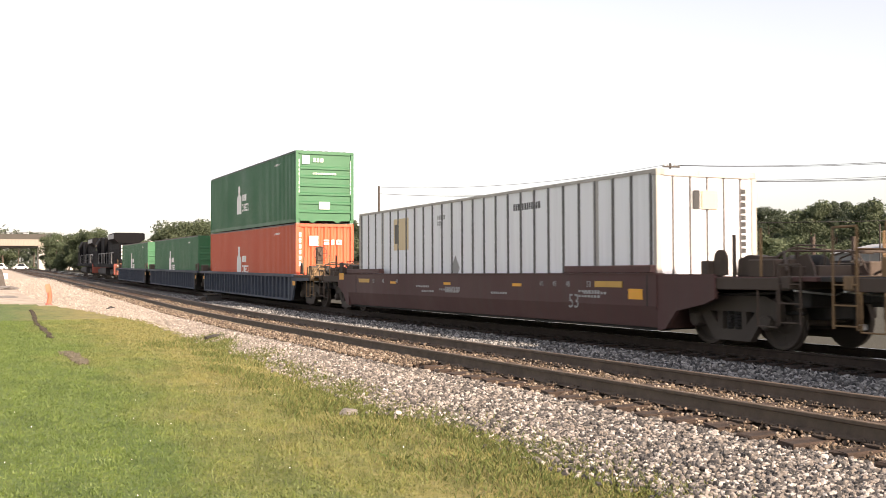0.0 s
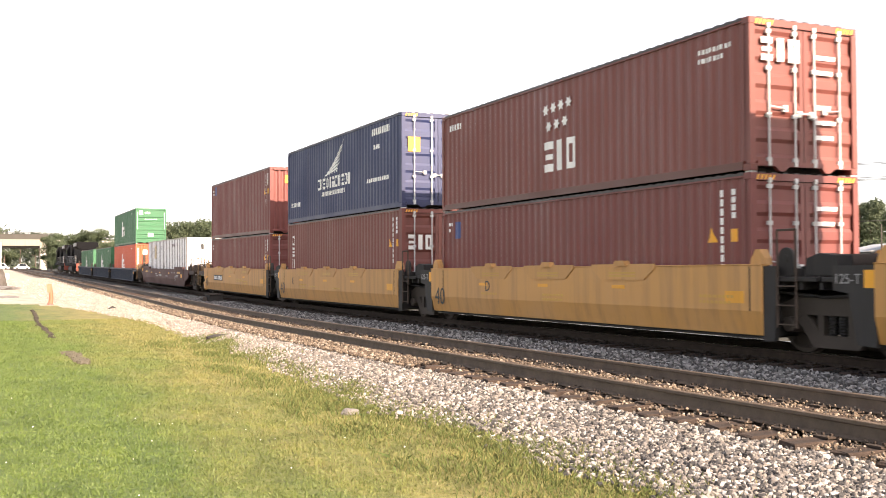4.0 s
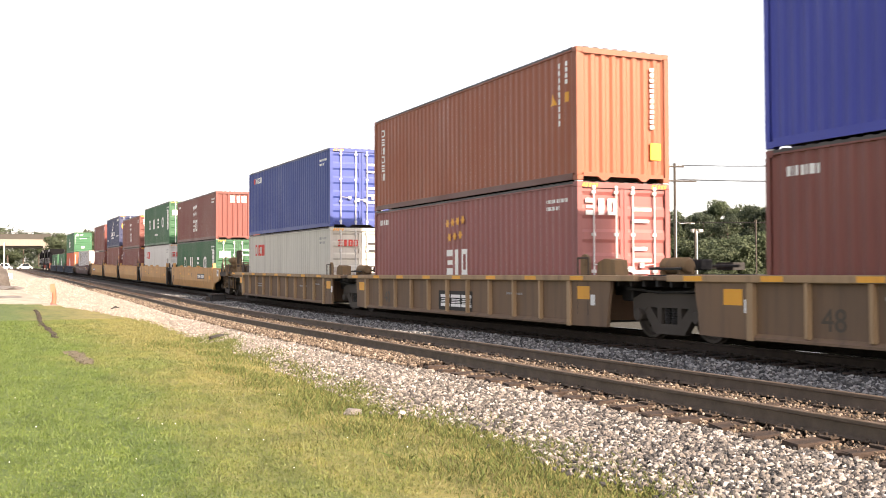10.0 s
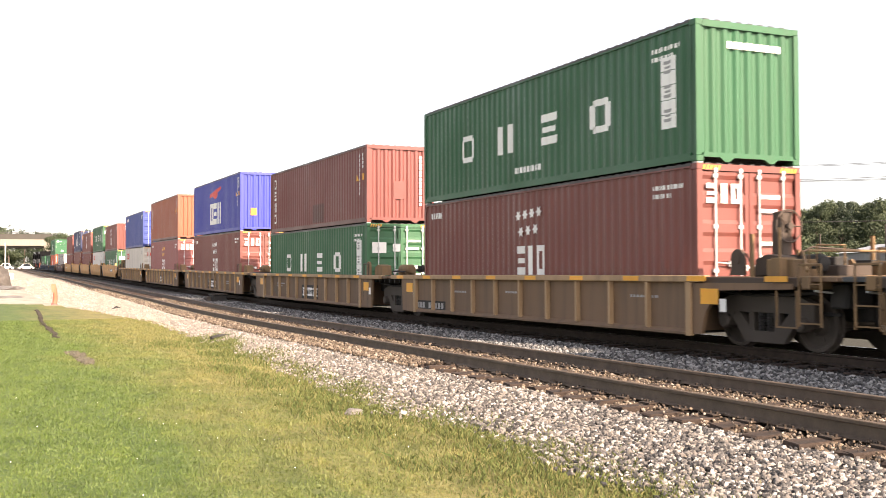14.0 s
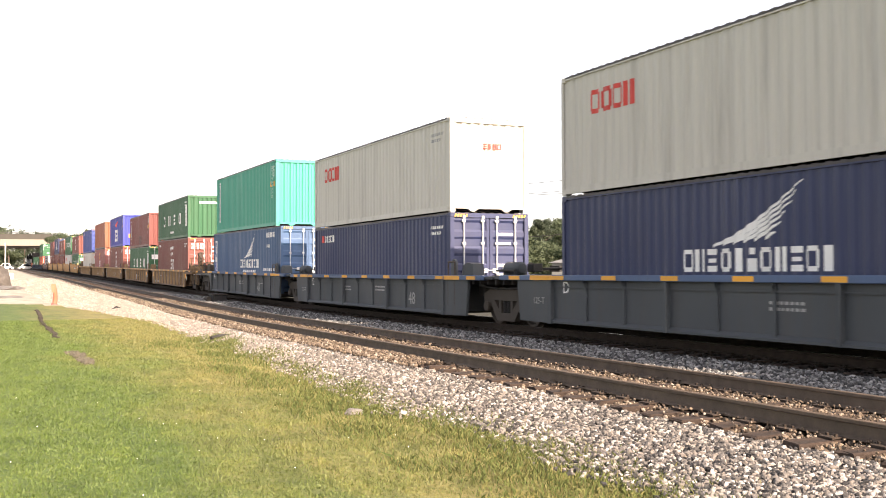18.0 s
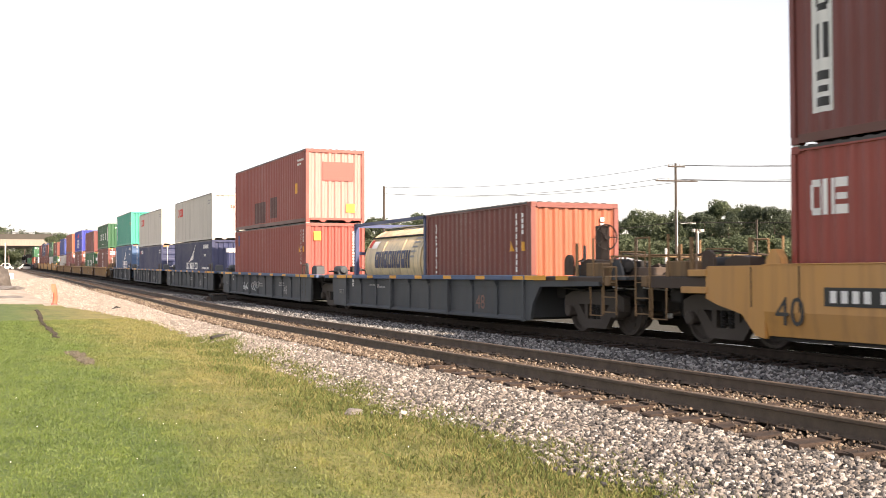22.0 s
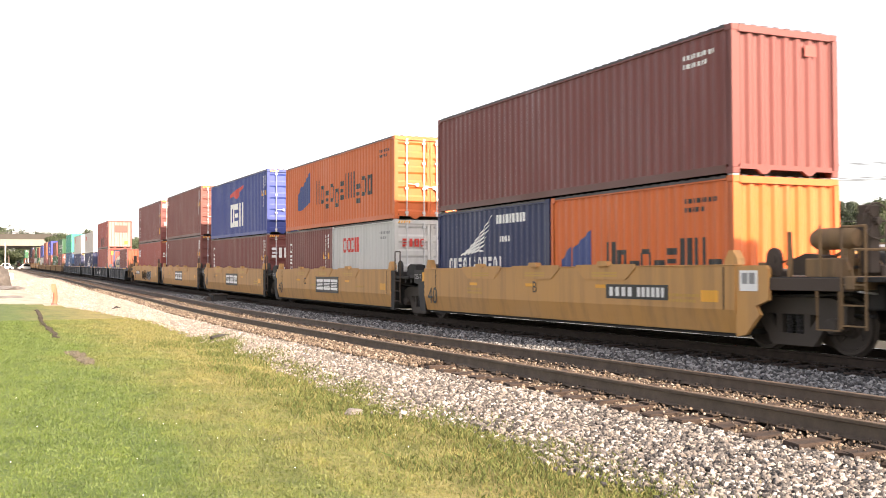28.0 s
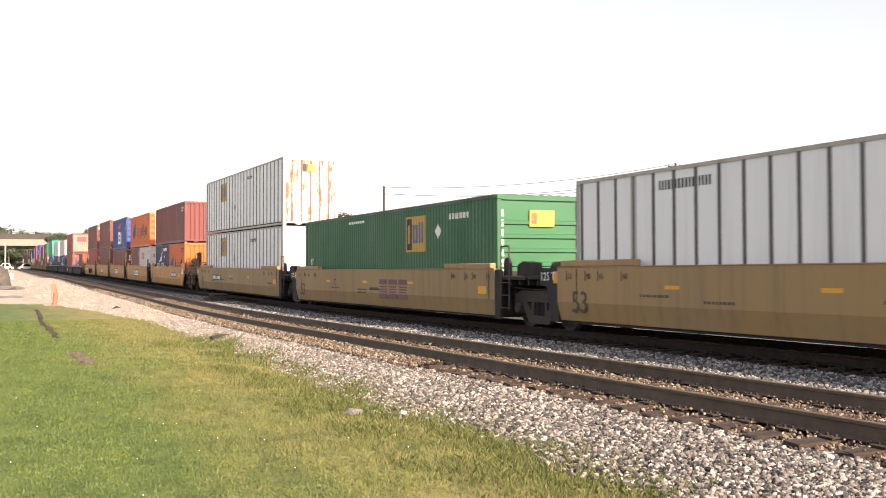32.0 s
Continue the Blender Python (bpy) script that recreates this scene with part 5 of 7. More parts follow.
def spaced(ob, bx, z=None):
    zz = z if z is not None else bx.H - 1.72
    for i in range(4):
        blocks(ob, bx, 2.45 + i * 2.08, zz + .04, .74, .70, 1, WHITEMARK, kinds=(("ring", "twin", "slats", "ring")[i],))
    column(ob, bx, bx.L - 1.05, bx.H - .55, 1.35, 5, WHITEMARK, .42, .05)
    column(ob, bx, bx.L - .96, bx.H - .62, 1.15, 3, GREYMARK, .22, .9, kinds=("slats",), lift=.009)
    small_text(ob, bx)
    bars(ob, bx, 5.4, zz - .5, 1.2, 1, WHITEMARK, h=.14)


def red_rounds(ob, bx, mat=None):
    blocks(ob, bx, 1.15, bx.H - .95, 1.55, .50, 4, mat or REDMARK, .12, kinds=("ring", "ring", "ring", "twin"))
    small_text(ob, bx, GREYMARK)


def white_word(ob, bx, mark=REDMARK):
    blocks(ob, bx, .75, bx.H - .55, .28, .25, 1, mark)
    blocks(ob, bx, 1.1, bx.H - .55, 1.1, .25, 5, WHITEMARK, .2)
    small_text(ob, bx)


def eagle(ob, bx):
    mb = MB()
    a = bx.L / 2 - 4.6
    z = bx.H - .82
    bx.patch(mb, [(a - 1.5, z + .02), (a, z - .06)], [(a - 1.5, z + .30), (a, z + .12)])
    bx.patch(mb, [(a - 3.0, z + .30), (a - 1.5, z + .02)], [(a - 3.0, z + .42), (a - 1.5, z + .30)])
    bx.patch(mb, [(a - 1.5, z - .20), (a - 1.0, z - .08)], [(a - 1.5, z + .05), (a - 1.0, z + .05)])
    bx.patch(mb, [(a - 2.0, z - .06), (a - 1.5, z - .20)], [(a - 2.0, z + .10), (a - 1.5, z + .05)])
    part("logo_shape", mb, REDMARK, ob)
    blocks(ob, bx, 4.7, .50, 2.75, 1.16, 3, WHITEMARK, .10, kinds=("heavy", "slats", "twin"))
    tall_text(ob, bx)


def winged(ob, bx, u=3.9, z0=1.1, k=1.0):
    """A fan of swept strips over a wide word, with small rows of writing round it."""
    mb = MB()
    for i in range(6):
        ya, za = u + (.80 + .26 * i) * k, z0 + .40 + .02 * i
        ye, ze = u + (2.95 - .12 * i) * k, min(z0 + (1.66 - .21 * i) * k, bx.H - .22 - .16 * i)
        pts = [(ya + (ye - ya) * t, za + (ze - za) * (t ** (1.45 - .05 * i)), .02 + .050 * k * math.sin(math.pi * min(1, t + .12)) ** .6) for t in (0, .25, .5, .75, 1)]
        for (y1, z1, w1), (y2, z2, w2) in zip(pts, pts[1:]):
            h = bx.L / 2
            bx.patch(mb, [(h - y2, z2), (h - y1, z1)], [(h - y2, z2 + w2), (h - y1, z1 + w1)], .005 + .0006 * i)
    part("logo_shape", mb, WHITEMARK, ob)
    blocks(ob, bx, u, z0 - .02, 3.6 * k, .40, 11, WHITEMARK, .28)
    bars(ob, bx, u + .45 * k, z0 - .28, 2.6 * k, 1, WHITEMARK, h=.16)
    bars(ob, bx, bx.L - 2.6, bx.H - .45, 1.5, 1, WHITEMARK, h=.22)
    bars(ob, bx, bx.L - 2.4, bx.H - .9, .5, 1, WHITEMARK, h=.14)
    if bx.L > 8:
        bars(ob, bx, .45, .62, 1.2, 1, WHITEMARK, h=.17)
        bars(ob, bx, bx.L - 3.1, .95, 2.0, 1, WHITEMARK, h=.13)


def down_word(ob, bx, n, mat=None, z=None, h=1.6, w=.26, u=.55):
    column(ob, bx, u, (z or bx.H - .35), h, n, mat or WHITEMARK, w, .25, kinds=("ring", "slats", "twin"))
    tall_text(ob, bx)


def plain_marks(ob, bx):
    tall_text(ob, bx)
    bars(ob, bx, .4, bx.H - .4, .2, 2, WHITEMARK)


def long_word(ob, bx, k=1.0, u=4.1, n=11):
    mb = MB()
    a = bx.L / 2 - u + 2.4 * k
    z = bx.H * .30
    bx.patch(mb, [(a - .5 * k, z), (a, z)], [(a - .5 * k, z + 1.0 * k), (a, z + .6 * k)])
    bx.patch(mb, [(a - 1.6 * k, z + .25 * k), (a - .6 * k, z)], [(a - 1.6 * k, z + 1.45 * k), (a - .6 * k, z + .9 * k)])
    part("logo_shape", mb, BLUEMARK, ob)
    for i in range(n):
        tall = i in (0, 6, 7)
        blocks(ob, bx, u + i * .56 * k, z + (.12 if i not in (2, 4, 8) else -.1), .46 * k, (.9 if tall else .66) * k, 1, BLACKMARK, kinds=("twin" if tall else ("ring", "heavy", "slats")[i % 3],))
    small_text(ob, bx, BLACKMARK)


def plus_sign(ob, bx, u, z, wide=1.5, tall=1.0, ink=None):
    """Ochre square with a dark block and two blue-grey ones."""
    blocks(ob, bx, u, z, wide, tall, 1, ink or OCHREMARK, name="logo_square")
    for d, w, z0, z1, c in ((.03, .27, .06, .94, BLACKMARK), (.36, .26, .24, .76, SLATEMARK), (.68, .22, .24, .82, SLATEMARK)):
        mb = MB()
        a = bx.L / 2 - u - d * wide
        w *= wide
        for p, q, r, t in SHAPES["heavy" if d < .5 else "twin"]:
            bx.patch(mb, [(a - q * w, z + tall * (z0 + (z1 - z0) * r)), (a - p * w, z + tall * (z0 + (z1 - z0) * r))],
                     [(a - q * w, z + tall * (z0 + (z1 - z0) * t)), (a - p * w, z + tall * (z0 + (z1 - z0) * t))], .009)
        part("logo_block", mb, c, ob)


def diamond(ob, bx, u, z, s, mat):
    a = bx.L / 2 - u
    mb = MB()
    bx.patch(mb, [(a - s, z), (a - s / 2, z - s * .7)], [(a - s, z + .01), (a - s / 2, z + s * .7)])
    bx.patch(mb, [(a - s / 2, z - s * .7), (a, z)], [(a - s / 2, z + s * .7), (a, z + .01)])
    part("placard", mb, mat, ob)


def house_mark(ob, bx):
    """White gabled shape beside two rows of blocks."""
    mb = MB()
    a = bx.L / 2 - 6.0
    bx.patch(mb, [(a - .45, .75), (a, .75)], [(a - .45, 1.75), (a, 1.55)])
    bx.patch(mb, [(a - .9, .75), (a - .45, .75)], [(a - .9, 1.55), (a - .45, 1.75)])
    bx.patch(mb, [(a - .62, 1.7), (a - .28, 1.7)], [(a - .62, 2.1), (a - .28, 2.1)])
    part("logo_shape", mb, WHITEMARK, ob)
    blocks(ob, bx, 7.05, 1.35, .8, .3, 2, WHITEMARK, .2)
    blocks(ob, bx, 7.05, .85, 1.3, .35, 4, WHITEMARK, .2)
    bars(ob, bx, bx.L - 3.2, bx.H - .4, .8, 1, WHITEMARK)


LOAD = 0.37


def end_marks_doors(ob, bx, mat=None):
    m = mat or WHITEMARK
    L, H = bx.L, bx.H
    for i in range(5):
        end_patch(ob, L, .22, H - .62 - i * .26 - (.35 if i > 1 else 0), .5 - .06 * (i % 3), .075, m, "marking_bar", .02)
    for x in (-1.1, .72):
        mb = MB()
        for i in range(5):
            mb.prism([(x + i * .085, H - .115), (x + i * .085 + .045, H - .115), (x + i * .085 + .075, H - .03), (x + i * .085 + .03, H - .03)], "y", -L / 2 - .004, -L / 2 + .002)
        part("hazard_stripe", mb, YELLOWMARK, ob)


def load(s_front, z, label, L, H, mat, mark=None, style="corr", end="plain", after=None, frame_mat=None, upper=False, end_mat=None):
    ob, bx = container("shipping_container", label, L, H, mat, style, end, frame_mat, end_mat=end_mat)
    if mark:
        mark(ob, bx)
    if end == "doors":
        end_marks_doors(ob, bx, BLACKMARK if mat in (PALE, CREAM) else WHITEMARK)
    if after:
        after(ob, bx)
    if upper:
        for x in (-1, 1):
            for y in (-1, 1):
                part("twist_lock", cached("twist_lock", LOCKROD, lambda mb: mb.soft(-.07, .07, -.07, .07, -.032, .004, .008)), LOCKROD, ob, at=pose(x * (W / 2 - .09), y * (L / 2 - .09), 0))
    roll(ob, s_front - L / 2, z)
    return ob


def stack(s_front, low, top):
    """Two boxes of one length, one on the other."""
    load(s_front, LOAD, **low)
    if top:
        load(s_front - (low["L"] - top["L"]) / 2 if low["L"] != top["L"] else s_front, LOAD + low["H"] + .03, upper=True, **top)


F40, F53, F20, F45 = 12.192, 16.154, 6.058, 13.716
STD, HC = 2.591, 2.896


def box(label, mat, mark, H=STD, L=F40, end="plain", style="corr", after=None, end_mat=None):
    return dict(label=label, L=L, H=H, mat=mat, mark=mark, style=style, end=end, after=after, end_mat=end_mat)


# ---- the train, from its head to its tail ----
YEL = (YELLOWCAR, YELLOWCAR, GRIMY)
OLV = (OLIVECAR, OLIVECAR, GRIMY)
BUF = (BROWNCAR, BUFFCAR, BROWNCAR)
GRY = (GREYCAR, BLUECAR, GREYCAR)
DBL = (DARKBLUECAR, DARKBLUECAR, GRIMY)
MAR = (MAROONCAR, MAROONCAR, MAROONCAR)
LAB_YEL = "dusty yellow steel well car with slab sides"
LAB_BUF = "weathered buff and brown well car with upright ribs"
LAB_GRY = "slate grey well car with a blue top chord"


def sticker_end(x, z, w, h, mat):
    return lambda ob, bx: end_patch(ob, bx.L, x, z, w, h, mat, "sticker", .02)


def both(*fs):
    def run(ob, bx):
        for f in fs:
            f(ob, bx)
    return run


def end_word(n, mat, x=-1.0, z=None, w=.85, h=.34):
    def run(ob, bx):
        zz = bx.H - .72 if z is None else z
        cw = w / (n * 1.25)
        for i in range(n):
            mb = MB()
            d = .012 if bx.style == "corr" else 0
            for p, q, r, t in SHAPES[(MIXED if n > 4 else ("slats", "bar", "heavy", "ring"))[i % 4] if 2 < n < 8 else "solid"]:
                mb.box(x + i * cw * 1.25 + p * cw, x + i * cw * 1.25 + q * cw, -bx.L / 2 - .004 + d, -bx.L / 2 + .012 + d, zz + r * h, zz + t * h)
            part("lettering_block", mb, mat, ob)
    return run


def end_column(x, n, mat, h=1.4, w=.09):
    def run(ob, bx):
        mb = MB()
        ch = h / (n * 1.4)
        for i in range(n):
            z = bx.H - .3 - (i + 1) * ch * 1.4
            mb.box(x, x + w, -bx.L / 2 + .008, -bx.L / 2 + .03, z, z + ch)
        part("marking_bar", mb, mat, ob)
    return run


# 53-foot set behind the locomotives
for i, (s, f, r) in enumerate(((94.5, 97.9, 76.5), (74.8, 76.5, 57.0), (55.2, 57.0, 35.6))):
    well_unit(s, F53, f, r, "dense", DBL, i == 0, i == 2, "blue-grey well car with close upright ribs", {"small": 1})
    low = box("dark green domestic container with a white gabled mark", GREEN2, house_mark, HC, F53, "ribs", "fine")
    if i == 2:
        low = box("red-orange domestic container with a white gabled mark", REDORANGE, house_mark, HC, F53, "plain", "fine",
                  both(end_word(1, WHITEMARK, -.65, 2.0, .45, .4), end_word(3, WHITEMARK, -.05, 2.05, .8, .2), end_column(-1.08, 6, WHITEMARK)))
        top = box("dark green domestic container with white corner signs", GREEN2, house_mark, HC, F53, "ribs", "fine",
                  both(end_word(1, WHITEMARK, -.95, 2.36, .36, .34), end_word(3, WHITEMARK, -.5, 2.45, .45, .15), end_word(5, WHITEMARK, -.5, 1.95, 1.0, .07),
                       end_word(1, WHITEMARK, -.25, .55, .55, .3), end_column(-1.16, 8, WHITEMARK), end_column(1.07, 8, WHITEMARK)))
        stack(s, low, top)
    else:
        stack(s, low, None)


def emp_white(end=True):
    def run(ob, bx):
        blocks(ob, bx, 3.0, bx.H - 1.28, 1.15, .95, 1, FADEDOCHRE, name="logo_square")
        a = bx.L / 2 - 3.08
        mb = MB()
        bx.patch(mb, [(a - .28, bx.H - 1.08), (a, bx.H - 1.08)], [(a - .28, bx.H - .5), (a, bx.H - .5)], .009)
        part("logo_block", mb, BROWNMARK, ob)
        bars(ob, bx, bx.L - 5.6, bx.H - .5, 1.3, 1, BLACKMARK, h=.16)
        bars(ob, bx, 6.2, bx.H - .5, .5, 2, GREYMARK, h=.12)
        diamond(ob, bx, 7.1, 1.05, .5, GREYMARK)
        if end:
            end_word(1, BLACKMARK, -.35, bx.H - .75, .2, .36)(ob, bx)
            end_word(1, FADEDOCHRE, -.14, bx.H - .75, .5, .36)(ob, bx)
            end_column(.86, 10, BLACKMARK, 1.3, .10)(ob, bx)
            end_word(1, OCHREMARK, -.72, .45, .3, .42)(ob, bx)
    return run


u = well_unit(31.75, F53, 35.6, 11.4, "stepped", MAR, True, True, "dark maroon well car with dented slab sides", {"size": "53", "size_at": -5.4, "size_h": .30, "ink": GREYMARK, "small": 8})
for y in (7.0, -6.75):
    part("raised_ledge", MB().soft(-1.52, -1.36, y - 1.5, y + 1.5, 1.285, 1.43, .015), MAROONCAR, u)
    part("marking_plate", MB().box(-1.512, -1.50, y - .6, y + .35, 1.0, 1.12), OCHREMARK, u, "faded ochre marking")
for y, b in ((-4.2, "40"), (-4.75, "45"), (-5.3, "48"), (-6.1, "53"), (4.2, "40"), (5.3, "48"), (6.1, "53")):
    numbers("length_mark", b, .12, GREYMARK, u, on_side(-1.508, y, 1.0))
stack(31.75, box("white plate-sided domestic container with grey posts", WHITEBOX, emp_white(), HC, F53, "posts", "post"), None)

# first yellow set, five units
Y1 = [8.3, -6.7, -22.0, -37.1, -52.5]
J1 = [11.4, -5.35, -20.45, -35.65, -50.9, -69.1]
for i, s in enumerate(Y1):
    well_unit(s, F40, J1[i], J1[i + 1], "smooth", YEL, i == 0, i == 4, LAB_YEL,
              {"size": "40", "gross": i > 0, "letter": "AEDCB"[i], "letter_at": (.35, .7, .5, .3, -.08)[i], **({"plate": 4.1} if i == 0 else {}), **({"plate": -2.3} if i == 4 else {}), "small": 3})
stack(8.3, box("maroon corrugated container with a small blue badge", MAROON, plain_marks, STD, end="doors", after=sticker_end(-.05, 1.7, .36, .3, REDMARK)),
      box("tall maroon container with a sunlit end and yellow stickers", MAROON, both(plain_marks, lambda o, b: blocks(o, b, .9, b.H - .6, .32, .45, 1, BLUEMARK, name="badge")), HC,
          after=sticker_end(-.55, 2.2, .36, .36, YELLOWMARK)))
stack(-6.7, box("maroon container with three white blocks down its corner", MAROON2, lambda o, b: down_word(o, b, 3, None, b.H - .5, 1.3, .3), HC, end="doors", after=end_word(3, WHITEMARK, -1.0, 1.65, .85, .45)),
      box("tall navy container with white slanted bars and wording", NAVY, winged, HC, end="doors", after=both(sticker_end(-1.0, 1.7, .4, .45, YELLOWMARK), sticker_end(.75, 1.3, .35, .6, WHITEMARK))))
stack(-21.8, box("maroon container with a small blue badge", MAROON, both(plain_marks, lambda o, b: blocks(o, b, .75, b.H - .75, .32, .45, 1, BLUEMARK, name="badge")), STD, end="doors"),
      box("maroon container with seven white stars over white blocks", MAROON2, starred, STD, end="doors", after=end_word(3, WHITEMARK, -.95, None, .9, .4)))
stack(-37.1, box("pale grey container with red rounded blocks", PALE, red_rounds, STD, end="doors", after=end_word(4, REDMARK, -1.0, 1.75, .9, .3)),
      box("tall green container with four spaced white blocks", GREEN, spaced, HC, end="doors", after=both(sticker_end(-1.02, 1.95, .5, .36, WHITEMARK), sticker_end(.1, 1.9, .26, .26, WHITEMARK))))
stack(-52.5, box("green container with four large white blocks", GREEN, lambda o, b: spaced(o, b, .92), STD, end="doors", after=sticker_end(-1.02, 1.6, .6, .36, WHITEMARK)),
      box("maroon container with stars and a bright sunlit end", MAROON2, starred, STD, after=both(end_word(3, WHITEMARK, -.45, 2.0, .95, .36), end_column(.72, 10, WHITEMARK))))

# buff ribbed set
B1 = [-72.2, -88.95, -106.85, -124.8, -141.75]
J2 = [-69.1, -86.67, -104.1, -121.9, -139.37, -157.4]
for i, s in enumerate(B1):
    well_unit(s, F40, J2[i], J2[i + 1], "buff", BUF, i == 0, i == 4, LAB_BUF, {"size": "48" if i == 2 else "40", "logo": .65, "small": 2, "ink": BROWNMARK} if i in (1, 2, 3) else {"small": 3, **({"low_number": 6.45} if i == 4 else {})})
stack(B1[0], box("cream container with red rounded blocks", CREAM, red_rounds, STD, end="doors", after=end_word(4, REDMARK, -.9, 1.9, .8, .25)),
      box("tall royal blue container with white wording", BLUE, white_word, HC, end="doors"))
stack(B1[1], box("tall faded maroon container with ochre stars", FADED, lambda o, b: starred(o, b, YELLOWMARK), HC, end="doors", after=end_word(3, WHITEMARK, -1.0, None, .85, .36)),
      box("tall rust-brown container with white blocks down its corner", RUSTBOX, lambda o, b: down_word(o, b, 6), HC, after=both(end_column(.72, 12, WHITEMARK), sticker_end(.72, .5, .28, .38, YELLOWMARK))))
stack(B1[2], box("tall maroon container with seven white stars", MAROON2, starred, HC, end="doors", after=end_word(3, WHITEMARK, -1.0, None, .85, .36)),
      box("tall violet-blue container with a red bird and white blocks", BLUE2, eagle, HC, after=both(end_column(.75, 14, WHITEMARK), sticker_end(-.7, .75, .3, .36, YELLOWMARK))))
stack(B1[3], box("green container with four large white blocks", GREEN, lambda o, b: spaced(o, b, .92), STD, end="doors", after=both(sticker_end(-1.02, 1.6, .5, .36, WHITEMARK), sticker_end(-.28, 1.65, .26, .26, WHITEMARK))),
      box("maroon container with four pale blocks down its corner", MAROON, both(lambda o, b: down_word(o, b, 4, None, b.H - .3, 1.9), lambda o, b: blocks(o, b, 6.1, .2, 1.35, .70, 1, paint("dark_repair_patch", (0.11, 0.035, 0.03)), name="repair_patch")), STD, after=both(end_column(.68, 14, WHITEMARK, 1.7), sticker_end(-.25, .8, .42, .6, MAROON))))
stack(B1[4], box("tall maroon container with stars and white blocks", MAROON2, starred, HC, end="doors", after=end_word(3, WHITEMARK, -1.0, None, .85, .36)),
      box("green container with four spaced white blocks", GREEN, spaced, STD, after=end_word(10, WHITEMARK, -.5, 2.1, 1.3, .13)))

# slate grey set
G1 = [-162.6, -180.4, -198.4, -216.3, -234.1]
J3 = [-157.4, -177.6, -195.5, -213.45, -231.3, -250.4]
for i, s in enumerate(G1):
    well_unit(s, F40, J3[i], J3[i + 1], "ribbed", GRY, i == 0, i == 4, LAB_GRY, {"size": "48", **({"ink": paint("rusty_numeral", (0.20, 0.095, 0.07))} if i == 4 else {}), "gross": i > 0, "letter": "AEDCB"[i], "letter_at": .93, "small": 2, **({"tags": (3.4, 2.6, GREYMARK)} if i == 3 else {})})
load(G1[0] + .76, LOAD, "mid-blue long container with a white corner stripe", F45, HC, STEELBLUE, both(lambda o, b: winged(o, b, 6.2), lambda o, b: letter_strip(o, b, .3, .5, .45, 2.0, 2, BLUE2)), end="doors")
load(G1[0], LOAD + HC + .03, "tall teal container with a white corner strip", F40, HC, TEAL, both(lambda o, b: letter_strip(o, b, .5, .55, .40, 2.1, 8, NAVY), tall_text), upper=True)
stack(G1[1], box("navy container with a small white word", NAVY, white_word, STD, end="doors"), box("off-white container with red rounded blocks", CREAM, red_rounds, STD, after=end_word(4, REDMARK, -.2, 1.75, .6, .16)))
stack(G1[2], box("navy container with white slanted bars and wording", NAVY, lambda o, b: winged(o, b, 4.2, .95), STD, after=end_word(10, WHITEMARK, -.45, 1.9, 1.45, .24)),
      box("off-white container with a rust-edged sunlit end", CREAM, red_rounds, STD, after=end_word(4, REDMARK, -.2, 1.75, .6, .16)))
stack(G1[3], box("tall faded red container with a small badge", REDBOX, both(tall_text, lambda o, b: blocks(o, b, .5, b.H - .75, .32, .5, 1, BLUEMARK, name="badge")), HC, after=both(sticker_end(-.9, 2.2, .3, .36, YELLOWMARK), end_column(.72, 12, WHITEMARK))),
      box("tall red container with darker repair patches and a bleached end", REDBOX, both(small_text, lambda o, b: blocks(o, b, 3.9, .2, 1.9, .95, 1, paint("dark_repair_patch", (0.11, 0.035, 0.03)), name="repair_patch"), lambda o, b: blocks(o, b, 6.6, .35, 1.2, .9, 1, paint("dark_repair_patch", (0.11, 0.035, 0.03)), name="repair_patch"),
                                                                         lambda o, b: blocks(o, b, b.L - 1.6, b.H - 1.7, .35, .42, 1, YELLOWMARK, name="sticker")), HC,
          after=both(lambda o, b: end_patch(o, b.L, -.55, 1.65, 1.3, .75, REDBOX, "repainted_square", .012), sticker_end(.45, .4, .35, .35, YELLOWMARK)), end_mat=BLEACHED))


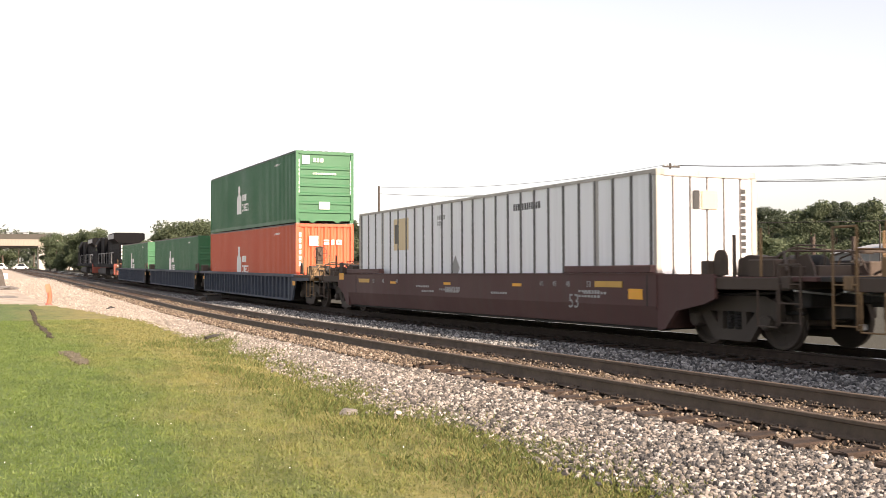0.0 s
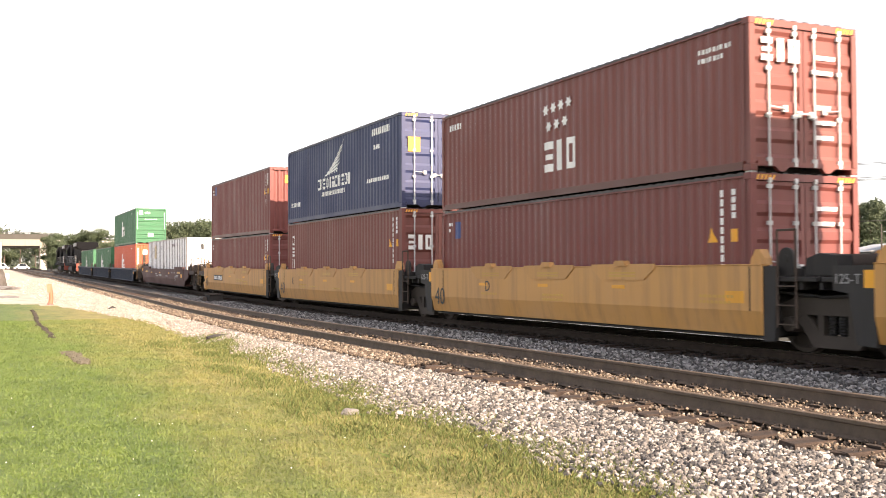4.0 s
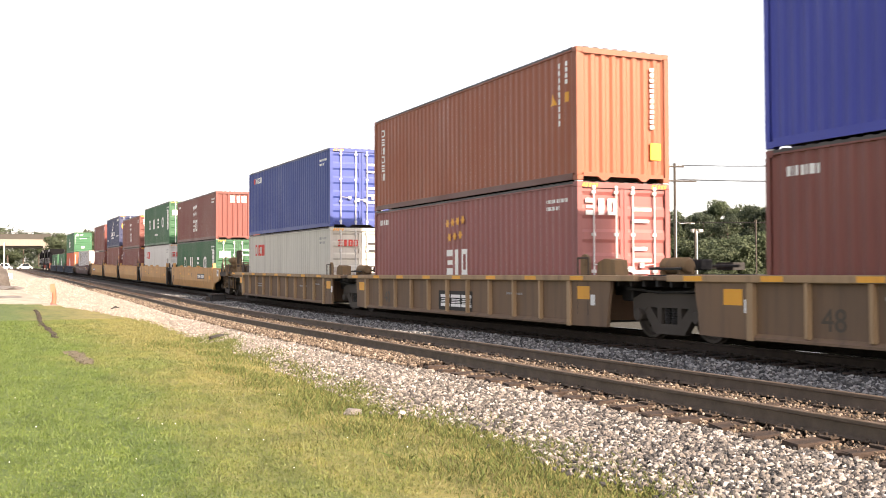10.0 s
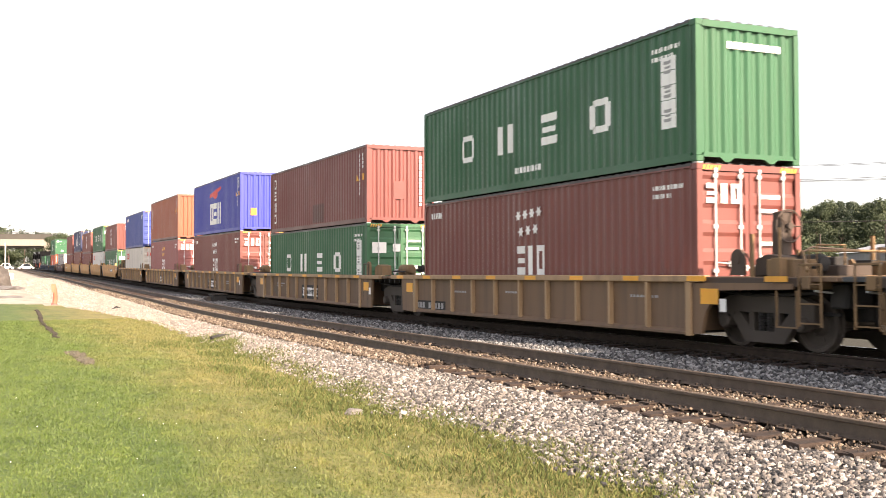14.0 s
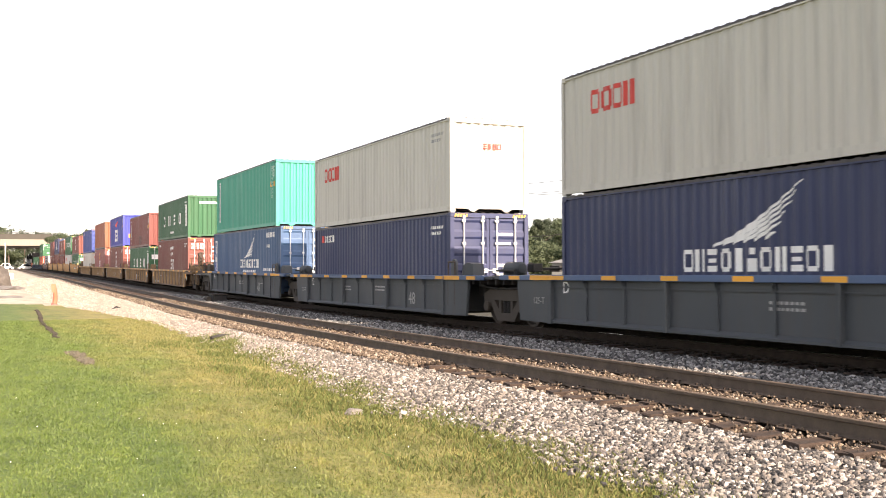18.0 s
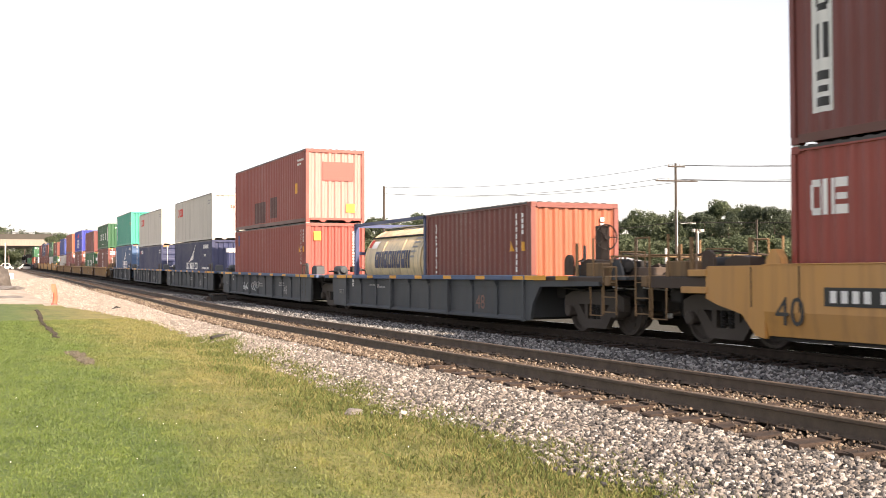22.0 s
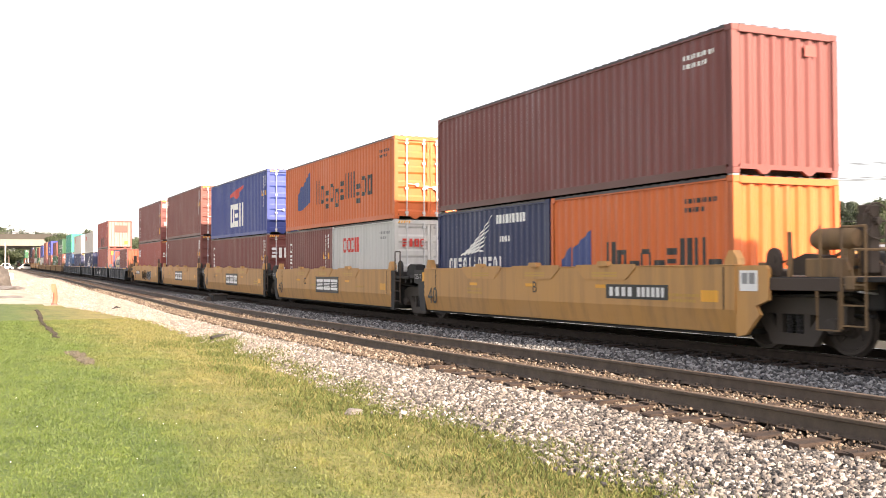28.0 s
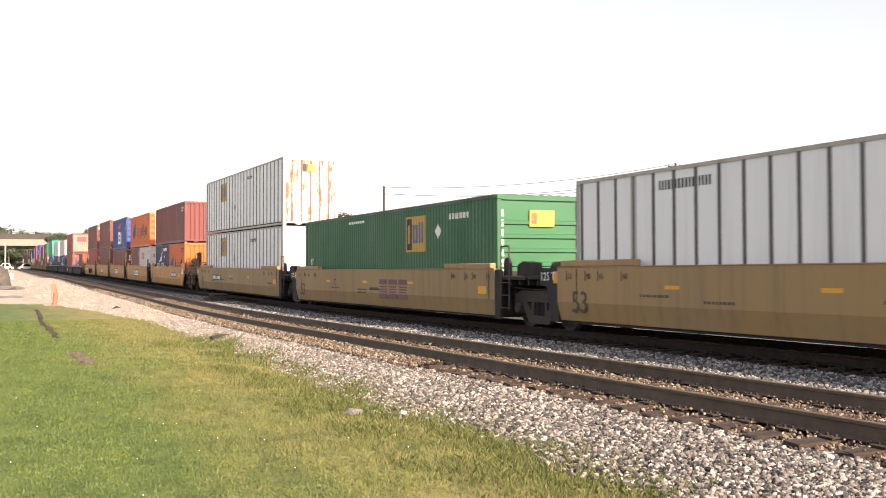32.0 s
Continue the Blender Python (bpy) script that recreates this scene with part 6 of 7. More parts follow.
def tank_container(s_front):
    """Cylindrical tank in a 20-foot frame."""
    L, H = F20, STD
    ob = thing("tank_container", "yellow cylindrical tank in a blue steel frame", "tank container", "containers on the train")

    def frm(mb):
        for x in (-1, 1):
            for y in (-1, 1):
                mb.box(min(x * 1.219, x * 1.08), max(x * 1.219, x * 1.08), min(y * L / 2, y * (L / 2 - .14)), max(y * L / 2, y * (L / 2 - .14)), 0, H)
                mb.prism([(y * (L / 2 - .02), H - .95), (y * (L / 2 - .12), H - .95), (y * (L / 2 - .12), H - 1.05), (y * (L / 2 - .02), H - 1.05)], "x", -1.1, 1.1)
            mb.box(min(x * 1.219, x * 1.12), max(x * 1.219, x * 1.12), -L / 2, L / 2, H - .10, H)
            mb.box(min(x * 1.219, x * 1.12), max(x * 1.219, x * 1.12), -L / 2, L / 2, 0.02, .14)
        for y in (-1, 1):
            for z in (.02, H - .12):
                mb.box(-1.2, 1.2, min(y * L / 2, y * (L / 2 - .1)), max(y * L / 2, y * (L / 2 - .1)), z, z + .12)
    part("frame", cached("tank_frame", FRAMEBLUE, frm), FRAMEBLUE, ob, "blue square-section frame")
    b = part("tank", cached("tank", TANKSKIN, lambda mb: mb.lathe([(-2.82, .1), (-2.80, .5), (-2.68, .82), (-2.45, 1.02), (-2.2, 1.09), (2.2, 1.09), (2.45, 1.02), (2.68, .82), (2.80, .5), (2.82, .1)], 40, "y"), True), TANKSKIN, ob,
             "insulated tank barrel with streaks", at=pose(0, 0, 1.28))
    for y in (-2.3, -.8, .8, 2.3):
        part("cladding_band", cached("cladding_band", TANKSKIN, lambda mb: mb.lathe([(-.03, 1.075), (-.03, 1.10), (.03, 1.10), (.03, 1.075)], 40, "y")), TANKSKIN, ob, at=pose(0, y, 1.28))
    part("side_rail", MB().tube([(-.78, -2.3, 2.08), (-.78, 2.3, 2.08)], .03, 6), GRIMY, ob, "dark seam rail")
    part("walkway", MB().box(-.25, .25, -2.6, 2.6, 2.42, 2.45), LOCKROD, ob, "grated walkway on top")
    for y in (-2.1, 2.1):
        part("saddle", MB().prism([(-1.05, .06), (1.05, .06), (1.0, .6), (.5, .35), (-.5, .35), (-1.0, .6)], "y", y - .1, y + .1), BLUE2, ob)

    def curved(y0, y1, a0, a1, name, mat):
        mb = MB()
        n = 6
        vs = []
        for i in range(n + 1):
            a = radians(a0 + (a1 - a0) * i / n)
            for y in (y0, y1):
                vs.append((-math.cos(a) * 1.106, y, 1.28 + math.sin(a) * 1.106))
        mb.add(vs, [(2 * i, 2 * i + 1, 2 * i + 3, 2 * i + 2) for i in range(n)])
        part(name, mb, mat, ob)
    for i in range(8):
        y = 1.35 - i * .37
        if i % 3 == 1:
            for d in (0, .19):
                curved(y - d, y - d - .12, -10, 18, "lettering_block", NAVY)
        else:
            for p, q, a0, a1 in ((0, .10, -10, 18), (.21, .31, -10, 18), (.10, .21, 13, 18), (.10, .21, -10, -4 if i % 2 else 4)):
                curved(y - p, y - q, a0, a1, "lettering_block", NAVY)
    curved(2.2, 1.95, 26, 42, "red_placard", REDMARK)
    curved(1.9, 1.4, 24, 38, "white_label", WHITEMARK)
    for i in range(5):
        curved(-1.6, -2.1 + .05 * i, 38 - i * 8, 41 - i * 8, "marking_bar", GREYMARK)
    roll(ob, s_front - L / 2, LOAD)


tank_container(G1[4])
# one paint in two colours: the brighter end_mat holds the sunlight on the end
load(G1[4] - F20 - .08, LOAD, "short maroon container with white corner blocks, its end coloured brighter as sunlit", F20, STD, MAROON2, lambda o, b: down_word(o, b, 6, None, b.H - .3, 1.9, .15), after=end_column(.72, 10, WHITEMARK), end_mat=RUSTBOX)

# second yellow set
Y2 = [-254.6, -269.75, -284.95, -300.2, -315.65]
J4 = [-250.4, -268.27, -283.45, -298.67, -314.02, -331.2]
for i, s in enumerate(Y2):
    well_unit(s, F40, J4[i], J4[i + 1], "smooth", YEL, i == 0, i == 4, LAB_YEL,
              {"size": "40", "gross": i > 0, "letter": "AEDCB"[i], "letter_at": (-.2, .5, .62, .4, .05)[i], "small": 2,
               **({"plate": 5.15, "tags": (1.6, 4.9, GREYMARK)} if i == 0 else {}), **({"plate": -2.65} if i == 4 else {}), **({"logo": 1.05} if i in (1, 2, 3) else {})})
stack(Y2[0], box("tall red container with white end blocks", REDBOX, lambda o, b: (blocks(o, b, .4, b.H - 1.1, .72, .55, 3, WHITEMARK, .1), column(o, b, b.L - .9, b.H - .3, 1.6, 10, WHITEMARK, .09)), HC, end="doors", after=end_word(3, WHITEMARK, -1.05, 1.75, .5, .3)),
      box("tall dark maroon container with a white letter strip", MAROON, lambda o, b: (letter_strip(o, b, .45, .45, .42, 2.2, 3, BLACKMARK), tall_text(o, b), blocks(o, b, 11.4, .48, .36, .40, 1, YELLOWMARK, name="sticker")), HC, end="doors",
          after=both(sticker_end(-1.08, 2.35, .6, .3, WHITEMARK), sticker_end(-1.0, 1.05, .2, .3, GREYMARK), sticker_end(-.35, .95, .3, .3, WHITEMARK))))
stack(Y2[1], box("tall maroon container with white rods on its doors", MAROON2, plain_marks, HC, end="doors", after=sticker_end(-.55, 1.7, .36, .3, REDMARK)), box("tall brownish maroon container with stencilled rows", MAROON2, plain_marks, HC, end="doors"))
stack(Y2[2], box("maroon container with three white blocks down its corner", MAROON, lambda o, b: down_word(o, b, 3, None, b.H - .45, 1.6, .32), STD, end="doors", after=end_word(3, WHITEMARK, -1.0, 1.55, .85, .45)),
      box("tall royal blue container with a red bird and white blocks", BLUE, eagle, HC, end="doors"))
load(Y2[3], LOAD, "short maroon container under an orange one", F20, STD, MAROON, lambda o, b: down_word(o, b, 3, None, b.H - .5, 1.3, .3))
load(Y2[3] - F20 - .08, LOAD, "short pale grey container with red rounded blocks", F20, STD, PALE, red_rounds, end="doors", after=end_word(4, REDMARK, -.95, 1.75, .8, .25))
load(Y2[3], LOAD + STD + .03, "bright orange container with a long dark blue word", F40, STD, ORANGE, long_word, end="doors", upper=True)
load(Y2[4], LOAD, "short navy container with white slanted bars", F20, STD, NAVY, lambda o, b: winged(o, b, .7, .95, .85))
load(Y2[4] - F20 - .08, LOAD, "short bright orange container with a dark blue word", F20, STD, ORANGE, lambda o, b: long_word(o, b, .72, 2.15, 9))
load(Y2[4], LOAD + STD + .03, "maroon container with a pink sunlit end", F40, STD, MAROON, small_text, after=sticker_end(.45, 2.15, .28, .2, REDBOX), upper=True)

# yellow 53-foot set
Z1 = [-334.8, -354.25, -374.05]
J5 = [-331.2, -352.6, -372.2, -393.2]
for i, s in enumerate(Z1):
    u = well_unit(s, F53, J5[i], J5[i + 1], "stepped", OLV, i == 0, i == 2, "dusty olive-yellow well car with slab sides and raised ends",
                  {"size": "53", "gross": i > 0, "letter": "ACB"[i], "letter_at": (.35, .45, -.3)[i], "small": 5, "rulers": 1, **({"plate": 4.9} if i == 0 else {}), **({"purple": -.65} if i == 1 else {})})
    for y in (6.9, -6.9):
        part("raised_ledge", MB().soft(-1.52, -1.36, y - 1.35, y + 1.35, 1.42, 1.55, .015), OLIVECAR, u)


stack(Z1[0], box("white plate-sided domestic container with a clean sunlit end", WHITEBOX, lambda o, b: (plus_sign(o, b, 3.75, 1.66, 1.5, .98), bars(o, b, 10.2, b.H - .6, 1.3, 1, BLACKMARK, h=.16), diamond(o, b, 6.8, 1.5, .45, GREYMARK)), HC, F53, "flat", "post",
                 both(end_word(1, BLACKMARK, -.05, 2.05, .22, .36), end_word(1, OCHREMARK, .18, 2.05, .5, .36), end_column(1.0, 4, BLACKMARK, .7, .07))),
      box("white plate-sided domestic container with a rust-stained end", WHITEBOX, lambda o, b: (plus_sign(o, b, 3.75, 1.62, 1.4, .95), bars(o, b, 9.7, b.H - .5, 1.0, 1, BLACKMARK, h=.14), diamond(o, b, 6.9, 1.2, .4, GREYMARK)), HC, F53, "posts", "post",
          both(end_word(1, BLACKMARK, -.35, 2.3, .2, .32), end_word(1, OCHREMARK, -.14, 2.3, .45, .32)), WHITERUST))
stack(Z1[1], box("green domestic container with an ochre square sign", GREEN2, lambda o, b: (plus_sign(o, b, 10.2, 1.55, 1.45, 1.05), diamond(o, b, 12.35, 2.1, .36, WHITEMARK), bars(o, b, 5.0, b.H - .3, 1.6, 1, WHITEMARK), bars(o, b, b.L - 2.9, b.H - .5, 1.2, 1, WHITEMARK, h=.16), numbers("length_mark", "53'", .24, WHITEMARK, o, on_side(-1.225, b.L / 2 - .7, 1.24))), HC, F53, "ribs", "fine",
                 both(end_word(1, OCHREMARK, -.3, 2.1, .9, .42), end_word(1, BLACKMARK, -.25, 2.17, .2, .28), end_column(-1.16, 8, WHITEMARK, 2.0, .12))), None)
stack(Z1[2], box("white plate-sided domestic container with grey posts", WHITEBOX, lambda o, b: (bars(o, b, 2.9, b.H - .42, 1.5, 1, BLACKMARK, h=.18), bars(o, b, 8.9, b.H - .55, .6, 1, BLACKMARK, h=.2), diamond(o, b, 8.8, 1.5, .55, GREYMARK)), HC, F53, "posts", "post"), None)


# ---- locomotives ----
def locomotive(s_rear, tail_white):
    """Black six-axle road engine, its tail towards the viewer."""
    L = 22.3
    ob = thing("locomotive", "black diesel locomotive with white stripes on its tail", "locomotive", "locomotives at the head")
    h = L / 2
    part("underframe", MB().soft(-1.52, 1.52, -h + .5, h - .5, 1.25, 1.62, .03), LOCOBLACK, ob)
    part("fuel_tank", MB().prism([(-1.45, 1.2), (-1.45, .6), (-1.2, .42), (1.2, .42), (1.45, .6), (1.45, 1.2)], "y", -2.9, 2.9), GRIMY, ob)
    hood = part("long_hood", MB().prism([(-.88, 1.62), (-.88, 3.95), (-.7, 4.15), (.7, 4.15), (.88, 3.95), (.88, 1.62)], "y", -h + 1.3, 4.9), LOCOBLACK, ob, "long engine hood with doors")
    for i in range(16):
        y = -h + 1.9 + i * .86
        for x in (-.882, .882):
            part("hood_door", cached("hood_door", LOCOBLACK, lambda mb: mb.soft(-.014, .014, -.39, .39, 1.75, 3.4, .006)), LOCOBLACK, hood, at=pose(x, y, 0))
    part("radiator", MB().prism([(-.9, 3.55), (-1.42, 3.95), (-1.42, 4.42), (-1.25, 4.55), (1.25, 4.55), (1.42, 4.42), (1.42, 3.95), (.9, 3.55)], "y", -h + 1.2, -h + 6.6), LOCOBLACK, ob, "flared radiator wings")
    for s in (-1, 1):
        part("radiator_grille", MB().box(min(s * 1.421, s * 1.44), max(s * 1.421, s * 1.44), -h + 1.3, -h + 6.4, 3.98, 4.40), ROOFGREY, ob, "pale grille panels")
    part("blower_housing", MB().soft(-1.2, 1.2, 1.2, 4.9, 1.62, 4.3, .08), LOCOBLACK, ob)
    part("exhaust_stack", MB().soft(-.4, .4, -1.2, .1, 4.15, 4.5, .05), GRIMY, ob)
    part("dynamic_brake", MB().soft(-.95, .95, -4.2, -1.5, 4.1, 4.45, .05), ROOFGREY, ob)
    cab = part("cab", MB().prism([(-1.5, 1.62), (-1.55, 3.7), (-1.2, 4.4), (1.2, 4.4), (1.55, 3.7), (1.5, 1.62)], "y", 5.2, 7.9), LOCOBLACK, ob, "driver's cab")
    for s in (-1, 1):
        part("cab_window", MB().box(min(s * 1.535, s * 1.565), max(s * 1.535, s * 1.565), 5.7, 7.3, 3.0, 3.6), GLASS, cab, "dark side window")
    part("nose", MB().prism([(-1.2, 1.62), (-1.2, 2.9), (-.9, 3.2), (.9, 3.2), (1.2, 2.9), (1.2, 1.62)], "y", 7.9, 9.9), LOCOBLACK, ob)
    for s in (-1, 1):
        mb = MB().tube([(s * 1.48, -h + .7, 2.65), (s * 1.48, 5.0, 2.65)], .022, 5)
        y = -h + .7
        while y < 5:
            mb.tube([(s * 1.48, y, 1.6), (s * 1.48, y, 2.65)], .018, 4)
            y += 1.7
        part("handrail", mb, LOCOBLACK if s > 0 else ROOFGREY, ob)
        ladder(ob, s * 1.5, -h + .75, .45, 1.5, LOCOBLACK, .5, 1.1)
    if tail_white:
        for i in range(4):
            part("tail_stripe", MB().box(-.72, .72, -h + 1.27, -h + 1.297, 2.05 + i * .36, 2.29 + i * .36), WHITEMARK, ob, "white stripe on the tail")
        part("tail_stripe", MB().box(-1.2, 1.2, -h + .40, -h + .415, 1.3, 1.5), WHITEMARK, ob, "white stripe on the tail")
    part("end_sill", MB().soft(-1.5, 1.5, -h + .42, -h + .55, .55, 1.6, .02), paint("red_brown_sill", (.22, .05, .03)), ob)
    for y in (-6.3, 6.3):
        t = part("truck", cached("loco_truck", GRIMY, lambda mb: mb.soft(-1.0, 1.0, -2.0, 2.0, .55, 1.1, .05)), GRIMY, ob, at=pose(0, y, 0))
        for s in (-1, 1):
            part("side_frame", cached("loco_frame", GRIMY, lambda mb: mb.prism([(-2.3, .75), (-1.9, .45), (-1.4, .7), (-.5, .42), (0, .66), (.5, .42), (1.4, .7), (1.9, .45), (2.3, .75), (2.2, 1.02), (-2.2, 1.02)], "x", -.08, .08)), GRIMY, t, at=pose(s * 1.08, 0, 0))
        for d in (-1.85, 0, 1.85):
            w = part("wheelset", wheelset_mesh(), WHEELMAT, t, at=pose(0, d, AXLE_Z))
            WHEELS.append((w, d, AXLE_Z))
    roll(ob, s_rear + h)


GLASS, gn, gl, gb = material("dark_cab_glass", 0.08)
gb.inputs["Base Color"].default_value = (0.02, 0.025, 0.03, 1)
locomotive(98.6, True)
locomotive(121.4, False)


# ---- surroundings ----
def leaf_material(name, a, b_):
    m, n, l, b = material(name, 0.75)
    g = n.new("ShaderNodeNewGeometry")
    oi = n.new("ShaderNodeObjectInfo")
    c1 = ramp(n, l, g.outputs["Random Per Island"], [(0.0, scaled(a, .6)), (0.5, a), (1.0, b_)])
    hv = n.new("ShaderNodeHueSaturation")
    v = n.new("ShaderNodeMapRange")
    v.inputs[3].default_value, v.inputs[4].default_value = 0.75, 1.2
    l.new(oi.outputs["Random"], v.inputs[0])
    l.new(v.outputs[0], hv.inputs["Value"])
    l.new(c1, hv.inputs["Color"])
    l.new(hv.outputs[0], b.inputs["Base Color"])
    # light shines through the leaves
    tr = n.new("ShaderNodeBsdfTranslucent")
    l.new(hv.outputs[0], tr.inputs[0])
    ms = n.new("ShaderNodeMixShader")
    ms.inputs[0].default_value = 0.45
    out = [k for k in n if k.type == "OUTPUT_MATERIAL"][0]
    l.new(b.outputs[0], ms.inputs[1])
    l.new(tr.outputs[0], ms.inputs[2])
    l.new(ms.outputs[0], out.inputs[0])
    return m


# greens lightened and greyed: the haze of distance is put into the leaf colour
LEAF = leaf_material("tree_leaves", (0.082, 0.110, 0.058), (0.125, 0.150, 0.082))
LEAF2 = leaf_material("pine_needles", (0.060, 0.082, 0.052), (0.090, 0.112, 0.068))
BARK = rough_mat("bark", [(0.3, (0.06, 0.045, 0.035)), (0.7, (0.14, 0.11, 0.085))], 6, 0.9, 20, 1, 0.03, (3, 3, 0.4))


def crown_mesh(seed, r, h, count, leaf, mat, base=0.15):
    """Clumps of small leaf plates with gaps, in an uneven outline."""
    g = np.random.default_rng(seed)
    lobes = []
    for i in range(24):
        a, z = g.uniform(0, 6.28), g.uniform(base, .95)
        k = r * (1.05 - .75 * abs(z - .42) ** 1.2) * g.uniform(.45, .95)
        lobes.append((math.cos(a) * k * .8, math.sin(a) * k * .8, z * h, r * g.uniform(.18, .42)))
    lobes = np.array(lobes)
    pick = g.integers(0, len(lobes), count)
    d = g.normal(size=(count, 3))
    d /= np.linalg.norm(d, axis=1)[:, None]
    c = lobes[pick, :3] + d * (lobes[pick, 3] * g.uniform(.55, 1.05, count))[:, None] * (1, 1, .8)
    u = g.normal(size=(count, 3))
    u /= np.linalg.norm(u, axis=1)[:, None]
    w = np.cross(u, d + .3 * g.normal(size=(count, 3)))
    w /= np.linalg.norm(w, axis=1)[:, None] + 1e-6
    s = (leaf * g.uniform(.6, 1.4, count))[:, None]
    v = np.stack([c - u * s, c + w * s * .6, c + u * s, c - w * s * .6], 1).reshape(-1, 3)
    me = bpy.data.meshes.new("crown")
    me.from_pydata(v.tolist(), [], np.arange(4 * count).reshape(-1, 4).tolist())
    me.materials.append(mat)
    return me


def trunk_mesh(seed, h, r):
    g = random.Random(seed)
    mb = MB()
    mb.tube([(0, 0, -.5), (.05, 0, h * .25), (.12 * g.uniform(-1, 1), .1, h * .5), (.2 * g.uniform(-1, 1), .1, h * .85)], [r, r * .8, r * .55, r * .15], 8)
    for i in range(6):
        a, z = g.uniform(0, 6.28), h * g.uniform(.25, .7)
        k = h * g.uniform(.15, .28)
        mb.tube([(0, 0, z), (math.cos(a) * k * .5, math.sin(a) * k * .5, z + k * .35), (math.cos(a) * k, math.sin(a) * k, z + k * .6)], [r * .35, r * .22, r * .06], 5)
    return mb.mesh("trunk", BARK)


CROWNS = [(crown_mesh(11, 4.6, 10.5, 9500, .19, LEAF), trunk_mesh(1, 10, .28)), (crown_mesh(12, 5.4, 9.5, 10000, .20, LEAF), trunk_mesh(2, 9, .3)),
          (crown_mesh(13, 3.6, 12.0, 8500, .17, LEAF2), trunk_mesh(3, 11.5, .25)), (crown_mesh(14, 4.2, 8.0, 8000, .18, LEAF), trunk_mesh(4, 7.5, .25)),
          (crown_mesh(15, 3.2, 13.5, 8000, .17, LEAF2, .3), trunk_mesh(5, 13, .26))]
BUSH = crown_mesh(16, 2.6, 3.4, 6500, .12, LEAF, .05)


def tree(x, y, k, which, z=-0.5, s=1.0):
    ob = thing("tree", ("broad green deciduous tree in full leaf", "spreading green tree in full leaf", "tall dark pine in the wood", "low round green tree beside the line", "slender dark green pine tree")[which], "tree", "trees along the line")
    part("trunk", CROWNS[which][1], BARK, ob)
    part("crown", CROWNS[which][0], LEAF, ob)
    ob.matrix_world = pose(x, y, z + rise(y)[0], 0, 0, k * 77 % 360) @ Matrix.Diagonal((s, s, s, 1))
    return ob


def at_view(deg, dist):
    """A place by its heading, in degrees right of the track, and its distance."""
    return math.sin(radians(deg)) * dist, math.cos(radians(deg)) * dist


g = random.Random(21)
k = 0
# wood behind the train, nearer towards the south
deg = 13.0
while deg < 62:
    for row in (0, 1, 2):
        dist = 175 + row * 22 + g.uniform(-10, 10) - max(0, deg - 38) * 1.6
        x, y = at_view(deg + g.uniform(-.5, .5), dist)
        want = (0.95 + (0.0487 + (0 if deg < 30 else .012 * min(1, (deg - 30) / 15))) * dist) * g.uniform(.80, 1.04) * (1 + .07 * math.sin(deg * 1.1 + 1))
        w = g.choice((0, 1, 2, 2, 4, 3)) if row < 2 else g.choice((0, 1, 3))
        want *= 1 if row < 2 else .82
        hh = (10.5, 9.5, 12.0, 8.0, 13.5)[w]
        tree(x, y, k, w, 0.9, max(.55, (want - .9) / hh))
        k += 1
    deg += 1.25
# nearer clump beside the line
for deg, dist, w, top in ((9.2, 155, 0, 7.0), (10.3, 150, 1, 7.6), (11.3, 150, 1, 7.8), (12.2, 165, 0, 8.0), (7.6, 185, 3, 5.5), (6.6, 190, 1, 5.5), (8.3, 190, 0, 6.0)):
    x, y = at_view(deg, dist)
    tree(x, y, k, w, -.5, top / (10.5, 9.5, 12.0, 8.0, 13.5)[w])
    k += 1
# bank of green before the bridge, beside the busy track
for i in range(16):
    deg = 3.75 + i * .32 + g.uniform(-.1, .1)
    dist = 292 - i * 6
    x, y = at_view(deg, dist)
    tree(x, y, k, g.choice((0, 1, 3)), -.6, g.uniform(.80, .98) * (1 if i < 8 else .74))
    k += 1
# trees beyond the bridge
for i in range(16):
    deg = -4.5 + i * .75
    x, y = at_view(deg, 430 + g.uniform(-20, 30))
    tree(x, y, k, g.choice((0, 1, 2, 4)), 0, g.uniform(1.0, 1.36))
    k += 1
for i in range(9):
    b_ = at_view(-6 + i * 1.1, 405)
    ob = thing("bush", "low dark green bush beyond the bridge", "bush", "far bushes")
    part("foliage", BUSH, LEAF, ob)
    ob.matrix_world = pose(b_[0], b_[1], -.5, 0, 0, i * 50) @ Matrix.Diagonal((1.5, 1.5, 1.3, 1))

# scrub at the foot of the wood
for i in range(38):
    deg = 14 + i * .95 + g.uniform(-.3, .3)
    b_ = at_view(deg, 150 + g.uniform(-12, 8) - max(0, deg - 38) * 1.2)
    ob = thing("bush", "dense green scrub at the foot of the wood", "bush", "scrub along the wood")
    part("foliage", BUSH, LEAF, ob)
    k = g.uniform(1.1, 1.7)
    ob.matrix_world = pose(b_[0], b_[1], -.4 + rise(b_[1])[0], 0, 0, i * 67) @ Matrix.Diagonal((k * 1.3, k * 1.3, k, 1))

# far wooded skyline, its haze put into greyed greens
SKYWOOD = leaf_material("far_woods", (0.075, 0.095, 0.065), (0.11, 0.13, 0.085))


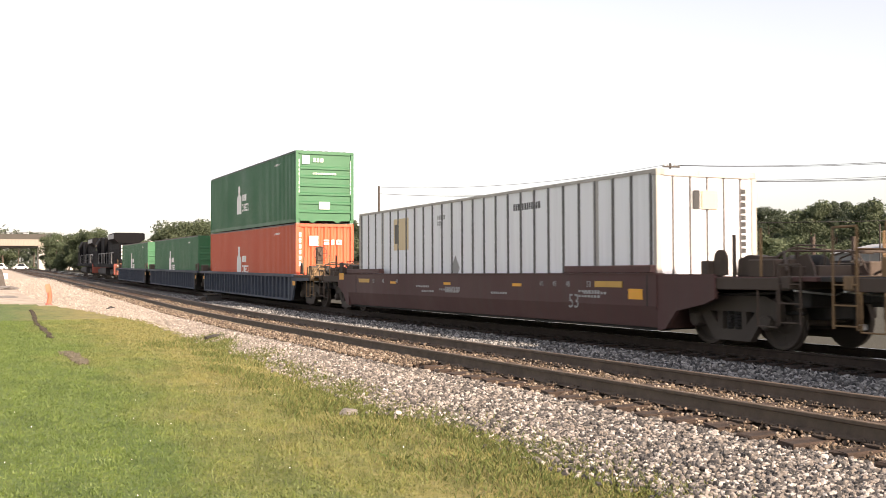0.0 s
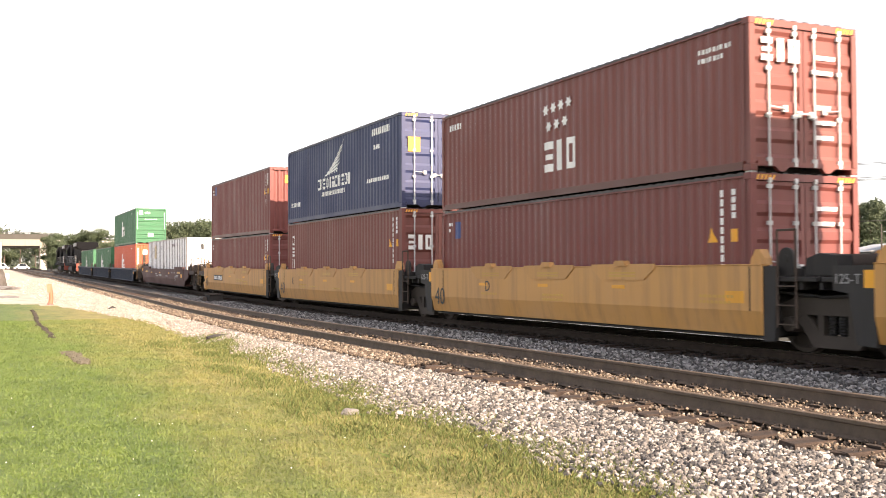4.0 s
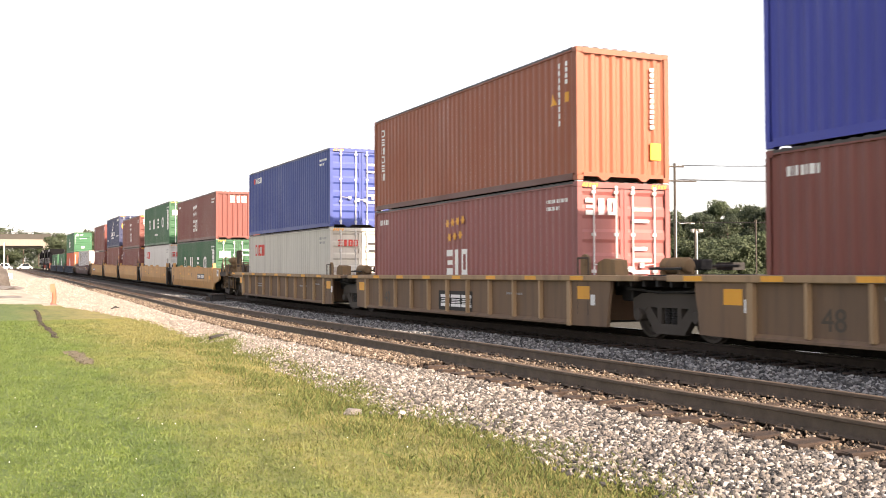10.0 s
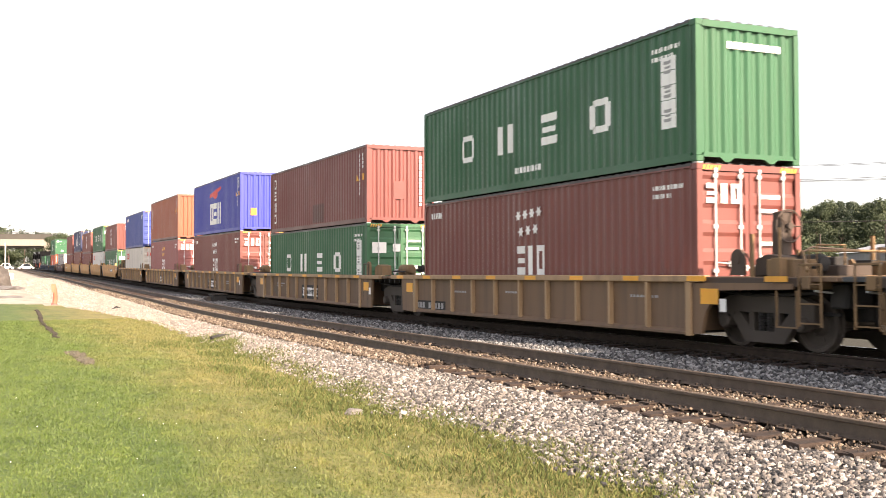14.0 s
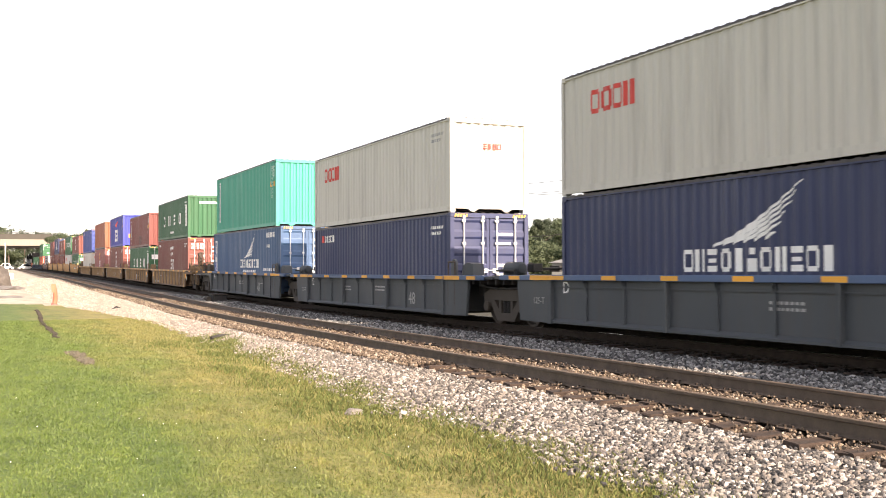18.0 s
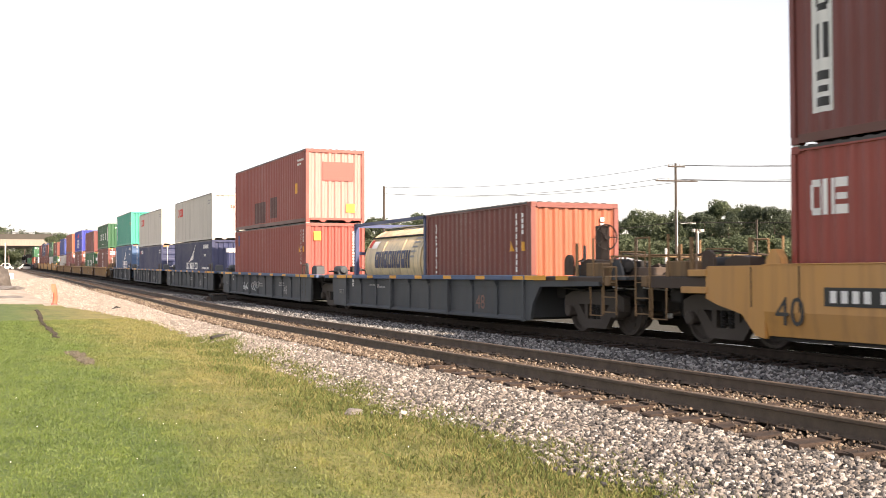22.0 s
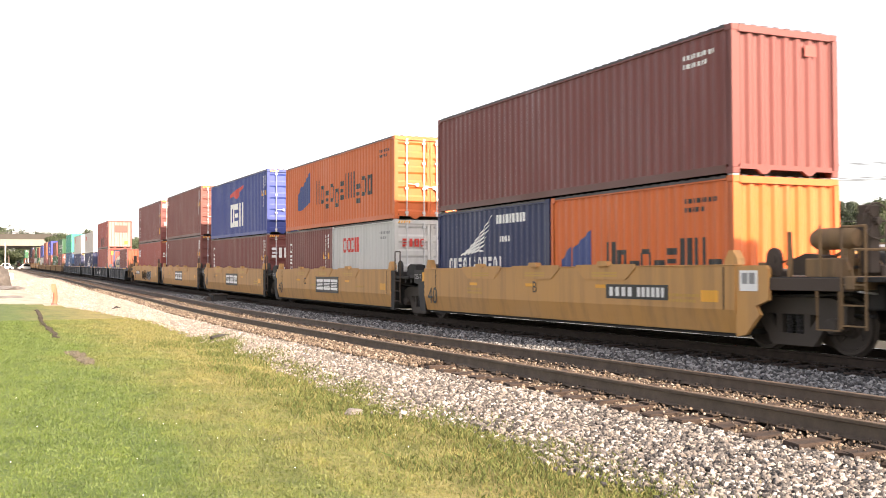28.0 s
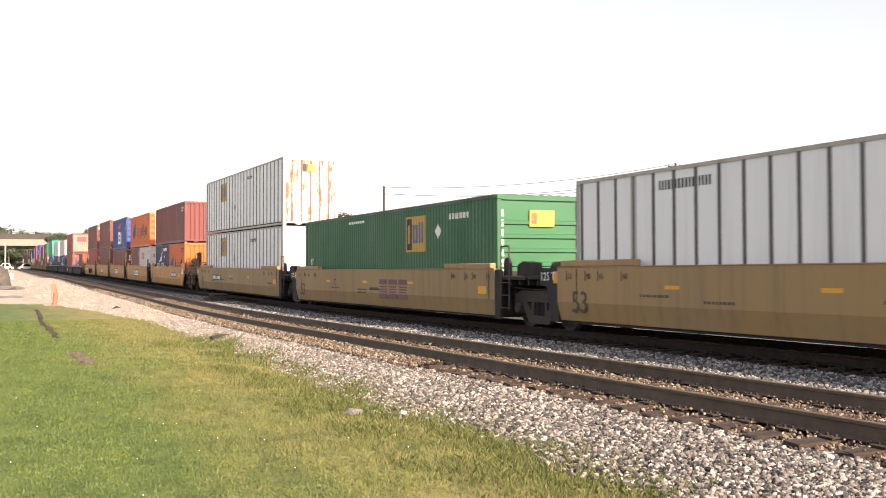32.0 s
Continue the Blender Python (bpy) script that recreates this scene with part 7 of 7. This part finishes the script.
def skyline():
    gg = np.random.default_rng(33)
    n = 70000
    a = np.radians(gg.uniform(-35, 110, n))
    r = gg.uniform(520, 640, n)
    top = 19 + 4 * np.sin(a * 9) + 3 * np.sin(a * 31 + 1) + 2 * np.sin(a * 77)
    z = gg.uniform(0, 1, n) ** .8 * top + gg.normal(0, .6, n)
    c = np.stack([np.sin(a) * r, np.cos(a) * r, z], 1)
    u = gg.normal(size=(n, 3))
    w = gg.normal(size=(n, 3))
    u /= np.linalg.norm(u, axis=1)[:, None]
    w /= np.linalg.norm(w, axis=1)[:, None]
    s = gg.uniform(.6, 1.3, n)[:, None]
    v = np.stack([c - u * s, c + w * s, c + u * s, c - w * s], 1).reshape(-1, 3)
    me = bpy.data.meshes.new("far_woods")
    me.from_pydata(v.tolist(), [], np.arange(4 * n).reshape(-1, 4).tolist())
    me.materials.append(SKYWOOD)
    return tagged(new("far_woods", me), "hazy dark green wooded skyline", "woods", kind="stuff")


skyline()


# road bridge over both tracks
def bridge():
    ob = thing("road_bridge", "pale concrete road bridge over the railway", "bridge", m=pose(0, 330, 1.4))
    deck = part("deck", MB().soft(-60, 60, -5, 5, 9.3, 10.1, .05), CONCRETE, ob)
    part("fascia_beam", MB().soft(-60, 20.4, -5.25, -5.0, 8.35, 10.3, .04), PARAPET, ob, "sunlit edge beam")
    part("parapet", MB().box(-60, 20.4, -5.15, -5.05, 10.3, 11.9), BRIDGEDARK, ob, "grey parapet panels")
    for y in (-4, -2, 0, 2, 4):
        part("girder", MB().box(-60, 60, y - .25, y + .25, 7.8, 9.3), BRIDGEDARK, ob)
    mb = MB().tube([(-60, -5.1, 12.3), (22, -5.1, 12.3)], .06, 5)
    for z in (10.8, 11.3, 11.8):
        mb.tube([(-60, -5.1, z), (22, -5.1, z)], .04, 4)
    for i in range(137):
        mb.tube([(-60 + i * .6, -5.1, 10.3), (-60 + i * .6, -5.1, 12.3)], .035, 4)
    part("railing", mb, POSTGREY, ob)
    for x in (19.3, -14, -42, 44):
        for y in (-3.6, 3.6):
            part("pier_column", MB().soft(x - .9, x + .9, y - .9, y + .9, -2, 7.8, .1), CONCRETE, ob, "square concrete column")
        part("pier_cap", MB().soft(x - 1.1, x + 1.1, -5, 5, 7.8, 8.3, .08), CONCRETE, ob)
    part("abutment", MB().prism([(24, -1), (60, -1), (60, 9.2), (30, 9.2)], "y", -6, 6), CONCRETE, ob)
    return ob


bridge()

# utility poles and wires
WOODPOLE = rough_mat("grey_pole_wood", [(0.3, (0.040, 0.032, 0.026)), (0.7, (0.085, 0.07, 0.058))], 5, 0.9, 30, .6, .01, (6, 6, .3))


def utility_pole(x, y, h, arms=True, gear=True, tilt=0.0):
    ob = thing("utility_pole", "weathered wooden utility pole" + (" with crossarms and insulators" if arms else ""), "utility pole", "utility poles")
    part("post", MB().tube([(0, 0, -1), (0, 0, h)], [.17, .11], 10), WOODPOLE, ob)
    if arms:
        for i, (z, a) in enumerate(((h - .35, .9), (h - 1.75, 2.2))):
            arm = part("crossarm", MB().soft(-a, a, -.06, .06, z - .07, z + .07, .01), WOODPOLE, ob, at=pose(0, -.14, 0, 0, 0, -12))
            for x_ in (-a * .92, -a * .4, a * .4, a * .92):
                part("insulator", cached("insulator", CONCRETE, lambda mb: mb.lathe([(0, .03), (.05, .06), (.09, .06), (.12, .035), (.15, .05), (.18, .02)], 8, "z")), CONCRETE, arm, at=pose(x_, 0, z + .07))
        part("cable_sleeve", MB().tube([(.02, -.17, 0), (.02, -.17, h - 4.2)], .05, 6), LOCKROD, ob, "pale cable guard")
        part("lamp_arm", MB().tube([(0, 0, h - 5.6), (.5, -.2, h - 5.9), (1.6, -.5, h - 5.8)], .03, 5), LOCKROD, ob)
        part("lamp_head", MB().soft(1.4, 1.9, -.65, -.4, h - 5.95, h - 5.8, .03), CONCRETE, ob)
    ob.matrix_world = pose(x, y, 0)
    return ob


POLES = [(61.9, 80.0, 11.87), (39.2, 100.0, 10.5), (88.0, 55.0, 12.2)]
utility_pole(*POLES[0])
utility_pole(*POLES[1], arms=False)
utility_pole(*POLES[2])


def wire(a, b, sag, name="overhead_wire", r=.02):
    pts = [tuple(Vector(a).lerp(Vector(b), t) - Vector((0, 0, sag * 4 * t * (1 - t)))) for t in [i / 14 for i in range(15)]]
    return solid(name, MB().tube(pts, r, 4), GRIMY, "thin dark overhead wire between poles", "wire", "overhead wires")


for dx, dz in ((-.8, -.2), (.8, -.2), (-2.0, -1.6), (0.5, -1.6), (2.0, -1.6)):
    wire((61.9 + dx, 80 - .14, 11.87 + dz), (88 + dx, 55 - .14, 12.2 + dz), .7)
for dx, dz in ((-.8, -.2), (-2.0, -1.6), (2.0, -1.6)):
    wire((61.9 + dx, 80 - .14, 11.87 + dz), (39.2 + dx * .05, 100, 10.5 + dz * .5), .8)
wire((61.9, 79.8, 6.1), (88, 54.8, 6.3), .35, r=.035)
wire((61.9, 79.8, 6.1), (39.2, 100, 4.6), .5, r=.035)

# fence, sheds and clutter across the tracks
for i in range(9):
    x, y = at_view(26 + i * 3.2, 72 - i * .8)
    ob = solid("fence_post", MB().tube([(x, y, -.8), (x, y, 3.6 + (i % 3) * .5)], .05, 6), TRUCKMAT, "thin grey steel fence post", "post", "posts across the tracks")


def shed(x, y, w, d, h, label, wall, rz):
    ob = thing("shed", label, "shed", "sheds across the tracks")
    part("wall", MB().soft(-w / 2, w / 2, -d / 2, d / 2, -.8, h, .03), wall, ob)
    part("roof", MB().prism([(-w / 2 - .3, h), (w / 2 + .3, h), (0, h + w * .12)], "y", -d / 2 - .3, d / 2 + .3), ROOFGREY, ob)
    for i in range(3):
        part("window", MB().box(-w / 2 - .02, -w / 2 + .02, -d / 3 + i * d / 3 - .4, -d / 3 + i * d / 3 + .4, h * .4, h * .75), GLASS, ob)
    ob.matrix_world = pose(x, y, 0, 0, 0, rz)


x, y = at_view(48.9, 98)
shed(x, y, 7, 10, 2.9, "weathered grey metal shed with a low roof", paint("shed_grey", (0.20, 0.20, 0.19)), -30)
x, y = at_view(51.5, 92)
shed(x, y, 6, 8, 4.6, "small white shed with a shallow roof", CREAM, -20)
x, y = at_view(33.5, 110)
shed(x, y, 9, 5, 2.3, "low grey shed beyond the tracks", paint("shed_grey", (0.20, 0.20, 0.19)), -50)
x, y = at_view(38.9, 85)
lp = thing("yard_light", "thin yard light pole with two small heads", "lamp post")
part("pole", MB().tube([(0, 0, -.8), (0, 0, 4.6)], .05, 6), LOCKROD, lp)
for s_ in (-.35, .35):
    part("lamp_head", MB().soft(s_ - .2, s_ + .2, -.15, .15, 4.5, 4.75, .03), CONCRETE, lp)
part("lamp_arm", MB().tube([(-.4, 0, 4.45), (.4, 0, 4.45)], .025, 5), LOCKROD, lp)
lp.matrix_world = pose(x, y, 0)
x, y = at_view(37.2, 80)
solid("marker_post", MB().tube([(x, y, -.8), (x, y, 3.1)], .14, 8), WHITEMARK, "short white post across the tracks", "post")

# parked vans and cars by the road under the bridge
TYRE, tn, tl, tb = material("tyre_rubber", 0.9)
tb.inputs["Base Color"].default_value = (0.02, 0.02, 0.02, 1)


def parked_car(x, y, rz, mat, label, h=1.5):
    ob = thing("parked_car", label, "car", "parked cars")
    part("body", MB().prism([(-2.2, .35), (-2.2, .85), (-1.6, .98), (-1.0, h), (.7, h), (1.35, .98), (2.2, .82), (2.2, .35)], "x", -.86, .86), mat, ob)
    for s in (-1, 1):
        part("side_window", MB().prism([(-1.35, 1.0), (-.92, h - .08), (.62, h - .08), (1.1, 1.0)], "x", min(s * .862, s * .872), max(s * .862, s * .872)), GLASS, ob)
        for d in (-1.4, 1.4):
            part("wheel", cached("car_wheel", TYRE, lambda mb: mb.lathe([(-.1, .2), (-.1, .32), (.1, .32), (.1, .2)], 14)), TYRE, ob, at=pose(s * .8, d, .32))
    ob.matrix_world = pose(x, y, lawn_z(x, y) + .03, 0, 0, rz)


parked_car(7.5, 322, 80, WHITEMARK, "white car parked near the bridge", 1.9)
parked_car(13.2, 326, 100, PALE, "silver car parked under the bridge", 1.8)
parked_car(26.2, 270, 20, WHITEMARK, "white car parked by the trees", 1.7)

# gravel yard where the lawn ends
YARD = rough_mat("pale_gravel_yard", [(0.3, (0.22, 0.185, 0.15)), (0.5, (0.34, 0.29, 0.24)), (0.72, (0.48, 0.42, 0.355))], 0.9, .95, 50, .6, .02)


def yard():
    xs, ys = steps((-60, -4, 8), (-4, 12, .8)), steps((50, 66, .8), (66, 330, 8))

    def hgt(x, y):
        cut = 55.5 + 2.2 * noise.noise((x * .3, 5, 0)) + (1.6 if x < 1 else 0) - max(0, x - 2.2) * 2.2
        return lawn_z(x, y) + (.03 if y > cut else -.15) - (.3 if x > 5.6 + bend(y)[0] else 0)
    return tagged(new("gravel_yard", grid_mesh("gravel_yard", xs, ys, hgt, YARD)), "pale dusty gravel yard beside the track", "yard", kind="structure")


yard()

# orange marker, boulder, slabs, switch box, litter
cx, cy = 3.55, 54.5
ob = thing("orange_marker", "bent salmon-orange plastic marker at the lawn's end", "marker post", m=pose(cx, cy, GRASS_Z + rise(cy)[0] + .02, 0, 6, 0))
CONE = paint("salmon_plastic", (0.60, 0.125, 0.06), rust=0, grime=.3, fade=.5)
part("post", MB().tube([(0, 0, 0), (.01, 0, .35), (-.05, 0, .72), (-.13, 0, 1.02)], [.13, .105, .10, .075], 12), CONE, ob)
part("flap", MB().prism([(-.20, .62), (-.02, .60), (-.06, 1.08), (-.30, 1.0)], "y", -.09, -.075), CONE, ob, "torn plastic flap")
part("foot", MB().soft(-.17, .17, -.17, .17, 0, .07, .02), REDBOX, ob)

ROCKMAT = rough_mat("grey_rock", [(0.3, (0.09, 0.085, 0.08)), (0.7, (0.22, 0.20, 0.185))], 3, .9, 12, 1, .05)


def rock(name, x, y, z, sx, sy, sz, seed, label, mat=None):
    bm = bmesh.new()
    bmesh.ops.create_icosphere(bm, subdivisions=3, radius=1)
    for v in bm.verts:
        k = 1 + .28 * noise.noise(v.co * 1.4 + Vector((seed, 0, 0))) + .1 * noise.noise(v.co * 4 + Vector((seed, 3, 0)))
        v.co = Vector((v.co.x * sx * k, v.co.y * sy * k, v.co.z * sz * k))
    me = bpy.data.meshes.new(name)
    bm.to_mesh(me)
    bm.free()
    me.materials.append(mat or ROCKMAT)
    ob = tagged(new(name, me), label, "rock", "rocks at the edge")
    ob.matrix_world = pose(x, y, z)
    return ob


rock("boulder", 1.75, 98, .70, 1.05, 1.1, 1.35, 3, "grey-brown rounded boulder at the yard's edge", rough_mat("brown_rock", [(0.3, (0.045, 0.038, 0.034)), (0.7, (0.12, 0.105, 0.092))], 2, .9, 12, 1, .05))
ob = thing("sign_post", "thin white post with a pale board near its foot", "post", m=pose(2.5, 108, lawn_z(2.5, 108)))
part("post", MB().tube([(0, 0, -.2), (0, 0, 4.1)], .055, 6), WHITEMARK, ob)
part("board", MB().soft(-.1, .75, -.04, .04, .55, 1.1, .01), WHITEMARK, ob)
rock("flat_stone", 2.2, 88, .2, 1.3, 2.2, .2, 6, "flat pale slab lying on gravel")
rock("flat_stone", 1.7, 67, -.14, 1.1, 1.6, .16, 5, "flat pale slab lying on gravel")
rock("pale_stone", 4.25, 11.9, -.42, .12, .08, .055, 9, "grey stone lying in the grass")
rock("pale_stone", 4.75, 11.5, -.41, .05, .04, .03, 12, "small pale stone beside the ballast", CONCRETE)

ob = thing("switch_box", "dark grey equipment box between the tracks", "equipment box", m=pose(10.9, 50.5, -.25 + rise(50.5)[0]))
part("case", MB().soft(-.35, .35, -.5, .5, 0, .34, .04), GRIMY, ob)
part("lid", MB().soft(-.38, .38, -.53, .53, .34, .40, .02), TRUCKMAT, ob)
part("motor", MB().lathe([(-.3, .12), (.3, .12)], 12, "y").moved(pose(-.5, 0, .16)), TRUCKMAT, ob)
solid("dark_stick", MB().tube([(5.5, 26.3, -.36), (5.75, 26.5, -.33), (6.05, 26.45, -.30)], [.05, .06, .03], 6), GRIMY, "dark piece of scrap on the ballast", "scrap")
solid("dark_stick", MB().tube([(5.4, 46.5, -.23), (5.6, 46.6, -.14), (5.75, 46.5, -.2)], [.03, .05, .03], 6), GRIMY, "dark scrap of wood on the ballast", "scrap")

# worn rut in the lawn
RUTMAT = rough_mat("bare_soil", [(0.3, (0.022, 0.018, 0.014)), (0.7, (0.060, 0.048, 0.038))], 4, .95, 25, 1, .04)
p, s = [], []
for i in range(330):
    t = rng.uniform()
    x = 2.38 - .46 * t + rng.normal(0, .028) + .05 * math.sin(t * 9)
    y = 48.5 - 19.5 * t
    p.append((x, y, lawn_z(x, y) + .02))
    s.append(rng.uniform(.03, .085) * (.55 + .45 * math.sin(t * 23) ** 2))
stones("rut_soil", p, s, RUTMAT, "bare dark soil in a rut across the lawn")
p, s = [], []
for i in range(420):
    t = rng.uniform()
    x, y = 1.93 + .02 * t + rng.normal(0, .055), 24.2 - 3.8 * t
    p.append((x, y, lawn_z(x, y) + .015))
    s.append(rng.uniform(.025, .06))
stones("rut_soil", p[:230], s[:230], rough_mat("dry_soil", [(0.3, (0.06, 0.052, 0.038)), (0.7, (0.115, 0.10, 0.072))], 4, .95, 25, 1, .02), "patch of bare greyish soil in the lawn")


# grass blades
def grass_material():
    m, n, l, b = material("grass_blades", 0.6)
    g_ = n.new("ShaderNodeNewGeometry")
    green = ramp(n, l, g_.outputs["Random Per Island"], [(0, (0.066, 0.104, 0.020)), (.6, (0.080, 0.122, 0.025)), (1, (0.098, 0.133, 0.031))])
    dry = ramp(n, l, g_.outputs["Random Per Island"], [(0, (0.125, 0.126, 0.038)), (.6, (0.152, 0.150, 0.048)), (1, (0.185, 0.173, 0.064))])
    l.new(mottled(n, l, mix(n, l, dryness(n, l), green, dry)), b.inputs["Base Color"])
    return m


def blades(name, n, place, hgt, mat, label):
    gg = np.random.default_rng(55)
    pts = np.array([place(gg) for _ in range(n)])
    a = gg.uniform(0, 6.28, n)
    h = gg.uniform(hgt[0], hgt[1], n) * (1 + pts[:, 1] / 30)
    w = gg.uniform(.002, .004, n) * (1 + pts[:, 1] / 7)
    lean = gg.normal(0, .5, (n, 2)) * h[:, None]
    dx = np.stack([np.cos(a) * w, np.sin(a) * w, np.zeros(n)], 1)
    tip = pts + np.concatenate([lean, h[:, None]], 1)
    mid = pts + np.concatenate([lean * .3, h[:, None] * .6], 1)
    v = np.stack([pts - dx, pts + dx, mid + dx * .7, tip, mid - dx * .7], 1).reshape(-1, 3)
    me = bpy.data.meshes.new(name)
    me.from_pydata(v.tolist(), [], [(5 * i, 5 * i + 1, 5 * i + 2, 5 * i + 3, 5 * i + 4) for i in range(n)])
    me.materials.append(mat)
    return tagged(new(name, me), label, "grass", kind="stuff")


def lawn_spot(gg):
    y = 5.5 * (40 / 5.5) ** gg.uniform()
    e = edge_x(y) + (.35 * gg.uniform() ** 2 if gg.uniform() < .3 else .02)
    lo = max(-.045 * y + .1, -2.0) - .5
    x = lo + (e - lo) * gg.uniform()
    if abs(x - 1.94) < .09 and 20.6 < y < 24.0:
        x += .45
    return x, y, lawn_z(x, y) - .005


blades("grass", 180000, lawn_spot, (.010, .026), grass_material(), "short yellow-green grass blades of the lawn")


def tuft_spot(gg):
    """Ranker clumps along the stones and here and there in the lawn."""
    y = 6.0 * (50 / 6.0) ** gg.uniform()
    k = math.floor(gg.uniform() * 120)
    c = random.Random(k)
    yc = 6.0 * (28 / 6.0) ** c.random()
    xc = edge_x(yc) - (c.random() ** 2) * 1.6 + .15
    s_ = .10 + .12 * c.random()
    x, y = gg.normal(xc, s_), gg.normal(yc, s_ * 2.2)
    return x, y, (lawn_z(x, y) if x < edge_x(y) else bed_z(x, y)) - .005


TUFT = island_mat("rank_grass", [(0, (0.062, 0.092, 0.020)), (.6, (0.105, 0.126, 0.032)), (1, (0.18, 0.162, 0.06))])
blades("grass_tufts", 21000, tuft_spot, (.020, .060), TUFT, "ranker yellow-green tufts beside the ballast")


p, s = [], []
for i in range(45):
    y = 5.6 * (16 / 5.6) ** rng.uniform()
    x = rng.uniform(-.3, 4.2)
    p.append((x, y, lawn_z(x, y) + .028))
    s.append(rng.uniform(.004, .008))
stones("clover_heads", p, s, WHITEMARK, "tiny white clover heads in the lawn")


# ---- everything that moves ----
def motions():
    times = [i * 2.0 for i in range(17)]
    for ob, s, z in ROLLING:
        lift = Matrix.Translation((0, 0, z))
        walk(ob, [(t, along(s + gone(t)) @ lift) for t in times])
    # all wheels turn alike: one keyed wheelset for each axle place, its turning shared by the rest
    first = {}
    for w, d, r in WHEELS:
        if d not in first:
            first[d] = w
            walk(w, [(i / 30, pose(0, d, r, -math.degrees(gone(i / 30) / r))) for i in range(961)])
        else:
            w.rotation_mode = "QUATERNION"
            w.animation_data_create()
            w.animation_data.action = first[d].animation_data.action
            w.animation_data.action_slot = first[d].animation_data.action_slot


motions()
